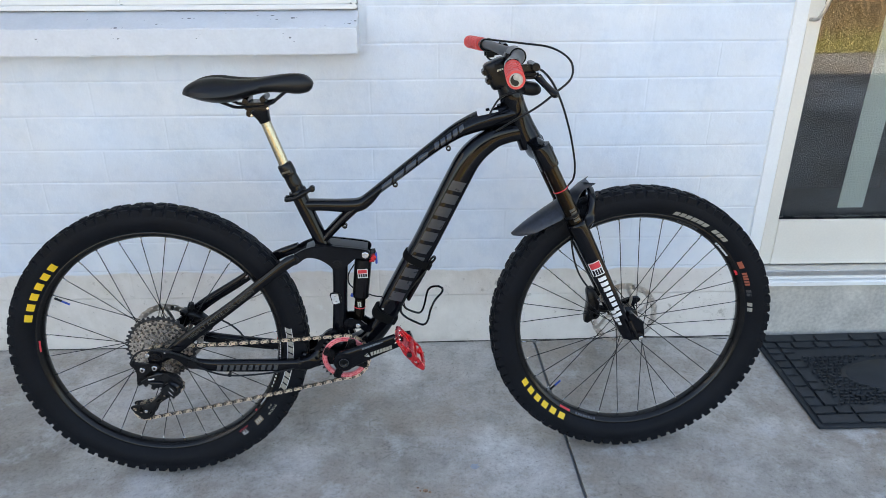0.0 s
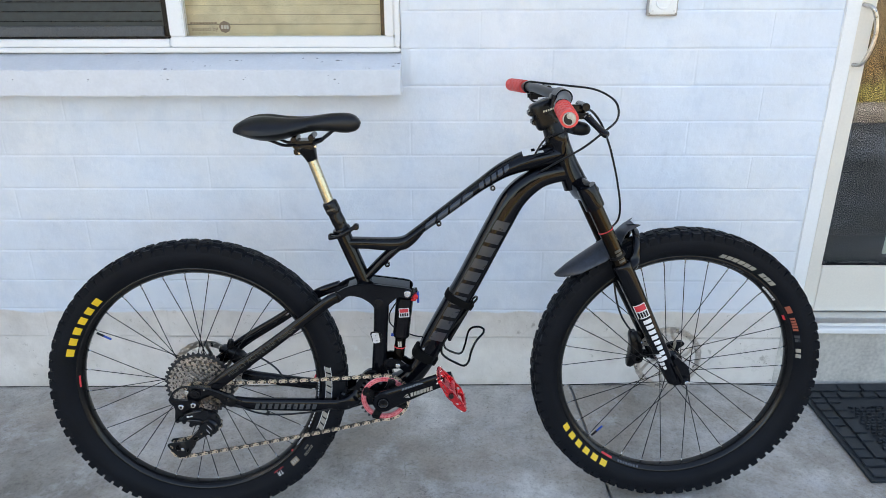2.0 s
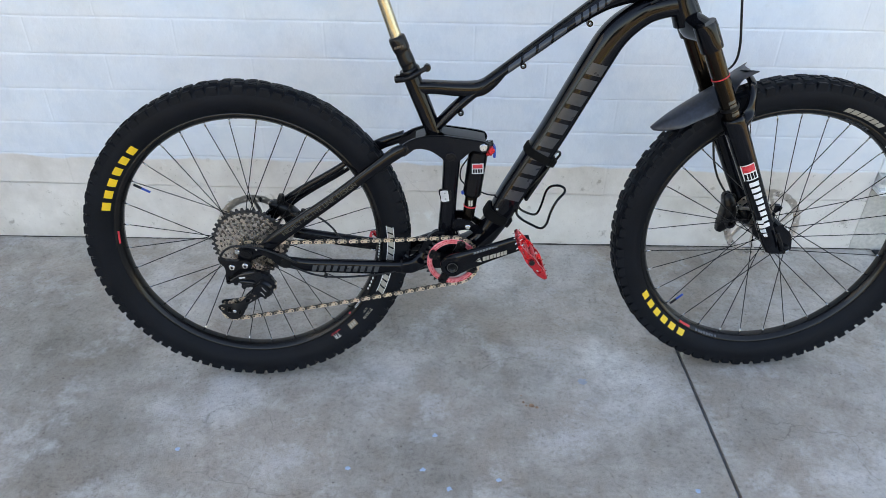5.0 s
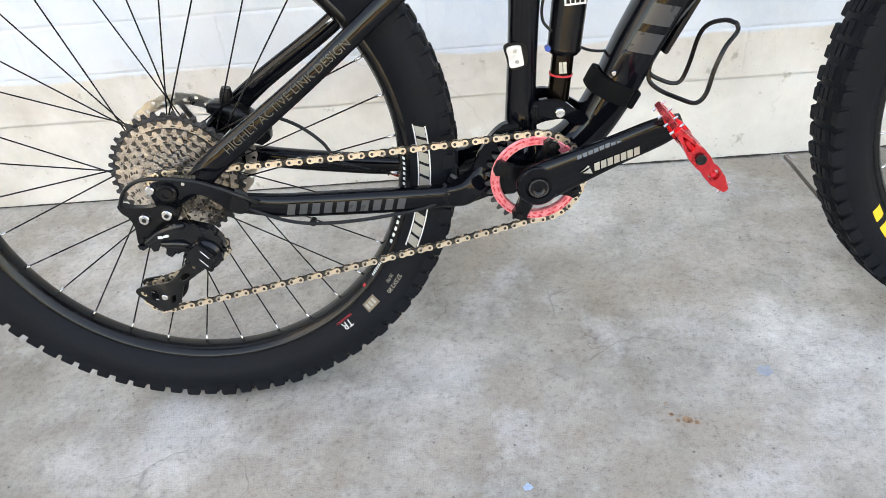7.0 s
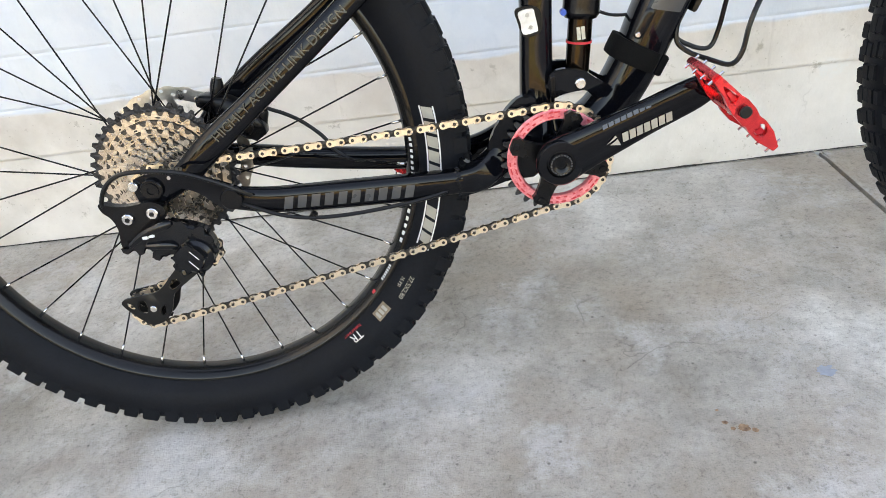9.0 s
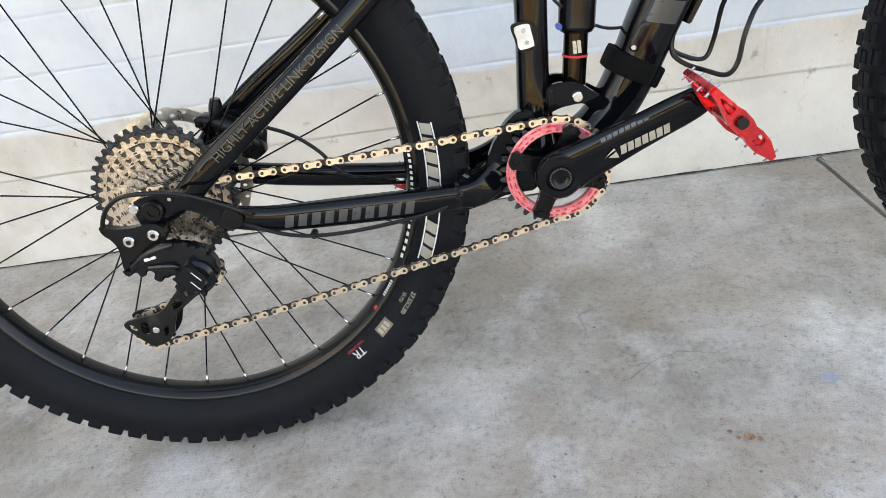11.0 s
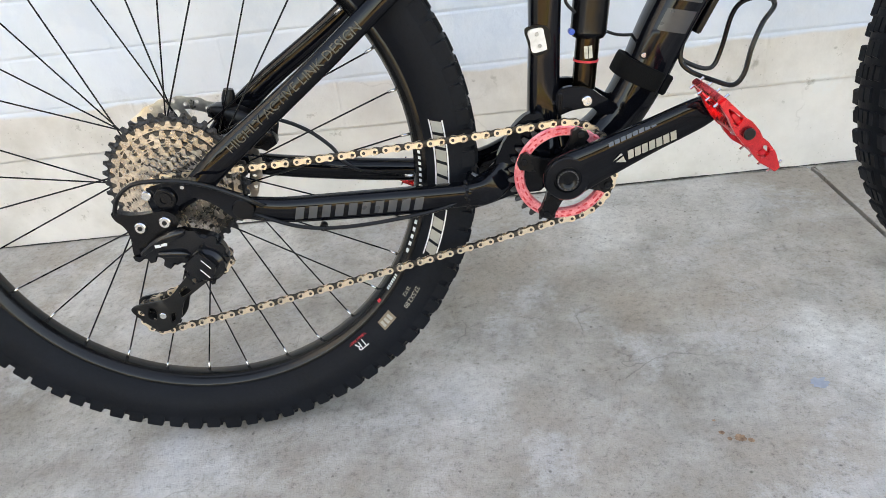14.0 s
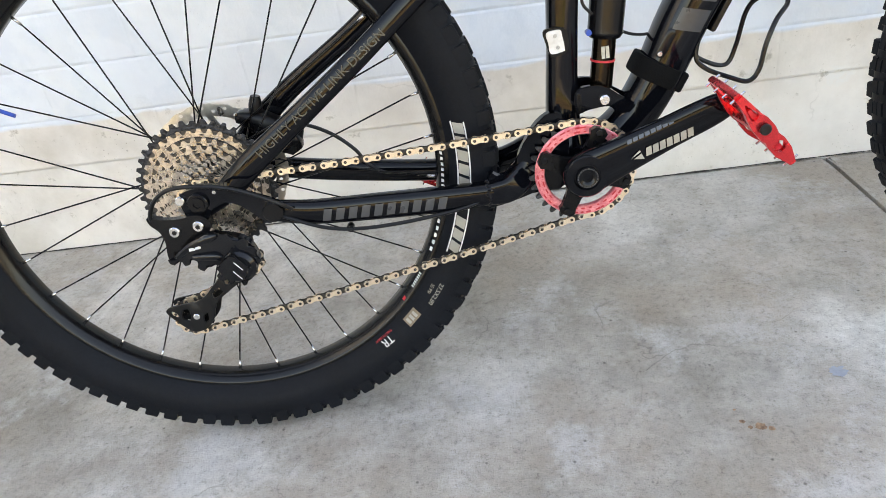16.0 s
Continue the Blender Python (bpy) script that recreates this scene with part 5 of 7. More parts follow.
disc(bm, (q[0] - 0.0215, 0, q[2]), 0.0035, -0.012, -0.004, 10)
part("air_valve", bm, M_BLUE, shock)
# pale cable-guide plate on the lower seat tube
bm = bmesh.new()
plate(bm, round_outline([(0.4400, 0.4905), (0.4548, 0.4920), (0.4572, 0.4850), (0.4590, 0.4705), (0.4570, 0.4675), (0.4430, 0.4668), (0.4412, 0.4780)], 36), -0.0240, -0.0200, [circle(0.4491, 0.4862, 0.0024, 12), circle(0.4512, 0.4727, 0.0024, 12)])
part("cable_guide", bm, material("dull_silver_plate", (0.60, 0.60, 0.60), 0.4, 0.35, vary=0.15, scale=80, bump=0.0003), strut, "dull silver cable guide plate")
bm = bmesh.new()
plate(bm, round_outline([(0.4374, 0.4935), (0.4574, 0.4938), (0.4640, 0.4857), (0.4634, 0.4693), (0.4557, 0.4632), (0.4431, 0.4637), (0.4385, 0.478)], 36), -0.0213, -0.0175)
part("guide_pad", bm, M_PLASTIC, strut)
for c in ((0.4491, 0.4862), (0.4512, 0.4727)):
    bm = bmesh.new()
    disc(bm, (c[0], 0, c[1]), 0.0021, -0.0237, -0.0210, 10)
    part("guide_screw", bm, M_CAP, strut)

# ---- rear triangle ----
bm = bmesh.new()
tube(bm, [(0.012, -0.068, 0.366), (0.05, -0.066, 0.388), (0.085, -0.064, 0.414), (0.15, -0.058, 0.456), (0.217, -0.052, 0.500), (0.30, -0.044, 0.558), (0.345, -0.040, 0.588), (0.366, -0.0385, 0.598)],
     [0.010, 0.0145, 0.0155, 0.0135, 0.0125, 0.0125, 0.0135, 0.012], [0.007, 0.008, 0.009, 0.009, 0.009, 0.009, 0.009, 0.007], 20, 2.8, 40)
stay = part("seat_stay", bm, M_GLOSS, bike)
bm = bmesh.new()
tube(bm, [(0.012, 0.066, 0.376), (0.06, 0.064, 0.418), (0.12, 0.058, 0.462), (0.214, 0.05, 0.518), (0.30, 0.044, 0.575), (0.366, 0.0385, 0.600)], [0.012, 0.0155, 0.0135, 0.0125, 0.0125, 0.012], 0.009, 20, 2.8, 36)
part("seat_stay", bm, M_GLOSS, bike)
bm = bmesh.new()
tube(bm, [(0.084, -0.070, 0.3520), (0.100, -0.0675, 0.3485), (0.14, -0.065, 0.3393), (0.22, -0.062, 0.3317), (0.30, -0.059, 0.3253), (0.352, -0.054, 0.3220)],
     [0.010, 0.0135, 0.0150, 0.0160, 0.0158, 0.0142], [0.007, 0.008, 0.0095, 0.0105, 0.011, 0.012], 20, 3.0, 36)
cstay = part("chain_stay", bm, M_GLOSS, bike)
bm = bmesh.new()
tube(bm, [(0.35, -0.053, 0.3225), (0.372, -0.050, 0.3235), (0.396, -0.036, 0.334), (0.42, -0.030, 0.350), (0.448, -0.026, 0.352)], [0.0142, 0.0165, 0.0175, 0.021, 0.022], [0.0125, 0.0130, 0.0105, 0.011, 0.012], 28, 5.0, 22)
yoke = part("chain_stay_yoke", bm, M_GLOSS, bike, "worn black yoke of the chain stay")
bm = bmesh.new()
plate(bm, round_outline([(0.352, 0.340), (0.366, 0.335), (0.384, 0.346), (0.394, 0.366), (0.412, 0.391), (0.431, 0.403), (0.447, 0.396), (0.451, 0.368), (0.442, 0.314), (0.401, 0.307), (0.354, 0.297), (0.345, 0.305)], 48), -0.0435, -0.030)
bmesh.ops.bevel(bm, geom=[e for e in bm.edges if len(e.link_faces) == 2 and e.calc_face_angle(0) > 0.9], offset=0.0012, segments=2, affect="EDGES")
part("yoke_web", bm, M_GLOSS, yoke, "flat black web rising to the main pivot")
bm = bmesh.new()
for k in range(14):
    a = math.pi * (0.55 + 1.0 * k / 13)
    c = Vector((0.3475 + 0.004 * math.sin(k * 2.1) * 0.3, -0.0535 + 0.0128 * math.cos(a), 0.3225 + 0.0150 * math.sin(a)))
    disc(bm, (c.x, c.y, c.z), 0.0026, -0.0012, 0.0012, 10, chamfer=0.0008)
part("weld_bead", bm, M_ANOD, yoke)
bm = bmesh.new()
tube(bm, [(0.014, 0.068, 0.368), (0.06, 0.066, 0.362), (0.15, 0.062, 0.343), (0.29, 0.055, 0.321), (0.37, 0.046, 0.323), (0.42, 0.036, 0.340), (0.448, 0.028, 0.350)], [0.011, 0.0135, 0.0145, 0.0145, 0.0165, 0.019, 0.02], [0.008, 0.009, 0.010, 0.011, 0.012, 0.012, 0.012], 20, 2.8, 40)
part("chain_stay", bm, M_GLOSS, bike)
bm = bmesh.new()
plate(bm, round_outline([(-0.009, 0.391), (0.018, 0.394), (0.039, 0.389), (0.067, 0.3755), (0.098, 0.3585), (0.101, 0.347), (0.087, 0.338), (0.073, 0.3425), (0.056, 0.3615), (0.034, 0.372), (0.021, 0.366), (0.014, 0.357), (0.010, 0.343), (-0.010, 0.345), (-0.0135, 0.363), (-0.015, 0.379)], 64), -0.079, -0.068)
dropout = part("dropout", bm, M_GLOSS, bike)
bm = bmesh.new()
disc(bm, (0.0062, 0, 0.376), 0.0125, -0.084, -0.0785, 28, chamfer=0.0012)
lathe(bm, [(0.0045, -0.0855), (0.0085, -0.0855), (0.0085, -0.0835), (0.0045, -0.0835)], 20, (0.0062, 0, 0.376), closed=True)
part("axle_end", bm, M_ANOD, dropout)
bm = bmesh.new()
disc(bm, (0.089, 0, 0.350), 0.0125, -0.083, -0.078, 24, chamfer=0.0012)
part("stay_pivot", bm, M_ANOD, dropout)
bm = bmesh.new()
disc(bm, (-0.0132, 0, 0.3825), 0.0058, -0.0835, -0.0788, 16, chamfer=0.001)
part("hanger_screw", bm, M_STEEL, dropout)
bm = bmesh.new()
disc(bm, (0.0285, 0, 0.386), 0.0022, -0.0805, -0.0788, 10)
part("small_screw", bm, M_STEEL, dropout)

# cassette: stepped toothed sprockets, silver-gold, the largest black
TEETH = (42, 37, 32, 28, 24, 21, 19, 17, 15, 13, 11)


def cog(teeth, y, thick, inner, hole_n):
    bm = bmesh.new()
    r = 0.0127 / 2 / math.sin(math.pi / teeth)
    out = []
    for k in range(teeth):
        a = 2 * math.pi * k / teeth
        s = 2 * math.pi / teeth
        tip = 0.0026 if (k * 7) % 5 else 0.0008
        for f, d in ((-0.5, -0.0034), (-0.34, -0.0028), (-0.15, tip), (0.15, tip), (0.34, -0.0028)):
            out.append(((r + d) * math.cos(a + s * f), (r + d) * math.sin(a + s * f)))
    holes = [circle(0, 0, inner, 28)]
    if hole_n:
        rm = (inner + r) / 2 - 0.0016
        for k in range(hole_n):
            a = 2 * math.pi * (k + 0.25) / hole_n
            wide = 0.0014 + 0.0008 * ((k * 5) % 3) / 2
            holes.append([(rm * math.cos(a + wide * math.cos(b) / rm * 1.5) + 0.0012 * math.sin(b) * math.cos(a), rm * math.sin(a + wide * math.cos(b) / rm * 1.5) + 0.0012 * math.sin(b) * math.sin(a)) for b in [2 * math.pi * i / 8 for i in range(8)]])
    plate(bm, out, y, y + thick, holes)
    return bm


bm = bmesh.new()
disc(bm, (0, 0, 0), 0.0185, -0.064, -0.018, 30, chamfer=0.001)
cass = part("cassette", bm, M_COGDARK, bike, "eleven-speed cassette of gold-silver sprockets and one black")
cass.location = (0.0065, 0.0, 0.3765)
bm = bmesh.new()
steps = [0.0127 / 2 / math.sin(math.pi / t) for t in TEETH]
lathe(bm, [(0.018, -0.0212)] + [q for i, rr in enumerate(steps) for q in ((max(0.0185, rr - 0.0085), -0.0214 - 0.0039 * i), (max(0.0185, rr - 0.0085), -0.0250 - 0.0039 * i))] + [(0.018, -0.0645)], 40)
part("carrier", bm, M_CARRIER, cass, "dark sprocket carrier")
for i, t in enumerate(TEETH):
    r = 0.0127 / 2 / math.sin(math.pi / t)
    inner = max(0.018, r - (0.018 if i == 0 else 0.0072))
    ob = part("sprocket", cog(t, -0.0225 - 0.0039 * i, 0.0019, inner, t // 2 if 0 < i < 8 else 0), M_COGDARK if i == 0 else M_COG, cass, "largest sprocket, black" if i == 0 else "")
    ob.rotation_euler = (0, 0.13 * i, 0)

# rear calliper and its hose
bm = bmesh.new()
tube(bm, [(0.046, 0.046, 0.440), (0.056, 0.046, 0.438), (0.080, 0.046, 0.424), (0.104, 0.046, 0.398), (0.112, 0.046, 0.384)], [0.006, 0.0100, 0.0165, 0.0165, 0.009], [0.010, 0.0140, 0.0170, 0.0160, 0.010], 20, 4.5, 20)
tube(bm, [(0.070, 0.046, 0.436), (0.074, 0.046, 0.453), (0.0765, 0.046, 0.463)], [0.009, 0.0085, 0.006], None, 14, 2, 8)
cal = part("rear_caliper", bm, M_SATIN, bike, "black disc brake caliper")
bm = bmesh.new()
disc(bm, (0.100, 0, 0.402), 0.0105, 0.024, 0.030, 20, chamfer=0.0015)
part("piston_cap", bm, M_ANOD, cal)
bm = bmesh.new()
tube(bm, [(0.108, 0.05, 0.386), (0.110, 0.05, 0.391), (0.118, 0.05, 0.411), (0.1195, 0.05, 0.415), (0.122, 0.05, 0.421)], [0.006, 0.0078, 0.0078, 0.0062, 0.0058], None, 16, 2, 14)
part("cable_adjuster", bm, M_PLASTIC, cal)
bm = bmesh.new()
wire(bm, [(0.121, 0.05, 0.419), (0.130, 0.05, 0.4135), (0.146, 0.05, 0.405), (0.165, 0.05, 0.391), (0.185, 0.05, 0.369), (0.200, 0.05, 0.344), (0.235, 0.05, 0.328), (0.33, 0.052, 0.326), (0.40, 0.045, 0.345)], 0.0025, 8)
part("rear_brake_hose", bm, M_HOSE, bike)

# ---- rear derailleur ----
bm = bmesh.new()
plate(bm, round_outline([(-0.054, 0.372), (-0.038, 0.3665), (-0.020, 0.3645), (0.004, 0.365), (0.0155, 0.356), (0.012, 0.343), (-0.004, 0.337), (-0.022, 0.328), (-0.034, 0.3125), (-0.0465, 0.316), (-0.0435, 0.339), (-0.0465, 0.353), (-0.0535, 0.362)], 56), -0.0905, -0.0815)
der = part("rear_derailleur", bm, M_ANOD, bike, "black long-cage rear derailleur")
for c in ((-0.0272, 0.3496), (0.0020, 0.3522)):
    bm = bmesh.new()
    disc(bm, (c[0], 0, c[1]), 0.0068, -0.0945, -0.090, 18, chamfer=0.0012)
    part("mounting_bolt", bm, M_STEEL, der, "bright bolt head")
    bm = bmesh.new()
    disc(bm, (c[0], 0, c[1]), 0.0030, -0.0950, -0.0943, 6)
    part("bolt_socket", bm, M_HOSE, der)
bm = bmesh.new()
plate(bm, round_outline([(-0.0394, 0.3185), (-0.0168, 0.3310), (0.0067, 0.3411), (0.0264, 0.3393), (0.0515, 0.3286), (0.0606, 0.3097), (0.0585, 0.2943), (0.0411, 0.2760), (0.0264, 0.2756), (0.0109, 0.2868), (0.0111, 0.3014), (-0.0054, 0.3018), (-0.0143, 0.3129), (-0.0269, 0.3123)], 64), -0.1015, -0.086)
bmesh.ops.bevel(bm, geom=[e for e in bm.edges if len(e.link_faces) == 2 and e.calc_face_angle(0) > 0.9], offset=0.0035, segments=3, affect="EDGES")
part("linkage_body", bm, M_DERAIL, der)
bm = bmesh.new()
tube(bm, [(-0.030, -0.101, 0.322), (-0.008, -0.1035, 0.3345), (0.014, -0.1035, 0.340), (0.022, -0.101, 0.341)], [0.0035, 0.005, 0.005, 0.003], 0.0035, 12, 3, 12)
tube(bm, [(-0.012, -0.102, 0.3185), (0.012, -0.104, 0.316), (0.020, -0.102, 0.312)], [0.0035, 0.0045, 0.003], 0.003, 12, 3, 8)
part("link_arm", bm, M_DERAIL, der)
bm = bmesh.new()
disc(bm, (0.0375, 0, 0.2975), 0.0205, -0.1085, -0.080, 30, chamfer=0.004)
plate(bm, round_outline([(0.0146, 0.3032), (0.0206, 0.3092), (0.0340, 0.3174), (0.0381, 0.3170), (0.0505, 0.3004), (0.0510, 0.2963), (0.0399, 0.2825), (0.0363, 0.2816), (0.0192, 0.2908), (0.0169, 0.2944)], 50), -0.1130, -0.1000)
bmesh.ops.bevel(bm, geom=[e for e in bm.edges if len(e.link_faces) == 2 and e.calc_face_angle(0) > 0.9], offset=0.0015, segments=2, affect="EDGES")
part("clutch_housing", bm, M_DERAIL, der)
bm = bmesh.new()
for c, a in (((0.0362, 0.2915), -0.99), ((0.0402, 0.3030), -0.97)):
    m = Matrix.Translation((c[0], -0.1134, c[1])) @ Matrix.Rotation(-a, 4, "Y")
    box(bm, -0.0070, 0.0070, -0.0003, 0.0003, -0.0004, 0.0004, m=m)
part("white_mark", bm, M_WHITE, der)
bm = bmesh.new()
for k in range(2):
    box(bm, -0.0120 + k * 0.0072, -0.0060 + k * 0.0072, -0.1068, -0.1040, 0.3288 + 0.001 * k, 0.3325 + 0.001 * k)
part("logo_blocks", bm, M_WHITE, der)
CAGE = round_outline([(0.012, 0.2865), (0.024, 0.2900), (0.0345, 0.2760), (0.0124, 0.2612), (-0.0085, 0.2480), (-0.0150, 0.2380), (-0.0220, 0.2230), (-0.0340, 0.2115), (-0.0495, 0.2084), (-0.0588, 0.2157), (-0.0760, 0.2387), (-0.0738, 0.2474), (-0.0571, 0.2498), (-0.035, 0.2517), (-0.0223, 0.257), (-0.0079, 0.27)], 80)
WINDOWS = [round_outline(q, 16) for q in ([(-0.0128, 0.2590), (-0.0041, 0.2657), (0.0014, 0.2590), (-0.0115, 0.2520)], [(0.0072, 0.2755), (0.0155, 0.2795), (0.0205, 0.2742), (0.0080, 0.2672)],
                                          [(-0.0699, 0.2429), (-0.0634, 0.2367), (-0.0653, 0.2320), (-0.0715, 0.2368)], [(-0.0569, 0.2414), (-0.0502, 0.2432), (-0.0482, 0.2352), (-0.0518, 0.2261), (-0.0594, 0.2293)],
                                          [(-0.0330, 0.2290), (-0.0270, 0.2330), (-0.0290, 0.2230), (-0.0345, 0.2200)])]
bm = bmesh.new()
plate(bm, CAGE, -0.0875, -0.0845, WINDOWS)
bmesh.ops.bevel(bm, geom=[e for e in bm.edges if len(e.link_faces) == 2 and e.calc_face_angle(0) > 0.9], offset=0.0006, segments=1, affect="EDGES")
part("cage_plate", bm, M_CAGE, der)
bm = bmesh.new()
plate(bm, [(x + 0.002, z) for x, z in CAGE], -0.0655, -0.0630, [[(x + 0.002, z) for x, z in w] for w in WINDOWS])
part("cage_plate", bm, M_CAGE, der)


def jockey(c, r, teeth):
    bm = bmesh.new()
    out = []
    for k in range(teeth):
        for f, d in ((-0.5, -0.003), (-0.28, -0.002), (-0.12, 0.0025), (0.12, 0.0025), (0.28, -0.002)):
            a = 2 * math.pi * (k + f) / teeth
            out.append((c[0] + (r + d) * math.cos(a), c[1] + (r + d) * math.sin(a)))
    holes = [circle(c[0] + r * 0.55 * math.cos(b), c[1] + r * 0.55 * math.sin(b), r * 0.17, 8) for b in [i * 1.2566 for i in range(5)]]
    plate(bm, out, -0.0765, -0.0735, holes)
    return bm


GP, JP = (0.034, 0.292), (-0.049, 0.226)
part("guide_pulley", jockey(GP, 0.022, 11), M_PLASTIC, der)
part("tension_pulley", jockey(JP, 0.0225, 11), M_PLASTIC, der)
bm = bmesh.new()
disc(bm, (-0.0415, 0, 0.2310), 0.0042, -0.0895, -0.0832, 16, chamfer=0.0008)
part("pulley_bolt", bm, M_STEEL, der)
bm = bmesh.new()
wire(bm, [(0.112, -0.080, 0.350), (0.1, -0.088, 0.363), (0.074, -0.092, 0.381), (0.046, -0.093, 0.394), (0.011, -0.093, 0.4015), (-0.018, -0.092, 0.4017), (-0.0385, -0.091, 0.3905), (-0.0505, -0.089, 0.372), (-0.0495, -0.087, 0.362)], 0.0026, 8)
part("gear_cable", bm, M_HOSE, der)
der.location = dropout.location = (0.005, 0, 0.004)
bm = bmesh.new()
wire(bm, [(0.10, -0.074, 0.345), (0.15, -0.078, 0.322), (0.20, -0.076, 0.312), (0.27, -0.072, 0.311), (0.33, -0.066, 0.316), (0.37, -0.05, 0.33)], 0.0024, 8)
part("gear_cable", bm, M_HOSE, bike)
bm = bmesh.new()
plate(bm, circle(0.178, 0.316, 0.0045, 14), -0.079, -0.070, [circle(0.178, 0.3155, 0.0028, 12)])
part("cable_clip", bm, M_PLASTIC, cstay)

# ---- cranks, chainring, pedals ----
BB = Vector((0.465, 0, 0.330))
CB = Vector((0.462, 0, 0.3355))
CA = math.atan2(0.388 - 0.330, 0.623 - 0.465)
CD = Vector((math.cos(CA), 0, math.sin(CA)))
bm = bmesh.new()
tube(bm, [(CB.x - CD.x * 0.018, -0.076, CB.z - CD.z * 0.018), (CB.x, -0.077, CB.z), (CB.x + CD.x * 0.04, -0.078, CB.z + CD.z * 0.04), (CB.x + CD.x * 0.10, -0.080, CB.z + CD.z * 0.10), (CB.x + CD.x * 0.155, -0.082, CB.z + CD.z * 0.155), (CB.x + CD.x * 0.182, -0.083, CB.z + CD.z * 0.182)],
     [0.018, 0.0262, 0.0232, 0.0192, 0.0170, 0.011], [0.008, 0.0095, 0.009, 0.0078, 0.0075, 0.006], 28, 3.4, 40)
crank = part("crank_arm", bm, M_GLOSS, bike, "glossy black crank arm")
bm = bmesh.new()
lathe(bm, [(0.0062, -0.0885), (0.0095, -0.0905), (0.0125, -0.0905), (0.0132, -0.0895), (0.0132, -0.084), (0.0062, -0.080)], 32, tuple(CB), closed=True)
plate(bm, circle(CB.x, CB.z, 0.0064, 24), -0.0868, -0.082, [circle(CB.x, CB.z, 0.0042, 6)])
part("crank_bolt", bm, M_ANOD, crank)
bm = bmesh.new()
lathe(bm, [(0.0150, -0.0862), (0.0158, -0.0874), (0.0240, -0.0868), (0.0262, -0.0845), (0.0268, -0.079), (0.0150, -0.079)], 40, tuple(CB), closed=True)
part("crank_boss", bm, M_GLOSS, crank)
bm = bmesh.new()
for k in range(22):
    a = 2 * math.pi * k / 22
    box(bm, -0.0008, 0.0008, -0.0002, 0.0002, -0.0011 if k % 3 else -0.0006, 0.0011, m=Matrix.Translation((CB.x + 0.0112 * math.cos(a), -0.0908, CB.z + 0.0112 * math.sin(a))) @ Matrix.Rotation(-a, 4, "Y"))
part("bolt_print", bm, M_GREYLET, crank)
bm = bmesh.new()
lathe(bm, [(0.0002, 0.070), (0.012, 0.072), (0.012, -0.075), (0.0002, -0.075)], 24, tuple(BB))
part("spindle", bm, M_ANOD, crank)
# printed blocks along the crank
def slanted_row(bm, p0, p1, h, count, y_of, gap=0.2, slant=0.25, skip=(), drift=(0.0, 0.0)):
    """Plain slanted blocks on a line in the x-z plane, one a letter."""
    p0, p1 = Vector((p0[0], 0, p0[1])), Vector((p1[0], 0, p1[1]))
    d = (p1 - p0)
    n = Vector((-d.z, 0, d.x)).normalized()
    dn = d.normalized()
    for k in range(count):
        if k in skip:
            continue
        g0, g1 = k / count, (k + 1 - gap) / count
        rows = []
        for j in range(7):
            f = j / 6 - 0.5
            o = n * (h * f) + dn * (h * f * slant)
            rows.append([bm.verts.new((q.x, y_of(f * h) + drift[0] + (drift[1] - drift[0]) * g, q.z)) for q, g in ((p0 + d * g0 + o, g0), (p0 + d * g1 + o, g1))])
        for r0, r1 in zip(rows, rows[1:]):
            bm.faces.new((r0[0], r0[1], r1[1], r1[0]))
    return bm


def on_crank(s, t=0.0):
    q = CB + CD * s + Vector((-CD.z, 0, CD.x)) * t
    return (q.x, q.z)


bm = slanted_row(bmesh.new(), on_crank(0.070, -0.0050), on_crank(0.127, -0.0085), 0.0098, 7, lambda f: -0.0894 + abs(f) * 0.05, 0.18, skip=())
for q in (((0.052, -0.004), (0.064, 0.0010), (0.0655, -0.0015)), ((0.055, -0.006), (0.0650, -0.0035), (0.0655, -0.0115))):
    bm.faces.new([bm.verts.new((x, -0.0894, z)) for x, z in (on_crank(*p) for p in q)])
part("crank_lettering", bm, M_CREAMPRINT, crank, "cream block lettering")
bm = slanted_row(bmesh.new(), on_crank(0.056, 0.0150), on_crank(0.112, 0.0128), 0.0042, 8, lambda f: -0.0872 + f * 0.4, 0.2)
part("crank_small_print", bm, M_GREYLET, crank)
bm = bmesh.new()
LD = -CD
tube(bm, [(BB.x - LD.x * 0.018, 0.074, BB.z - LD.z * 0.018), (BB.x, 0.075, BB.z), (BB.x + LD.x * 0.04, 0.077, BB.z + LD.z * 0.04), (BB.x + LD.x * 0.155, 0.082, BB.z + LD.z * 0.155), (BB.x + LD.x * 0.182, 0.083, BB.z + LD.z * 0.182)],
     [0.013, 0.021, 0.0185, 0.0145, 0.010], [0.008, 0.0095, 0.009, 0.0075, 0.006], 24, 3.2, 30)
part("crank_arm", bm, M_GLOSS, bike, "glossy black crank arm")

bm = bmesh.new()
T = 30
RINGC = Vector((0.463, 0, 0.3297))
r = 0.0127 / 2 / math.sin(math.pi / T)
out = []
for k in range(T):
    wide = 0.16 if k % 2 else 0.11
    for f, d in ((-0.5, -0.0042), (-0.32, -0.0030), (-wide, 0.0030), (0.0, 0.0042), (wide, 0.0030), (0.32, -0.0030)):
        a = 2 * math.pi * (k + f) / T
        out.append(((r + d) * math.cos(a), (r + d) * math.sin(a)))
plate(bm, out, -0.0505, -0.0475, [circle(0, 0, r - 0.0150, 64)])
ringo = part("chainring", bm, M_COGDARK, bike, "chainring with a worn red web and black spider")
ringo.location = RINGC
bm = bmesh.new()
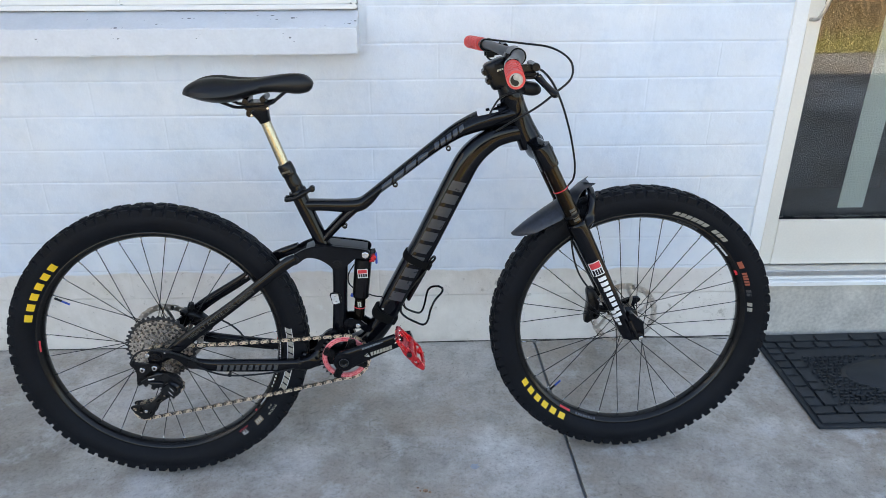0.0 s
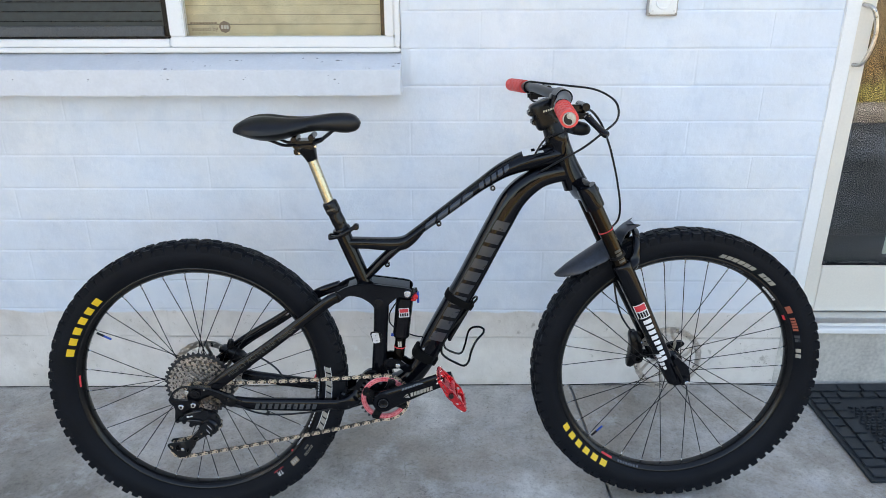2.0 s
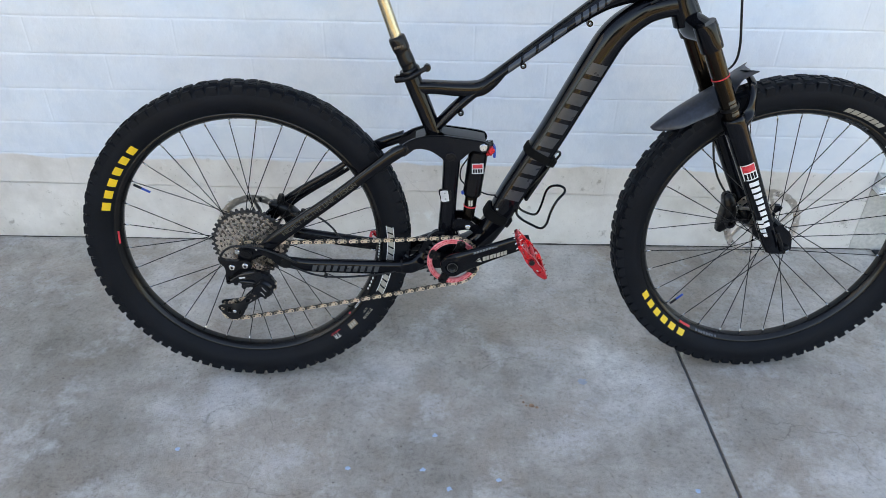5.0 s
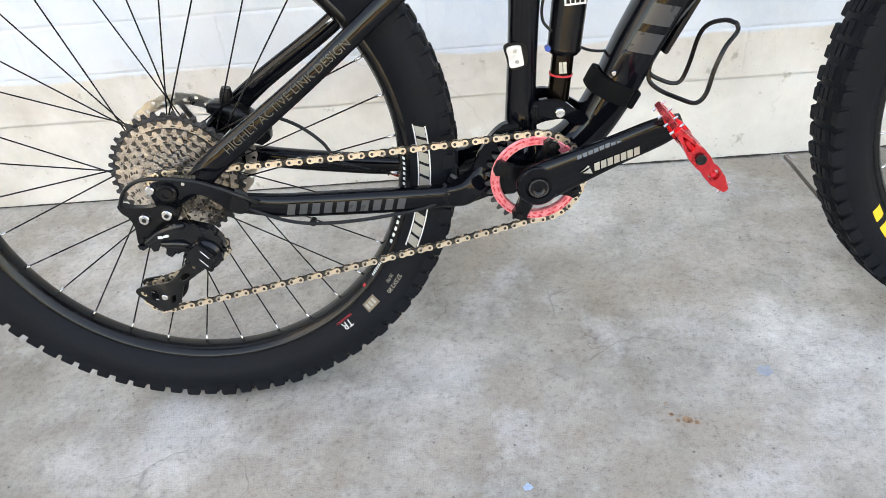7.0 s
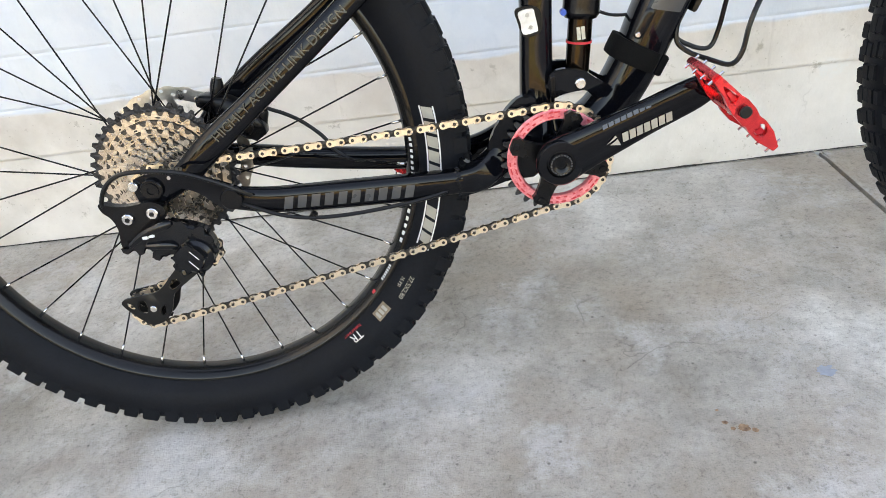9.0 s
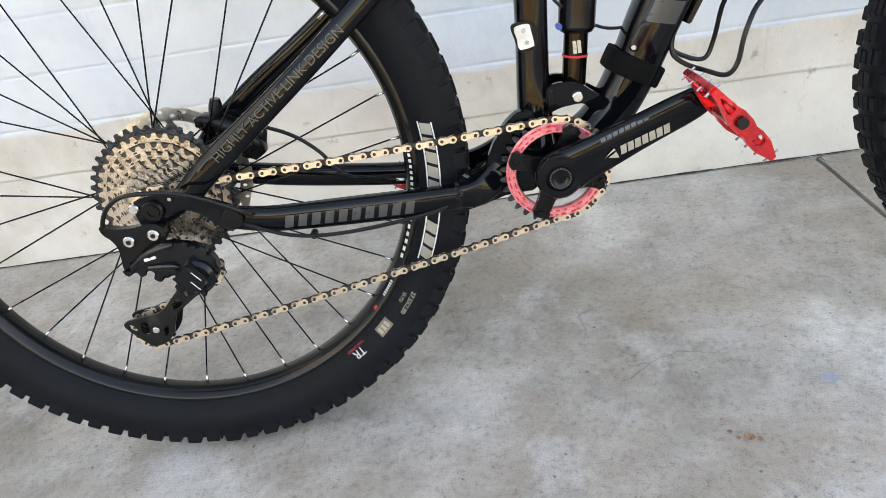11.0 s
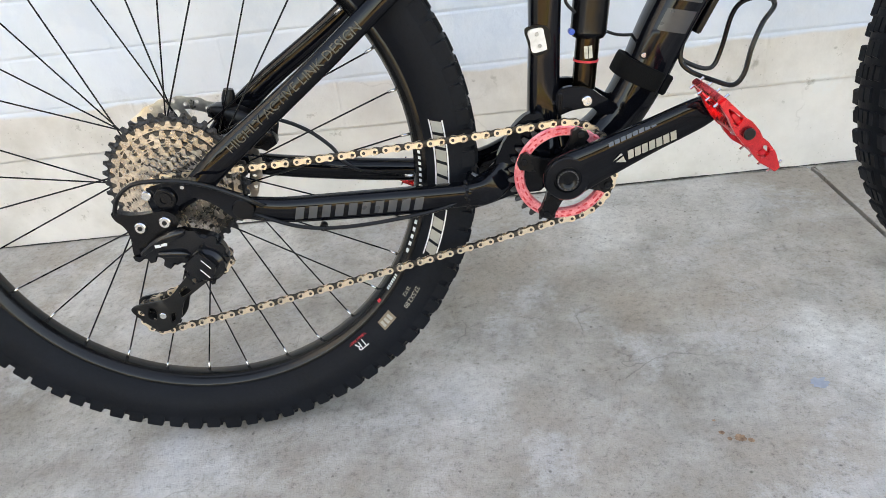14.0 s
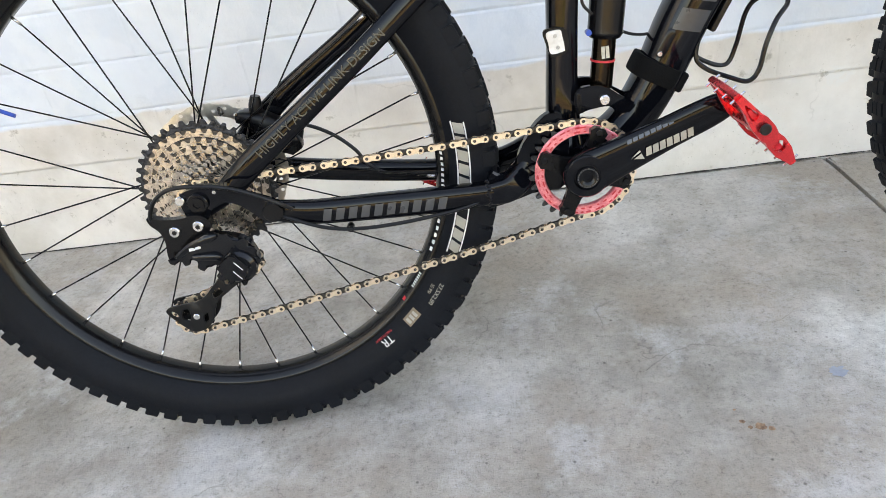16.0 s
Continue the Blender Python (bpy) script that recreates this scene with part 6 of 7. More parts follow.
lathe(bm, [(r - 0.0032, -0.0515), (r - 0.0050, -0.0528), (r - 0.0095, -0.0522), (r - 0.0140, -0.0530), (r - 0.0153, -0.0515), (r - 0.0155, -0.0475), (r - 0.0032, -0.0504)], 72, closed=True)
part("ring_web", bm, M_PINK, ringo, "scuffed red ring")
bm = bmesh.new()
rngc = random.Random(4)
for row, count in ((0.0066, 38), (0.0118, 34)):
    for k in range(count):
        if rngc.random() < 0.22:
            continue
        m = Matrix.Rotation(-2 * math.pi * (k + rngc.uniform(-0.2, 0.2)) / count, 4, "Y") @ Matrix.Translation((r - row, -0.0533, 0))
        w = rngc.uniform(0.0014, 0.0042)
        box(bm, -0.0008, 0.0008, -0.0004, 0.0012, -w, w * 0.7, m=m)
part("ring_print", bm, M_REDDECAL, ringo)
ARMS = [math.atan2(0.0247, -0.0469), math.atan2(0.0505, 0.0225), math.atan2(-0.0440, -0.0235), math.atan2(-0.0176, 0.0459)]
bm = bmesh.new()
out = []
for a in sorted(a % (2 * math.pi) for a in ARMS):
    for f, rr in ((-0.50, 0.025), (-0.30, 0.033), (-0.19, 0.047), (-0.20, 0.0530), (-0.10, 0.0572), (0.10, 0.0572), (0.20, 0.0530), (0.19, 0.047), (0.30, 0.033), (0.50, 0.025)):
        out.append((rr * math.cos(a + f), rr * math.sin(a + f)))
plate(bm, out, -0.0615, -0.0532, [circle(0, 0, 0.0125, 20)])
part("spider", bm, M_SATIN, ringo, "black four-arm spider")
for a in ARMS:
    bm = bmesh.new()
    disc(bm, (0.0515 * math.cos(a), 0, 0.0515 * math.sin(a)), 0.0042, -0.0640, -0.0612, 14, chamfer=0.0007)
    part("ring_bolt", bm, M_ANOD, ringo)
bm = bmesh.new()
disc(bm, (0, 0, 0), 0.026, -0.072, -0.0612, 30, chamfer=0.003)
part("spider_cap", bm, M_SATIN, ringo)


def pedal(name, centre, tilt, out):
    """A machined red flat pedal with pins, an open body and a dark axle cap; out: the way from the crank."""
    m = Matrix.Translation(centre) @ Matrix.Rotation(tilt, 4, "Y")
    bm = bmesh.new()
    L, W, H = 0.0465, 0.036, 0.0062
    # side plates, deeper in the middle, with a round window
    for q in (-1, 1):
        edge = [(-L, -0.0040), (-L * 0.62, -0.0055), (-L * 0.50, -0.0072), (-L * 0.2, -0.0098), (L * 0.10, -0.0094), (L * 0.22, -0.0078), (L * 0.36, -0.0092), (L * 0.66, -0.0088), (L, -0.0036), (L, 0.0036), (L * 0.70, 0.0086), (L * 0.40, 0.0094), (L * 0.22, 0.0078), (L * 0.05, 0.0096), (-L * 0.22, 0.0094), (-L * 0.38, 0.0072), (-L * 0.6, 0.0062), (-L, 0.0040)]
        y0, y1 = sorted((q * (W - 0.004), q * (W + 0.003)))
        plate(bm, edge, y0, y1, [circle(L * 0.50, 0.0004, 0.0064, 18), round_outline([(-L * 0.80, 0.0), (-L * 0.60, 0.0030), (-L * 0.40, 0.0042), (-L * 0.38, -0.0042), (-L * 0.60, -0.0030)], 20)])
    for x in (-L, L):
        tube(bm, [(x, -W, 0), (x * 1.05, 0, 0), (x, W, 0)], 0.0042, H * 0.62, 12, 4, 9, side=(0, 0, 1))
    box(bm, -L * 0.62, L * 0.30, -W, W * 0.9, -0.0028, 0.0028, 0.001)
    for x in (-0.020, 0.020):
        box(bm, x - 0.0022, x + 0.0022, -W, W, -H * 0.55, H * 0.55, 0.001)
    tube(bm, [(0, -W - 0.002, 0), (0, W + 0.002, 0)], 0.0088, 0.0088, 18, 2, 2, side=(0, 0, 1))
    for a in ((-L, -W), (L, W), (-L, W), (L, -W)):
        d = Vector((-a[0], -a[1], 0)).normalized() * 0.025
        tube(bm, [(a[0], a[1], 0), (a[0] + d.x, a[1] + d.y, 0)], 0.0038, H * 0.7, 8, 3, 2, side=(0, 0, 1))
    bmesh.ops.transform(bm, matrix=m, verts=bm.verts)
    pd = part(name, bm, M_RED, bike, "red anodised flat pedal with steel pins")
    for x in (-L, L):
        for q in (-0.95, -0.35, 0.3, 0.95):
            for z in (-1, 1):
                bm = bmesh.new()
                wire(bm, [(x, q * W, z * H * 0.5), (x, q * W, z * (H + 0.0026))], 0.0014, 6, 2)
                bmesh.ops.transform(bm, matrix=m, verts=bm.verts)
                part("pin", bm, M_STEEL, pd)
    bm = bmesh.new()
    y0, y1 = sorted((out * (W + 0.0035), out * (W + 0.0085)))
    disc(bm, (-0.004, 0, 0), 0.0060, y0, y1 - 0.002, 16, chamfer=0.001)
    bmesh.ops.transform(bm, matrix=m, verts=bm.verts)
    part("axle_cap", bm, M_HOSE, pd)
    bm = bmesh.new()
    y0, y1 = sorted((-out * W, -out * (W + 0.016)))
    disc(bm, (0, 0, 0), 0.0075, y0, y1, 16)
    bmesh.ops.transform(bm, matrix=m, verts=bm.verts)
    part("axle", bm, M_STEEL, pd)


PX, PZ = on_crank(0.170)
pedal("pedal", (PX + 0.006, -0.134, PZ - 0.004), radians(54), -1)
QX, QZ = BB.x + LD.x * 0.170, BB.z + LD.z * 0.170
pedal("pedal", (QX, 0.140, QZ), radians(25), 1)

# ---- chain: outer gold and inner dark links on 12.7 mm pins ----
def chain_path():
    """The closed run of the chain as dense points (x, y, z)."""
    pts = []
    yr, yc = -0.049, -0.0605
    cog_r = 0.0127 / 2 / math.sin(math.pi / 11)
    ring_r = r
    cc, bbc = Vector((0.0065, 0, 0.3765)), RINGC

    def arc(c, rad, a0, a1, y, n=30):
        for i in range(n + 1):
            a = a0 + (a1 - a0) * i / n
            pts.append(Vector((c.x + rad * math.cos(a), y, c.z + rad * math.sin(a))))

    def hang(p0, p1, sag, n=24):
        for i in range(1, n):
            f = i / n
            pts.append(p0.lerp(p1, f) - Vector((0, 0, 4 * sag * f * (1 - f))))

    arc(bbc, ring_r, radians(-96), radians(92), yr, 60)
    hang(pts[-1].copy(), Vector((cc.x, yc, cc.z + cog_r)), 0.0040)
    arc(cc, cog_r, radians(90), radians(290), yc, 40)
    gp, jp2 = Vector((GP[0] + 0.005, 0, GP[1] + 0.004)), Vector((JP[0] + 0.005, 0, JP[1] + 0.004))
    arc(gp, 0.0225, radians(140), radians(-40), -0.074, 14)
    arc(jp2, 0.0235, radians(128), radians(280), -0.075, 16)
    hang(pts[-1].copy(), pts[0].copy(), 0.0035)
    return pts + [pts[0]]


def resample(pts, pitch):
    ln = [0.0]
    for a, b in zip(pts, pts[1:]):
        ln.append(ln[-1] + (b - a).length)
    n = int(round(ln[-1] / pitch / 2)) * 2
    res = []
    xs = np.array([[p.x, p.y, p.z] for p in pts])
    for k in range(n):
        s = k * ln[-1] / n
        res.append(Vector([float(np.interp(s, ln, xs[:, i])) for i in range(3)]))
    return res


pins = resample(chain_path(), 0.0127)


def link_plates(y0, thick, rr, waist, hole):
    bm = bmesh.new()
    half = 0.00635
    out = []
    for k in range(9):
        a = -math.pi * 0.62 + k / 8 * math.pi * 1.24
        out.append((half + rr * math.cos(a), rr * math.sin(a)))
    out.append((0, waist))
    for k in range(9):
        a = math.pi - math.pi * 0.62 + k / 8 * math.pi * 1.24
        out.append((-half + rr * math.cos(a), rr * math.sin(a)))
    out.append((0, -waist))
    for s in (-1, 1):
        plate(bm, out, s * y0, s * (y0 + thick))
    if hole:
        for x in (-half, half):
            disc(bm, (x, 0, 0), 0.0019, -(y0 + thick + 0.0003), y0 + thick + 0.0003, 10, mi=1)
    me = bpy.data.meshes.new("link")
    bmesh.ops.recalc_face_normals(bm, faces=bm.faces)
    bm.to_mesh(me)
    bm.free()
    return me


outer_me = link_plates(0.0021, 0.0009, 0.0043, 0.0029, True)
outer_me.materials.append(M_CHAIN), outer_me.materials.append(M_CHAINDARK)
inner_me = link_plates(0.0011, 0.0009, 0.0042, 0.0029, False)
inner_me.materials.append(M_CHAINDARK)
bm = bmesh.new()
for p in pins:
    disc(bm, tuple(p), 0.0037, -0.0011, 0.0011, 10)
chain = part("chain", bm, M_CHAINDARK, bike, "gold chain with dark inner links")
for k, p in enumerate(pins):
    q = pins[(k + 1) % len(pins)]
    d = q - p
    ob = new("chain_link", outer_me if k % 2 == 0 else inner_me)
    ob.parent = chain
    ob.matrix_local = Matrix.Translation((p + q) / 2) @ Matrix.Rotation(math.atan2(d.y, math.hypot(d.x, d.z)), 4, "Z") @ Matrix.Rotation(-math.atan2(d.z, d.x), 4, "Y")

# ---- fork ----
F0 = Vector((0.957, 0, 0.832))
F1 = Vector((1.178, 0, 0.352))
FD = (F1 - F0).normalized()


def leg(d, s):
    q = F0 + FD * d
    return (q.x, s * 0.0655, q.z)


bm = bmesh.new()
tube(bm, [(0.964, -0.066, 0.826), (0.955, -0.048, 0.831), (0.945, 0, 0.833), (0.955, 0.048, 0.831), (0.964, 0.066, 0.826)], [0.0215, 0.020, 0.021, 0.020, 0.0215], [0.021, 0.023, 0.0285, 0.023, 0.021], 22, 2.8, 22, side=(0.35, 0, -0.93))
for s in (-1, 1):
    tube(bm, [leg(-0.016, s), leg(-0.012, s), leg(0.034, s), leg(0.038, s)], [0.0195, 0.0225, 0.0225, 0.0205], None, 24, 2, 10)
fork = part("fork_crown", bm, M_GLOSS, bike, "black suspension fork crown")
for s in (-1, 1):
    bm = bmesh.new()
    tube(bm, [leg(0.03, s), leg(0.12, s), leg(0.21, s)], 0.0172, None, 28)
    part("stanchion", bm, M_STAN, fork, "glossy bronze-black stanchion")
bm = bmesh.new()
tube(bm, [leg(0.098, -1), leg(0.1005, -1)], 0.0182, None, 28)
part("travel_ring", bm, M_REDDECAL, fork, "red rubber travel ring")
bm = bmesh.new()
for k in range(4):
    tube(bm, [leg(0.150 + 0.009 * k, -1), leg(0.1565 + 0.009 * k, -1)], 0.01735, None, 28)
bmesh.ops.delete(bm, geom=[v for v in bm.verts if v.co.y > -0.0775 or (v.co.x - (F0 + FD * ((v.co - F0).dot(FD))).x) < -0.0065], context="VERTS")
part("sag_mark", bm, M_PALEPRINT, fork)
bm = bmesh.new()
for s in (-1, 1):
    tube(bm, [leg(0.190, s), leg(0.196, s), leg(0.215, s), leg(0.26, s), leg(0.36, s), leg(0.47, s), leg(0.51, s), leg(0.535, s)], [0.0215, 0.0235, 0.0235, 0.0225, 0.0205, 0.019, 0.0185, 0.015], [0.0215, 0.0235, 0.0235, 0.0225, 0.0205, 0.018, 0.016, 0.012], 26, 2.2, 44)
    box(bm, FC[0] - 0.028, FC[0] + 0.016, s * 0.0655 - 0.009, s * 0.0655 + 0.009, FC[2] - 0.019, FC[2] + 0.02, 0.007, 2)
plate(bm, round_outline([(1.158, 0.392), (1.152, 0.374), (1.168, 0.347), (1.203, 0.340), (1.216, 0.350), (1.210, 0.386), (1.194, 0.404), (1.180, 0.414)], 40), -0.078, -0.056)
plate(bm, round_outline([(1.180, 0.376), (1.2055, 0.391), (1.2300, 0.396), (1.2434, 0.394), (1.2440, 0.386), (1.2300, 0.374), (1.2376, 0.353), (1.215, 0.340), (1.180, 0.345)], 44), 0.050, 0.062)
# arch in front of the legs
tube(bm, [leg(0.215, -1), (1.071, -0.058, 0.665), (1.080, -0.040, 0.706), (1.083, 0.0, 0.723), (1.080, 0.040, 0.706), (1.071, 0.058, 0.665), leg(0.215, 1)], [0.019, 0.014, 0.010, 0.009, 0.010, 0.014, 0.019], [0.013, 0.009, 0.007, 0.006, 0.007, 0.009, 0.013], 16, 2.8, 36, side=(0.4, 0, 0.9))
lowers = part("fork_lower", bm, M_GLOSS, bike, "glossy black fork lowers with white lettering")


def leg_sticker(bm, d0, d1, t0, t1, lift=0.0005):
    """A patch on the right leg between distances d along it and t across it."""
    nrm = Vector((-FD.z, 0, FD.x))
    n = 5
    rows = []
    for i in range(n + 1):
        row = []
        for j in range(4):
            d, t = d0 + (d1 - d0) * j / 3, t0 + (t1 - t0) * i / n
            rad = float(np.interp(d, [0.2, 0.26, 0.36, 0.47, 0.51], [0.0235, 0.0225, 0.0203, 0.0187, 0.0175]))
            radw = float(np.interp(d, [0.2, 0.26, 0.36, 0.47, 0.51], [0.0235, 0.0225, 0.0203, 0.0178, 0.016]))
            f = max(-0.97, min(0.97, t / rad))
            y = -0.0655 - radw * (1 - abs(f) ** 2.2) ** (1 / 2.2) - lift
            q = F0 + FD * d + nrm * t
            row.append(bm.verts.new((q.x, y, q.z)))
        rows.append(row)
    for a, b in zip(rows, rows[1:]):
        for j in range(3):
            bm.faces.new((a[j], a[j + 1], b[j + 1], b[j]))
    return bm


part("fork_badge", leg_sticker(bmesh.new(), 0.296, 0.335, -0.0175, 0.0105), M_WHITE, lowers, "white and red badge")
part("badge_red", leg_sticker(bmesh.new(), 0.298, 0.314, -0.0160, 0.0090, 0.0009), M_REDDECAL, lowers)
bm = bmesh.new()
for k in range(4):
    leg_sticker(bm, 0.317, 0.332, -0.0155 + k * 0.0062, -0.0110 + k * 0.0062, 0.0009)
part("badge_blocks", bm, M_SATIN, lowers)
bm = bmesh.new()
for k in range(8):
    d = 0.341 + k * 0.0156
    leg_sticker(bm, d, d + 0.0105, -0.0110 + 0.0008 * k, 0.0085 - 0.0004 * k)
part("leg_lettering", bm, M_WHITE, lowers, "white block lettering down the leg")
bm = bmesh.new()
for k in range(4):
    d = 0.440 + k * 0.0125
    leg_sticker(bm, d, d + 0.0092, -0.0172, -0.0050)
part("leg_model_blocks", bm, M_WHITE, lowers)
bm = bmesh.new()
lathe(bm, [(0.0002, -0.086), (0.009, -0.086), (0.0105, -0.083), (0.0105, -0.073), (0.0002, -0.073)], 20, FC)
wire(bm, [(FC[0] - 0.004, -0.083, FC[2] - 0.002), (FC[0] - 0.014, -0.087, FC[2] + 0.018), (FC[0] - 0.028, -0.088, FC[2] + 0.045)], 0.0045, 8)
part("axle_lever", bm, M_ANOD, lowers)
bm = bmesh.new()
disc(bm, (FC[0] + 0.004, 0, FC[2] - 0.003), 0.0055, -0.0915, -0.086, 14, chamfer=0.001)
part("axle_nut", bm, M_STEEL, lowers)
bm = bmesh.new()
tube(bm, [(1.104, 0.046, 0.436), (1.107, 0.046, 0.426), (1.114, 0.046, 0.402), (1.113, 0.046, 0.372), (1.103, 0.046, 0.350), (1.098, 0.046, 0.338)], [0.008, 0.0120, 0.0150, 0.0165, 0.0110, 0.006], [0.009, 0.014, 0.018, 0.019, 0.014, 0.008], 20, 5.0, 24)
tube(bm, [(1.120, 0.055, 0.425), (1.136, 0.060, 0.412), (1.146, 0.062, 0.398)], [0.008, 0.010, 0.008], 0.007, 14, 3, 8)
tube(bm, [(1.118, 0.055, 0.372), (1.140, 0.060, 0.366), (1.158, 0.062, 0.360)], [0.009, 0.010, 0.009], 0.007, 14, 3, 8)
fcal = part("front_caliper", bm, M_SATIN, bike, "black disc brake caliper")
bm = bmesh.new()
lathe(bm, [(0.0060, 0.021), (0.0125, 0.021), (0.0140, 0.024), (0.0140, 0.030), (0.0060, 0.030)], 24, (1.116, 0, 0.367), closed=True)
part("piston_cap", bm, M_ANOD, fcal)
bm = bmesh.new()
disc(bm, (1.1245, 0, 0.411), 0.0038, 0.020, 0.034, 10, chamfer=0.0006)
part("mounting_bolt", bm, M_STEEL, fcal)
bm = bmesh.new()
wire(bm, [(1.103, 0.046, 0.434), (1.080, 0.050, 0.470), (1.066, 0.055, 0.510), (1.058, 0.06, 0.56), (1.052, 0.072, 0.64), (1.04, 0.06, 0.70), (1.039, -0.02, 0.753), (1.037, -0.04, 0.794), (1.026, -0.05, 0.851), (1.012, -0.07, 0.894), (0.989, -0.11, 0.946), (0.959, -0.16, 0.997), (0.93, -0.2, 1.029), (0.905, -0.23, 1.042)], 0.0025, 8, 90)
part("front_brake_hose", bm, M_HOSE, bike)

# ---- mudguard on the fork ----
bm = bmesh.new()
rows = []
for i in range(25):
    f = i / 24
    a = radians(139.5 - 33.5 * f)
    rad = 0.404 - 0.018 * math.sin(f * math.pi * 0.8) + 0.011 * f
    wid = float(np.interp(f, [0, 0.06, 0.2, 0.5, 0.7, 0.86, 1.0], [0.008, 0.024, 0.041, 0.050, 0.046, 0.030, 0.034]))
    notch = 0.026 * (f > 0.95)
    row = []
    for j in range(13):
        g = j / 12 * 2 - 1
        drop = 0.030 * g * g * min(1, wid / 0.05) * float(np.interp(f, [0, 0.68, 0.86, 1], [1, 1, 0.15, 0.1]))
        rr = rad - drop
        aa = a + (notch / rad) * (1 - abs(g)) * (1 if f > 0.99 else 0)
        row.append(bm.verts.new((FC[0] + rr * math.cos(aa), g * wid, FC[2] + rr * math.sin(aa))))
    rows.append(row)
for p, q in zip(rows, rows[1:]):
    for j in range(12):
        bm.faces.new((p[j], p[j + 1], q[j + 1], q[j]))
ext = bmesh.ops.extrude_face_region(bm, geom=list(bm.faces))
for v in [g for g in ext["geom"] if isinstance(g, bmesh.types.BMVert)]:
    d = Vector((v.co.x - FC[0], 0, v.co.z - FC[2])).normalized()
    v.co += d * 0.0018
guard = part("front_mudguard", bm, M_FENDER, bike, "dark slate plastic mudguard with a darker print", 50)
for s in (-1, 1):
    bm = bmesh.new()
    tube(bm, [leg(0.165, s), leg(0.172, s)], 0.0192, None, 20)
    part("mudguard_strap", bm, M_PLASTIC, guard)

# ---- cockpit ----
bm = bmesh.new()
tube(bm, [along(-0.002), along(-0.03), along(-0.062), along(-0.075)], [0.0255, 0.0215, 0.0205, 0.0165], None, 24, 2, 12)
part("headset_spacer", bm, M_SATIN, bike)
BARC = Vector((0.905, 0, 1.042))
bm = bmesh.new()
st = Vector(along(-0.052))
back = Vector((-0.0065, 0, -0.002))
tube(bm, [tuple(Vector(along(d)) + back) for d in (-0.022, -0.027, -0.050, -0.078, -0.084)], [0.022, 0.0265, 0.0275, 0.0265, 0.021], [0.018, 0.0215, 0.0225, 0.0215, 0.017], 28, 3.6, 16)
tube(bm, [(st.x - 0.006, 0, st.z - 0.002), (st.x + 0.018, 0, st.z + 0.010), (BARC.x - 0.004, 0, BARC.z)], [0.024, 0.022, 0.022], [0.021, 0.022, 0.027], 22, 3.6, 10)
tube(bm, [(BARC.x, -0.030, BARC.z), (BARC.x, 0.030, BARC.z)], 0.0195, None, 26, 2, 2)
stem = part("stem", bm, M_SATIN, bike, "short satin black stem")
for s in (-0.010, 0.012):
    q = Vector(along(-0.052)) + HA * s
    bm = bmesh.new()
    box(bm, q.x - 0.040, q.x - 0.024, -0.017, 0.017, q.z - 0.013, q.z + 0.001, 0.003, 2)
    part("clamp_lug", bm, M_SATIN, stem)
bm = slanted_row(bmesh.new(), (st.x - 0.012, st.z + 0.007), (st.x + 0.030, st.z + 0.019), 0.0042, 8, lambda f: -0.0238, 0.3)
part("stem_print", bm, M_DECALGREY, stem)
BAR = [(0.845, -0.385, 1.041), (0.854, -0.30, 1.044), (0.868, -0.18, 1.046), (0.889, -0.09, 1.043), (0.904, -0.035, 1.042), (0.905, 0.035, 1.042), (0.890, 0.09, 1.045), (0.870, 0.18, 1.050), (0.850, 0.30, 1.046), (0.838, 0.385, 1.044)]
bm = bmesh.new()
tube(bm, BAR, [0.0110, 0.0110, 0.0112, 0.0120, 0.0160, 0.0160, 0.0120, 0.0112, 0.0110, 0.0110], None, 22, 2, 60, side=(0, 0, 1))
part("handlebar", bm, material("satin_grey_bar", (0.028, 0.028, 0.030), 0.42, 0.0, vary=0.25, bump=0.0), bike, "wide grey-black riser handlebar")


def bar_at(v):
    xs = sorted(BAR, key=lambda p: p[1])
    ys = [p[1] for p in xs]
    return Vector((float(np.interp(v, ys, [p[0] for p in xs])), v, float(np.interp(v, ys, [p[2] for p in xs]))))


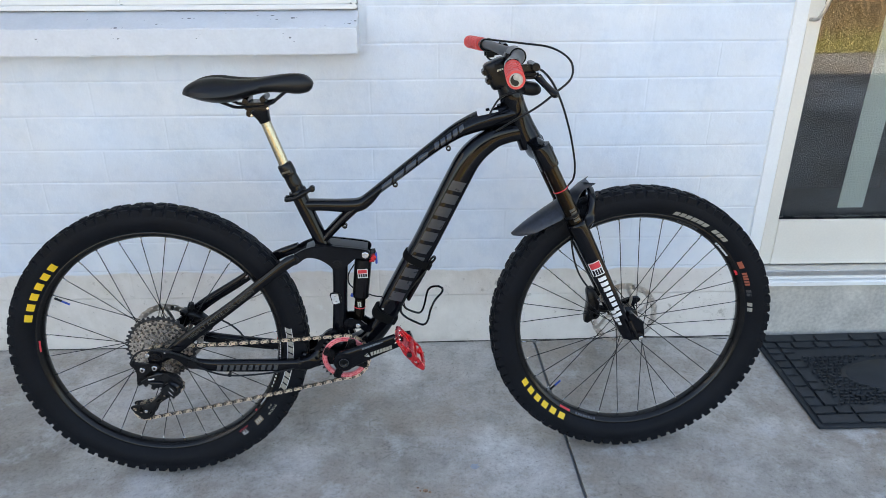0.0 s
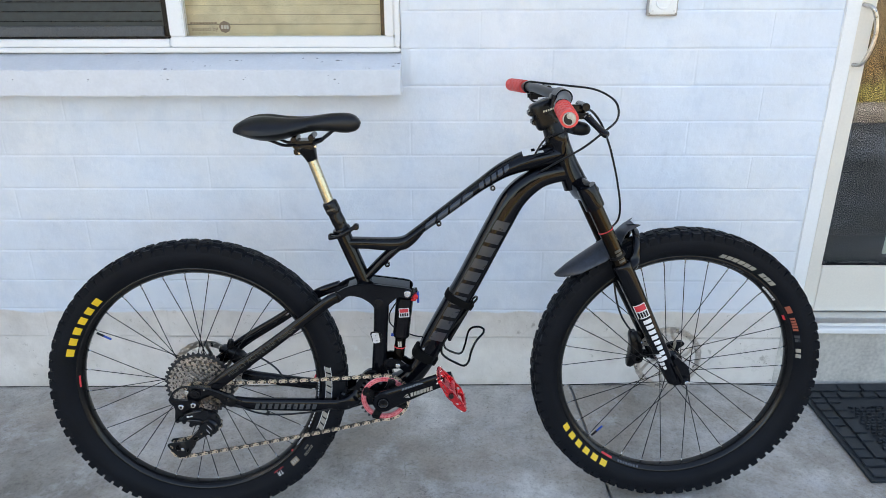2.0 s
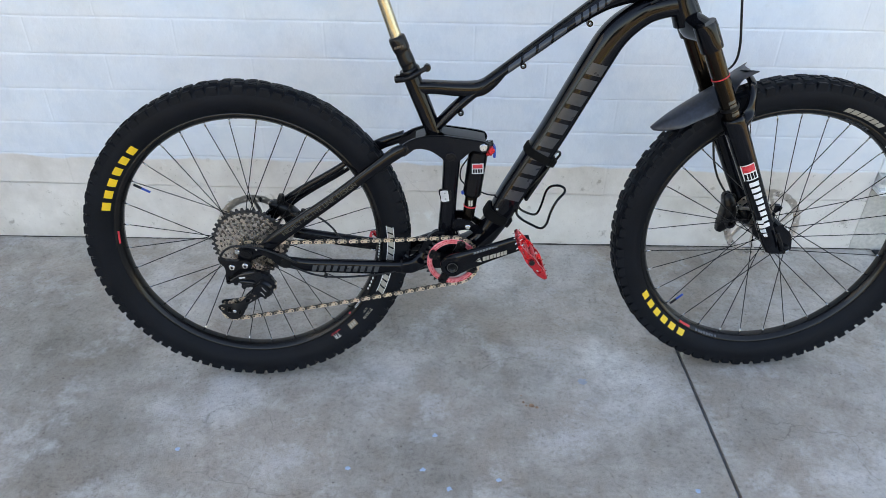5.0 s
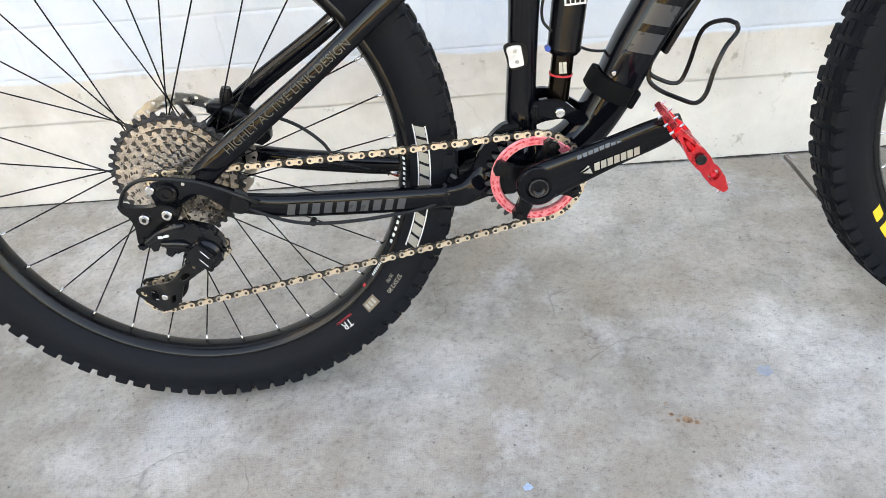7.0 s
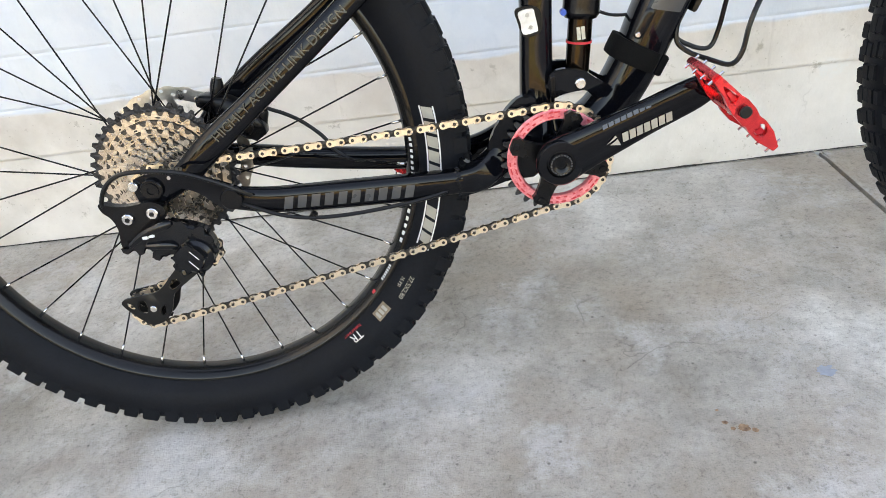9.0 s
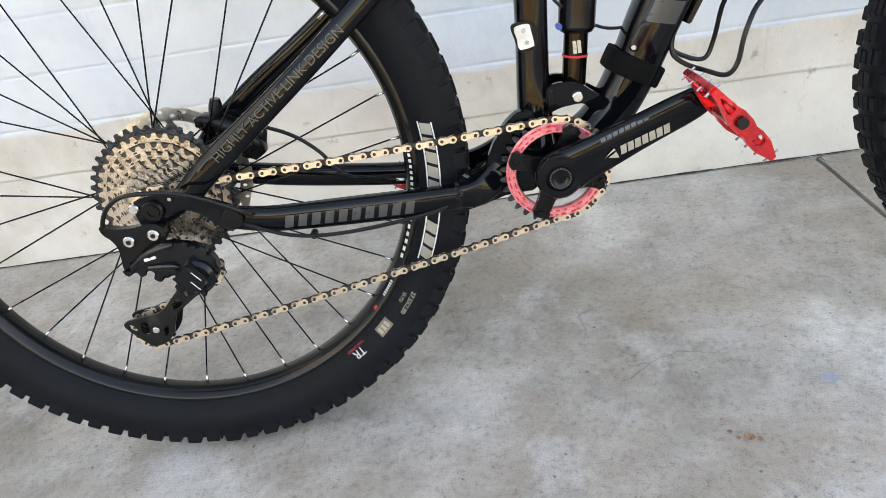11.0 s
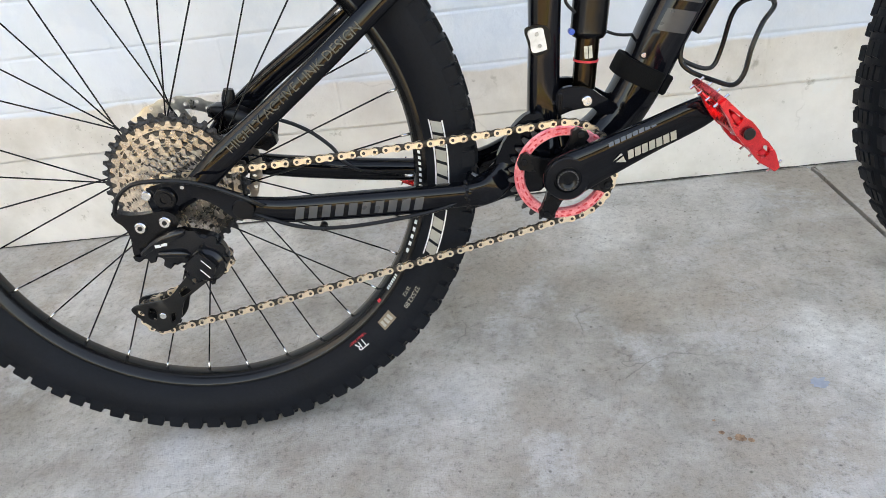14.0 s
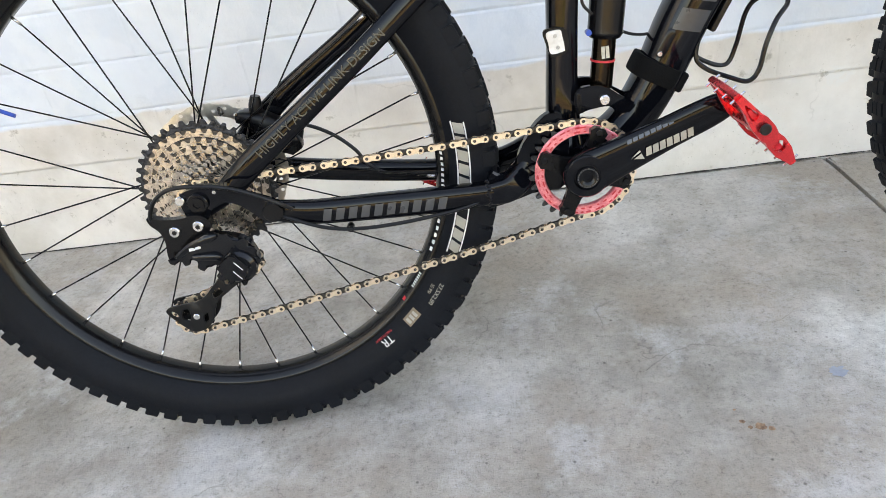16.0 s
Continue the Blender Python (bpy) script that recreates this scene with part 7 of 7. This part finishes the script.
for s in (-1, 1):
    a, b = bar_at(s * 0.250), bar_at(s * 0.384)
    bm = bmesh.new()
    d = (b - a)
    pts = [a + d * f for f in (0, 0.03, 0.06, 0.10, 0.45, 0.92, 0.95, 1.0)]
    tube(bm, [tuple(p) for p in pts], [0.0165, 0.0170, 0.0170, 0.0156, 0.0158, 0.0156, 0.0168, 0.0165], None, 26, 2, 30, side=(0, 0, 1))
    for k in range(7):
        for q in range(6):
            p = a + d * (0.16 + 0.105 * k)
            ang = 2 * math.pi * (q + (k % 2) * 0.5) / 6
            c = p + Vector((math.cos(ang), 0, math.sin(ang))) * 0.0160
            box(bm, -0.0035, 0.0035, -0.0045, 0.0045, -0.0009, 0.0009, 0.0006, 1, Matrix.Translation(c) @ Matrix.Rotation(math.pi / 2 - ang, 4, "Y"))
    grip = part("grip", bm, M_REDRUB, bike, "red rubber lock-on handlebar grip")
    bm = bmesh.new()
    e = b + d.normalized() * 0.0002
    tube(bm, [tuple(e), tuple(e + d.normalized() * 0.0025)], [0.0122, 0.0115], None, 24, 2, 2, side=(0, 0, 1))
    part("end_cap", bm, M_CAP, grip, "silver and black end cap")
    bm = bmesh.new()
    f = e + d.normalized() * 0.0032
    ax = d.normalized()
    e1 = Vector((0, 0, 1))
    e2 = ax.cross(e1)
    vs = []
    for k in range(20):
        a2 = math.pi * k / 19
        vs.append(f + (e1 * math.cos(a2) + e2 * math.sin(a2)) * 0.0100)
    for k in range(12):
        a2 = math.pi * k / 11
        vs.append(f - e1 * 0.005 + (-e1 * math.cos(a2) - e2 * math.sin(a2)) * 0.005)
    for k in range(12):
        a2 = math.pi * k / 11
        vs.append(f + e1 * 0.005 + (-e1 * math.cos(a2) + e2 * math.sin(a2)) * 0.005)
    bm.faces.new([bm.verts.new(v) for v in vs])
    part("cap_mark", bm, M_HOSE, grip)
    # brake lever: bar clamp, reservoir barrel, pivot body and a short blade
    c = bar_at(s * 0.222)
    bm = bmesh.new()
    tube(bm, [(c.x, c.y - 0.007, c.z), (c.x, c.y + 0.007, c.z)], 0.0152, None, 20, 2.4, 2, side=(0, 0, 1))
    box(bm, c.x + 0.008, c.x + 0.040, c.y - 0.007, c.y + 0.007, c.z - 0.012, c.z + 0.003, 0.003, 2)
    lev = part("brake_lever", bm, M_ANOD, bike, "black hydraulic brake lever")
    bm = bmesh.new()
    tube(bm, [(c.x + 0.044, c.y + s * d, c.z - 0.002) for d in (0.020, 0.0175, 0.012, 0.0115, -0.045, -0.050)], [0.0072, 0.0085, 0.0085, 0.0076, 0.0074, 0.004], None, 18, 2, 20, side=(0, 0, 1))
    part("reservoir", bm, M_ANOD, lev)
    bm = bmesh.new()
    box(bm, c.x + 0.016, c.x + 0.052, c.y - 0.014, c.y + 0.010, c.z - 0.026, c.z - 0.006, 0.008, 3)
    part("pivot_body", bm, M_PLASTIC, lev)
    bm = bmesh.new()
    disc(bm, (c.x + 0.051, c.y, c.z - 0.022), 0.0026, -0.0172 if s < 0 else 0.0122, -0.0158 if s < 0 else 0.0136, 12)
    part("pivot_screw", bm, M_STEEL, lev)
    bm = bmesh.new()
    tube(bm, [(c.x + 0.050, c.y + s * 0.008, c.z - 0.022), (c.x + 0.058, c.y + s * 0.022, c.z - 0.032), (c.x + 0.068, c.y + s * 0.036, c.z - 0.043), (c.x + 0.077, c.y + s * 0.047, c.z - 0.052), (c.x + 0.080, c.y + s * 0.050, c.z - 0.055)], [0.008, 0.007, 0.007, 0.0085, 0.005], [0.007, 0.006, 0.006, 0.007, 0.004], 14, 2.4, 20, side=(0, 0, 1))
    part("lever_blade", bm, M_ANOD, lev)
# shifter pod under the bar
bm = bmesh.new()
tube(bm, [(0.868, -0.217, 1.006), (0.876, -0.217, 1.005), (0.900, -0.217, 1.000), (0.914, -0.217, 0.999), (0.920, -0.217, 1.000)], [0.006, 0.012, 0.0135, 0.011, 0.005], [0.010, 0.019, 0.021, 0.017, 0.008], 20, 3.2, 14)
box(bm, 0.872, 0.890, -0.228, -0.206, 1.008, 1.030, 0.005, 2)
box(bm, 0.866, 0.882, -0.226, -0.206, 1.016, 1.034, 0.004, 2)
tube(bm, [(0.885, -0.232, 1.000), (0.872, -0.252, 1.004), (0.866, -0.262, 1.008)], [0.006, 0.007, 0.006], 0.0035, 10, 3, 8)
part("shifter", bm, M_PLASTIC, bike, "black gear shifter pod")
c = bar_at(0.20)
bm = bmesh.new()
box(bm, c.x - 0.010, c.x + 0.020, c.y - 0.012, c.y + 0.012, c.z - 0.030, c.z - 0.010, 0.005, 2)
part("dropper_lever", bm, M_PLASTIC, bike)
bm = bmesh.new()
wire(bm, [(0.868, 0.225, 1.062), (0.895, 0.18, 1.060), (0.943, 0.13, 1.056), (0.995, 0.08, 1.05), (1.024, 0.03, 1.035), (1.035, 0.0, 1.015), (1.025, -0.03, 0.988), (0.989, -0.05, 0.964), (0.945, -0.05, 0.932), (0.89, -0.034, 0.899), (0.855, -0.026, 0.878)], 0.0026, 8, 80)
part("rear_brake_hose", bm, M_HOSE, bike)
bm = bmesh.new()
wire(bm, [(0.893, -0.19, 1.010), (0.905, -0.13, 0.985), (0.892, -0.06, 0.968), (0.865, -0.035, 0.955), (0.845, -0.025, 0.925), (0.838, -0.02, 0.905)], 0.0022, 8, 40)
wire(bm, [(0.865, 0.19, 1.018), (0.905, 0.12, 1.0), (0.925, 0.05, 0.985), (0.90, 0.035, 0.955), (0.865, 0.02, 0.925), (0.85, 0.015, 0.905)], 0.0022, 8, 40)
part("control_cable", bm, M_HOSE, bike)
bm = bmesh.new()
box(bm, -0.0250, 0.0230, -0.012, 0.010, 0.0, 0.0012, 0.0, m=Matrix.Translation((0.8375, -0.0125, 0.9245)) @ Matrix.Rotation(radians(-9.5), 4, "Y") @ Matrix.Rotation(radians(36), 4, "X"))
part("top_tube_sticker", bm, M_WHITE, top_tube, "white and black sticker")
bm = bmesh.new()
box(bm, -0.004, 0.0045, -0.004, 0.0045, 0.0014, 0.0018, 0.0, m=Matrix.Translation((0.8375, -0.0125, 0.9245)) @ Matrix.Rotation(radians(-9.5), 4, "Y") @ Matrix.Rotation(radians(36), 4, "X"))
part("sticker_mark", bm, M_SATIN, top_tube)

# ---- seat ----
bm = bmesh.new()
tube(bm, [(0.3235, 0, 0.943), (0.3440, 0, 0.8745), (0.3645, 0, 0.806)], 0.0119, None, 28, 2, 6)
post = part("seat_post", bm, M_GOLD, bike, "pale gold dropper post shaft")
bm = bmesh.new()
ax = Vector((0.36, 0, -0.933)).normalized()
p0 = Vector((0.3615, 0, 0.8180))
tube(bm, [tuple(p0 + ax * d) for d in (-0.005, 0.0, 0.022, 0.026, 0.05, 0.056, 0.085)], [0.0150, 0.0175, 0.0175, 0.0158, 0.0165, 0.0158, 0.0158], None, 28, 2, 30)
part("post_collar", bm, M_ANOD, post, "black knurled seal collar")
bm = slanted_row(bmesh.new(), (0.356, 0.803), (0.376, 0.808), 0.0045, 4, lambda f: -0.0180, 0.25)
part("collar_print", bm, M_GREYLET, post)
bm = bmesh.new()
q0 = Vector((0.386, 0, 0.7485))
tube(bm, [tuple(q0 - ax * 0.010), tuple(q0 - ax * 0.006), tuple(q0 + ax * 0.006), tuple(q0 + ax * 0.009)], [0.0205, 0.0215, 0.0215, 0.0205], None, 26, 2, 8)
box(bm, q0.x - 0.034, q0.x - 0.016, -0.008, 0.008, q0.z - 0.018, q0.z - 0.004, 0.003, 2)
clampo = part("seat_clamp", bm, M_ANOD, bike, "black quick-release seat clamp")
bm = bmesh.new()
wire(bm, [(q0.x - 0.030, -0.012, q0.z - 0.012), (q0.x - 0.006, -0.028, q0.z - 0.004), (q0.x + 0.016, -0.028, q0.z + 0.008), (q0.x + 0.034, -0.016, q0.z + 0.014)], 0.0052, 10)
disc(bm, (q0.x + 0.034, 0, q0.z + 0.014), 0.0075, -0.022, -0.008, 14, chamfer=0.002)
part("release_lever", bm, M_ANOD, clampo)
bm = bmesh.new()
tube(bm, [(0.3300, 0, 0.921), (0.3270, 0, 0.932), (0.3220, 0, 0.946), (0.3170, 0, 0.956)], [0.0128, 0.0150, 0.0200, 0.0205], [0.0128, 0.017, 0.022, 0.024], 22, 2.6, 12)
box(bm, 0.2920, 0.3420, -0.026, 0.026, 0.9530, 0.9600, 0.002, 2)
head = part("seat_clamp_head", bm, M_ANOD, bike, "black saddle clamp head")
bm = bmesh.new()
box(bm, 0.2900, 0.3080, -0.009, 0.009, 0.9350, 0.9500, 0.003, 2)
part("clamp_lug", bm, M_ANOD, head)
bm = bmesh.new()
box(bm, 0.2940, 0.3395, -0.028, 0.028, 0.9640, 0.9700, 0.0025, 2)
part("clamp_plate", bm, M_ANOD, head)
for x, z in ((0.2965, 0.9735), (0.3355, 0.9765)):
    bm = bmesh.new()
    disc(bm, (x, 0, z), 0.0068, -0.032, 0.032, 18, chamfer=0.0012)
    part("clamp_barrel", bm, M_ANOD, head)
for x, z, y in ((0.3035, 0.9400, -0.0105), (0.3440, 0.9565, -0.0270)):
    bm = bmesh.new()
    disc(bm, (x, 0, z), 0.0032, y - 0.003, y + 0.003, 12, chamfer=0.0006)
    part("clamp_bolt", bm, M_STEEL, head, "bright bolt head")
bm = bmesh.new()
for s in (-1, 1):
    wire(bm, [(0.222, s * 0.030, 0.985), (0.2575, s * 0.026, 0.9680), (0.2732, s * 0.023, 0.9615), (0.300, s * 0.022, 0.9610), (0.3480, s * 0.021, 0.9655), (0.3620, s * 0.020, 0.9725), (0.385, s * 0.014, 0.989)], 0.0036, 8)
part("saddle_rail", bm, M_SATIN, bike)
# saddle shell lofted along its length
U = [0.1655, 0.168, 0.185, 0.21, 0.24, 0.275, 0.31, 0.345, 0.38, 0.41, 0.43, 0.442, 0.447]
ZT_ = [1.004, 1.012, 1.022, 1.029, 1.030, 1.025, 1.022, 1.023, 1.026, 1.026, 1.022, 1.013, 1.005]
ZB_ = [0.994, 0.990, 0.983, 0.975, 0.970, 0.973, 0.983, 0.988, 0.985, 0.981, 0.983, 0.990, 1.001]
HW = [0.032, 0.044, 0.060, 0.0685, 0.068, 0.058, 0.044, 0.033, 0.0265, 0.0235, 0.020, 0.014, 0.005]
bm = bmesh.new()
rows = spline(list(zip(U, ZT_, ZB_, HW)), 60)
loops = []
for x, zt, zb, hw in rows:
    zt = max(zt, zb + 0.002)
    loop = []
    mid, hh = (zt + zb) / 2, (zt - zb) / 2
    for k in range(32):
        a = 2 * math.pi * k / 32
        c, s = math.cos(a), math.sin(a)
        y = math.copysign(abs(c) ** (2 / 2.6), c) * hw
        z = mid + math.copysign(abs(s) ** (2 / 2.6), s) * hh
        groove = 0.015 * math.exp(-(y / 0.010) ** 2) * (1 if s > 0 else 0) * max(0, min(1, (0.35 - x) / 0.08))
        wing = 0.008 * (abs(y) / 0.07) ** 2 if s < 0 else -0.010 * (abs(y) / 0.07) ** 2
        loop.append(bm.verts.new((x, y, z - groove + wing)))
    loops.append(loop)
for p, q in zip(loops, loops[1:]):
    for k in range(32):
        bm.faces.new((p[k], p[(k + 1) % 32], q[(k + 1) % 32], q[k]))
bm.faces.new(loops[0]), bm.faces.new(loops[-1][::-1])
part("saddle", bm, M_SADDLE, bike, "black padded saddle", 60)

# ---- printing and fittings on the frame ----
def tube_side(path, hs, ws, sq):
    """The right flank of a tube at a signed height off its axis."""
    return lambda f: -(ws * (1 - min(0.98, abs(f) / hs) ** sq) ** (1 / sq)) - 0.0006


bm = slanted_row(bmesh.new(), (0.596, 0.467), (0.772, 0.771), 0.032, 10, tube_side(DT, 0.0295, 0.0273, 3.0), 0.28, -0.25)
part("down_tube_lettering", bm, M_SOFTLET, down_tube, "soft grey block lettering")
bm = slanted_row(bmesh.new(), (0.150, 0.3375), (0.302, 0.3245), 0.0150, 10, lambda f: tube_side(None, 0.0158, 0.0106, 3.0)(f), 0.36, 0.25, drift=(-0.0655, -0.0592))
part("stay_lettering", bm, M_GREYLET, cstay, "grey block lettering")
# slate blocks paint the tube's sky reflection; gaps between leave the dark stripes
bm = slanted_row(bmesh.new(), (0.712, 0.8475), (0.785, 0.8930), 0.013, 5, lambda f: tube_side(None, 0.0165, 0.0245, 1.9)(f + 0.003) - 0.0010, 0.3, 0.5)
part("top_tube_lettering", bm, M_SKYPRINT, top_tube)
bm = slanted_row(bmesh.new(), (0.583, 0.7545), (0.702, 0.8380), 0.012, 4, lambda f: tube_side(None, 0.0126, 0.0212, 1.9)(f + 0.001) - 0.0012, 0.18, 0.9)
part("top_tube_stripes", bm, M_SKYPRINT, top_tube)
bm = words("HIGHLY ACTIVE LINK DESIGN", 0.0150, 0.0001)
d = Vector((0.250 - 0.093, 0.0, 0.526 - 0.424))
sa = math.atan2(d.z, d.x)
bmesh.ops.transform(bm, matrix=Matrix.Translation((0.178, -0.0655, 0.4760)) @ Matrix.Rotation(-sa, 4, "Y") @ Matrix.Rotation(radians(4.6), 4, "Z") @ Matrix.Rotation(radians(90), 4, "X"), verts=bm.verts)
part("stay_lettering_small", bm, M_PALEPRINT, stay, "pale lettering along the stay")
for u, w in ((0.6155, 0.7575), (0.745, 0.838), (0.4875, 0.6615)):
    bm = bmesh.new()
    plate(bm, circle(u, w, 0.0062, 16), -0.006, 0.006, [circle(u, w, 0.003, 12)])
    part("cable_guide", bm, M_ANOD, top_tube)
# hook-and-loop straps round the down tube
for (u, w), (a, b) in (((0.655, 0.566), (0.018, 0.0335)), ((0.565, 0.4225), (0.0235, 0.0288))):
    t = Vector((0.105, 0, 0.174)).normalized()
    c = Vector((u, 0, w))
    bm = bmesh.new()
    tube(bm, [tuple(c - t * a * 0.5), tuple(c - t * a * 0.42), tuple(c + t * a * 0.42), tuple(c + t * a * 0.5)], [b - 0.002, b, b, b - 0.002], [0.0295, 0.0315, 0.0315, 0.0295], 28, 3.0, 8)
    nrm = Vector((t.z, 0, -t.x))
    e = c + nrm * (b + 0.002)
    box(bm, -0.005, 0.005, -0.022, 0.022, -a * 0.5, a * 0.5, 0.002, 1, Matrix.Translation(e) @ Matrix.Rotation(math.atan2(t.x, t.z), 4, "Y"))
    part("strap", bm, material("fuzzy_strap", (0.004, 0.004, 0.004), 0.9, spec=0.1, vary=0.4, fine=500, bump=0.002), down_tube, "fuzzy black hook-and-loop strap")
bm = bmesh.new()
t = Vector((0.105, 0, 0.174)).normalized()
c = Vector((0.5725, 0, 0.4572))
tube(bm, [tuple(c - t * 0.0165 + Vector((0, -0.0262, 0))), tuple(c - t * 0.012 + Vector((0, -0.0272, 0))), tuple(c + t * 0.012 + Vector((0, -0.0272, 0))), tuple(c + t * 0.0165 + Vector((0, -0.0262, 0)))], [0.003, 0.0058, 0.0058, 0.003], 0.0014, 16, 2.2, 10)
part("mount_slot", bm, M_ANOD, down_tube)
bm = bmesh.new()
disc(bm, (0.5651, 0, 0.4466), 0.0030, -0.0302, -0.0270, 12, chamfer=0.0006)
part("mount_screw", bm, M_STEEL, down_tube)
# wire bottle cage below the down tube
bm = bmesh.new()
wire(bm, [(0.692, -0.018, 0.558), (0.663, -0.018, 0.522), (0.622, -0.018, 0.473), (0.609, -0.019, 0.437), (0.618, -0.023, 0.420), (0.643, -0.032, 0.407), (0.663, -0.036, 0.400), (0.675, -0.036, 0.411), (0.683, -0.034, 0.438), (0.696, -0.028, 0.462), (0.714, -0.014, 0.475), (0.717, -0.002, 0.481)], 0.0028, 8, 80)
wire(bm, [(0.717, -0.002, 0.481), (0.706, 0.006, 0.484), (0.688, 0.011, 0.480), (0.678, 0.015, 0.465), (0.669, 0.019, 0.428), (0.658, 0.019, 0.408), (0.636, 0.017, 0.414), (0.617, 0.016, 0.432), (0.625, 0.018, 0.472), (0.665, 0.018, 0.522), (0.694, 0.018, 0.556), (0.701, 0.008, 0.564), (0.701, -0.008, 0.564), (0.692, -0.018, 0.558)], 0.0028, 8, 90)
box(bm, -0.004, 0.004, -0.016, 0.016, -0.045, 0.045, 0.002, 1, Matrix.Translation((0.652, 0, 0.497)) @ Matrix.Rotation(math.atan2(t.x, t.z), 4, "Y"))
part("bottle_cage", bm, M_ANOD, bike, "black bent-wire bottle cage")
bm = slanted_row(bmesh.new(), (0.0255, 0.4005), (0.052, 0.3968), 0.0050, 6, lambda f: -0.0798, 0.2, 0.2)
part("dropout_print", bm, M_PALEPRINT, stay)


# the blocks of the wall, last
lay_courses()
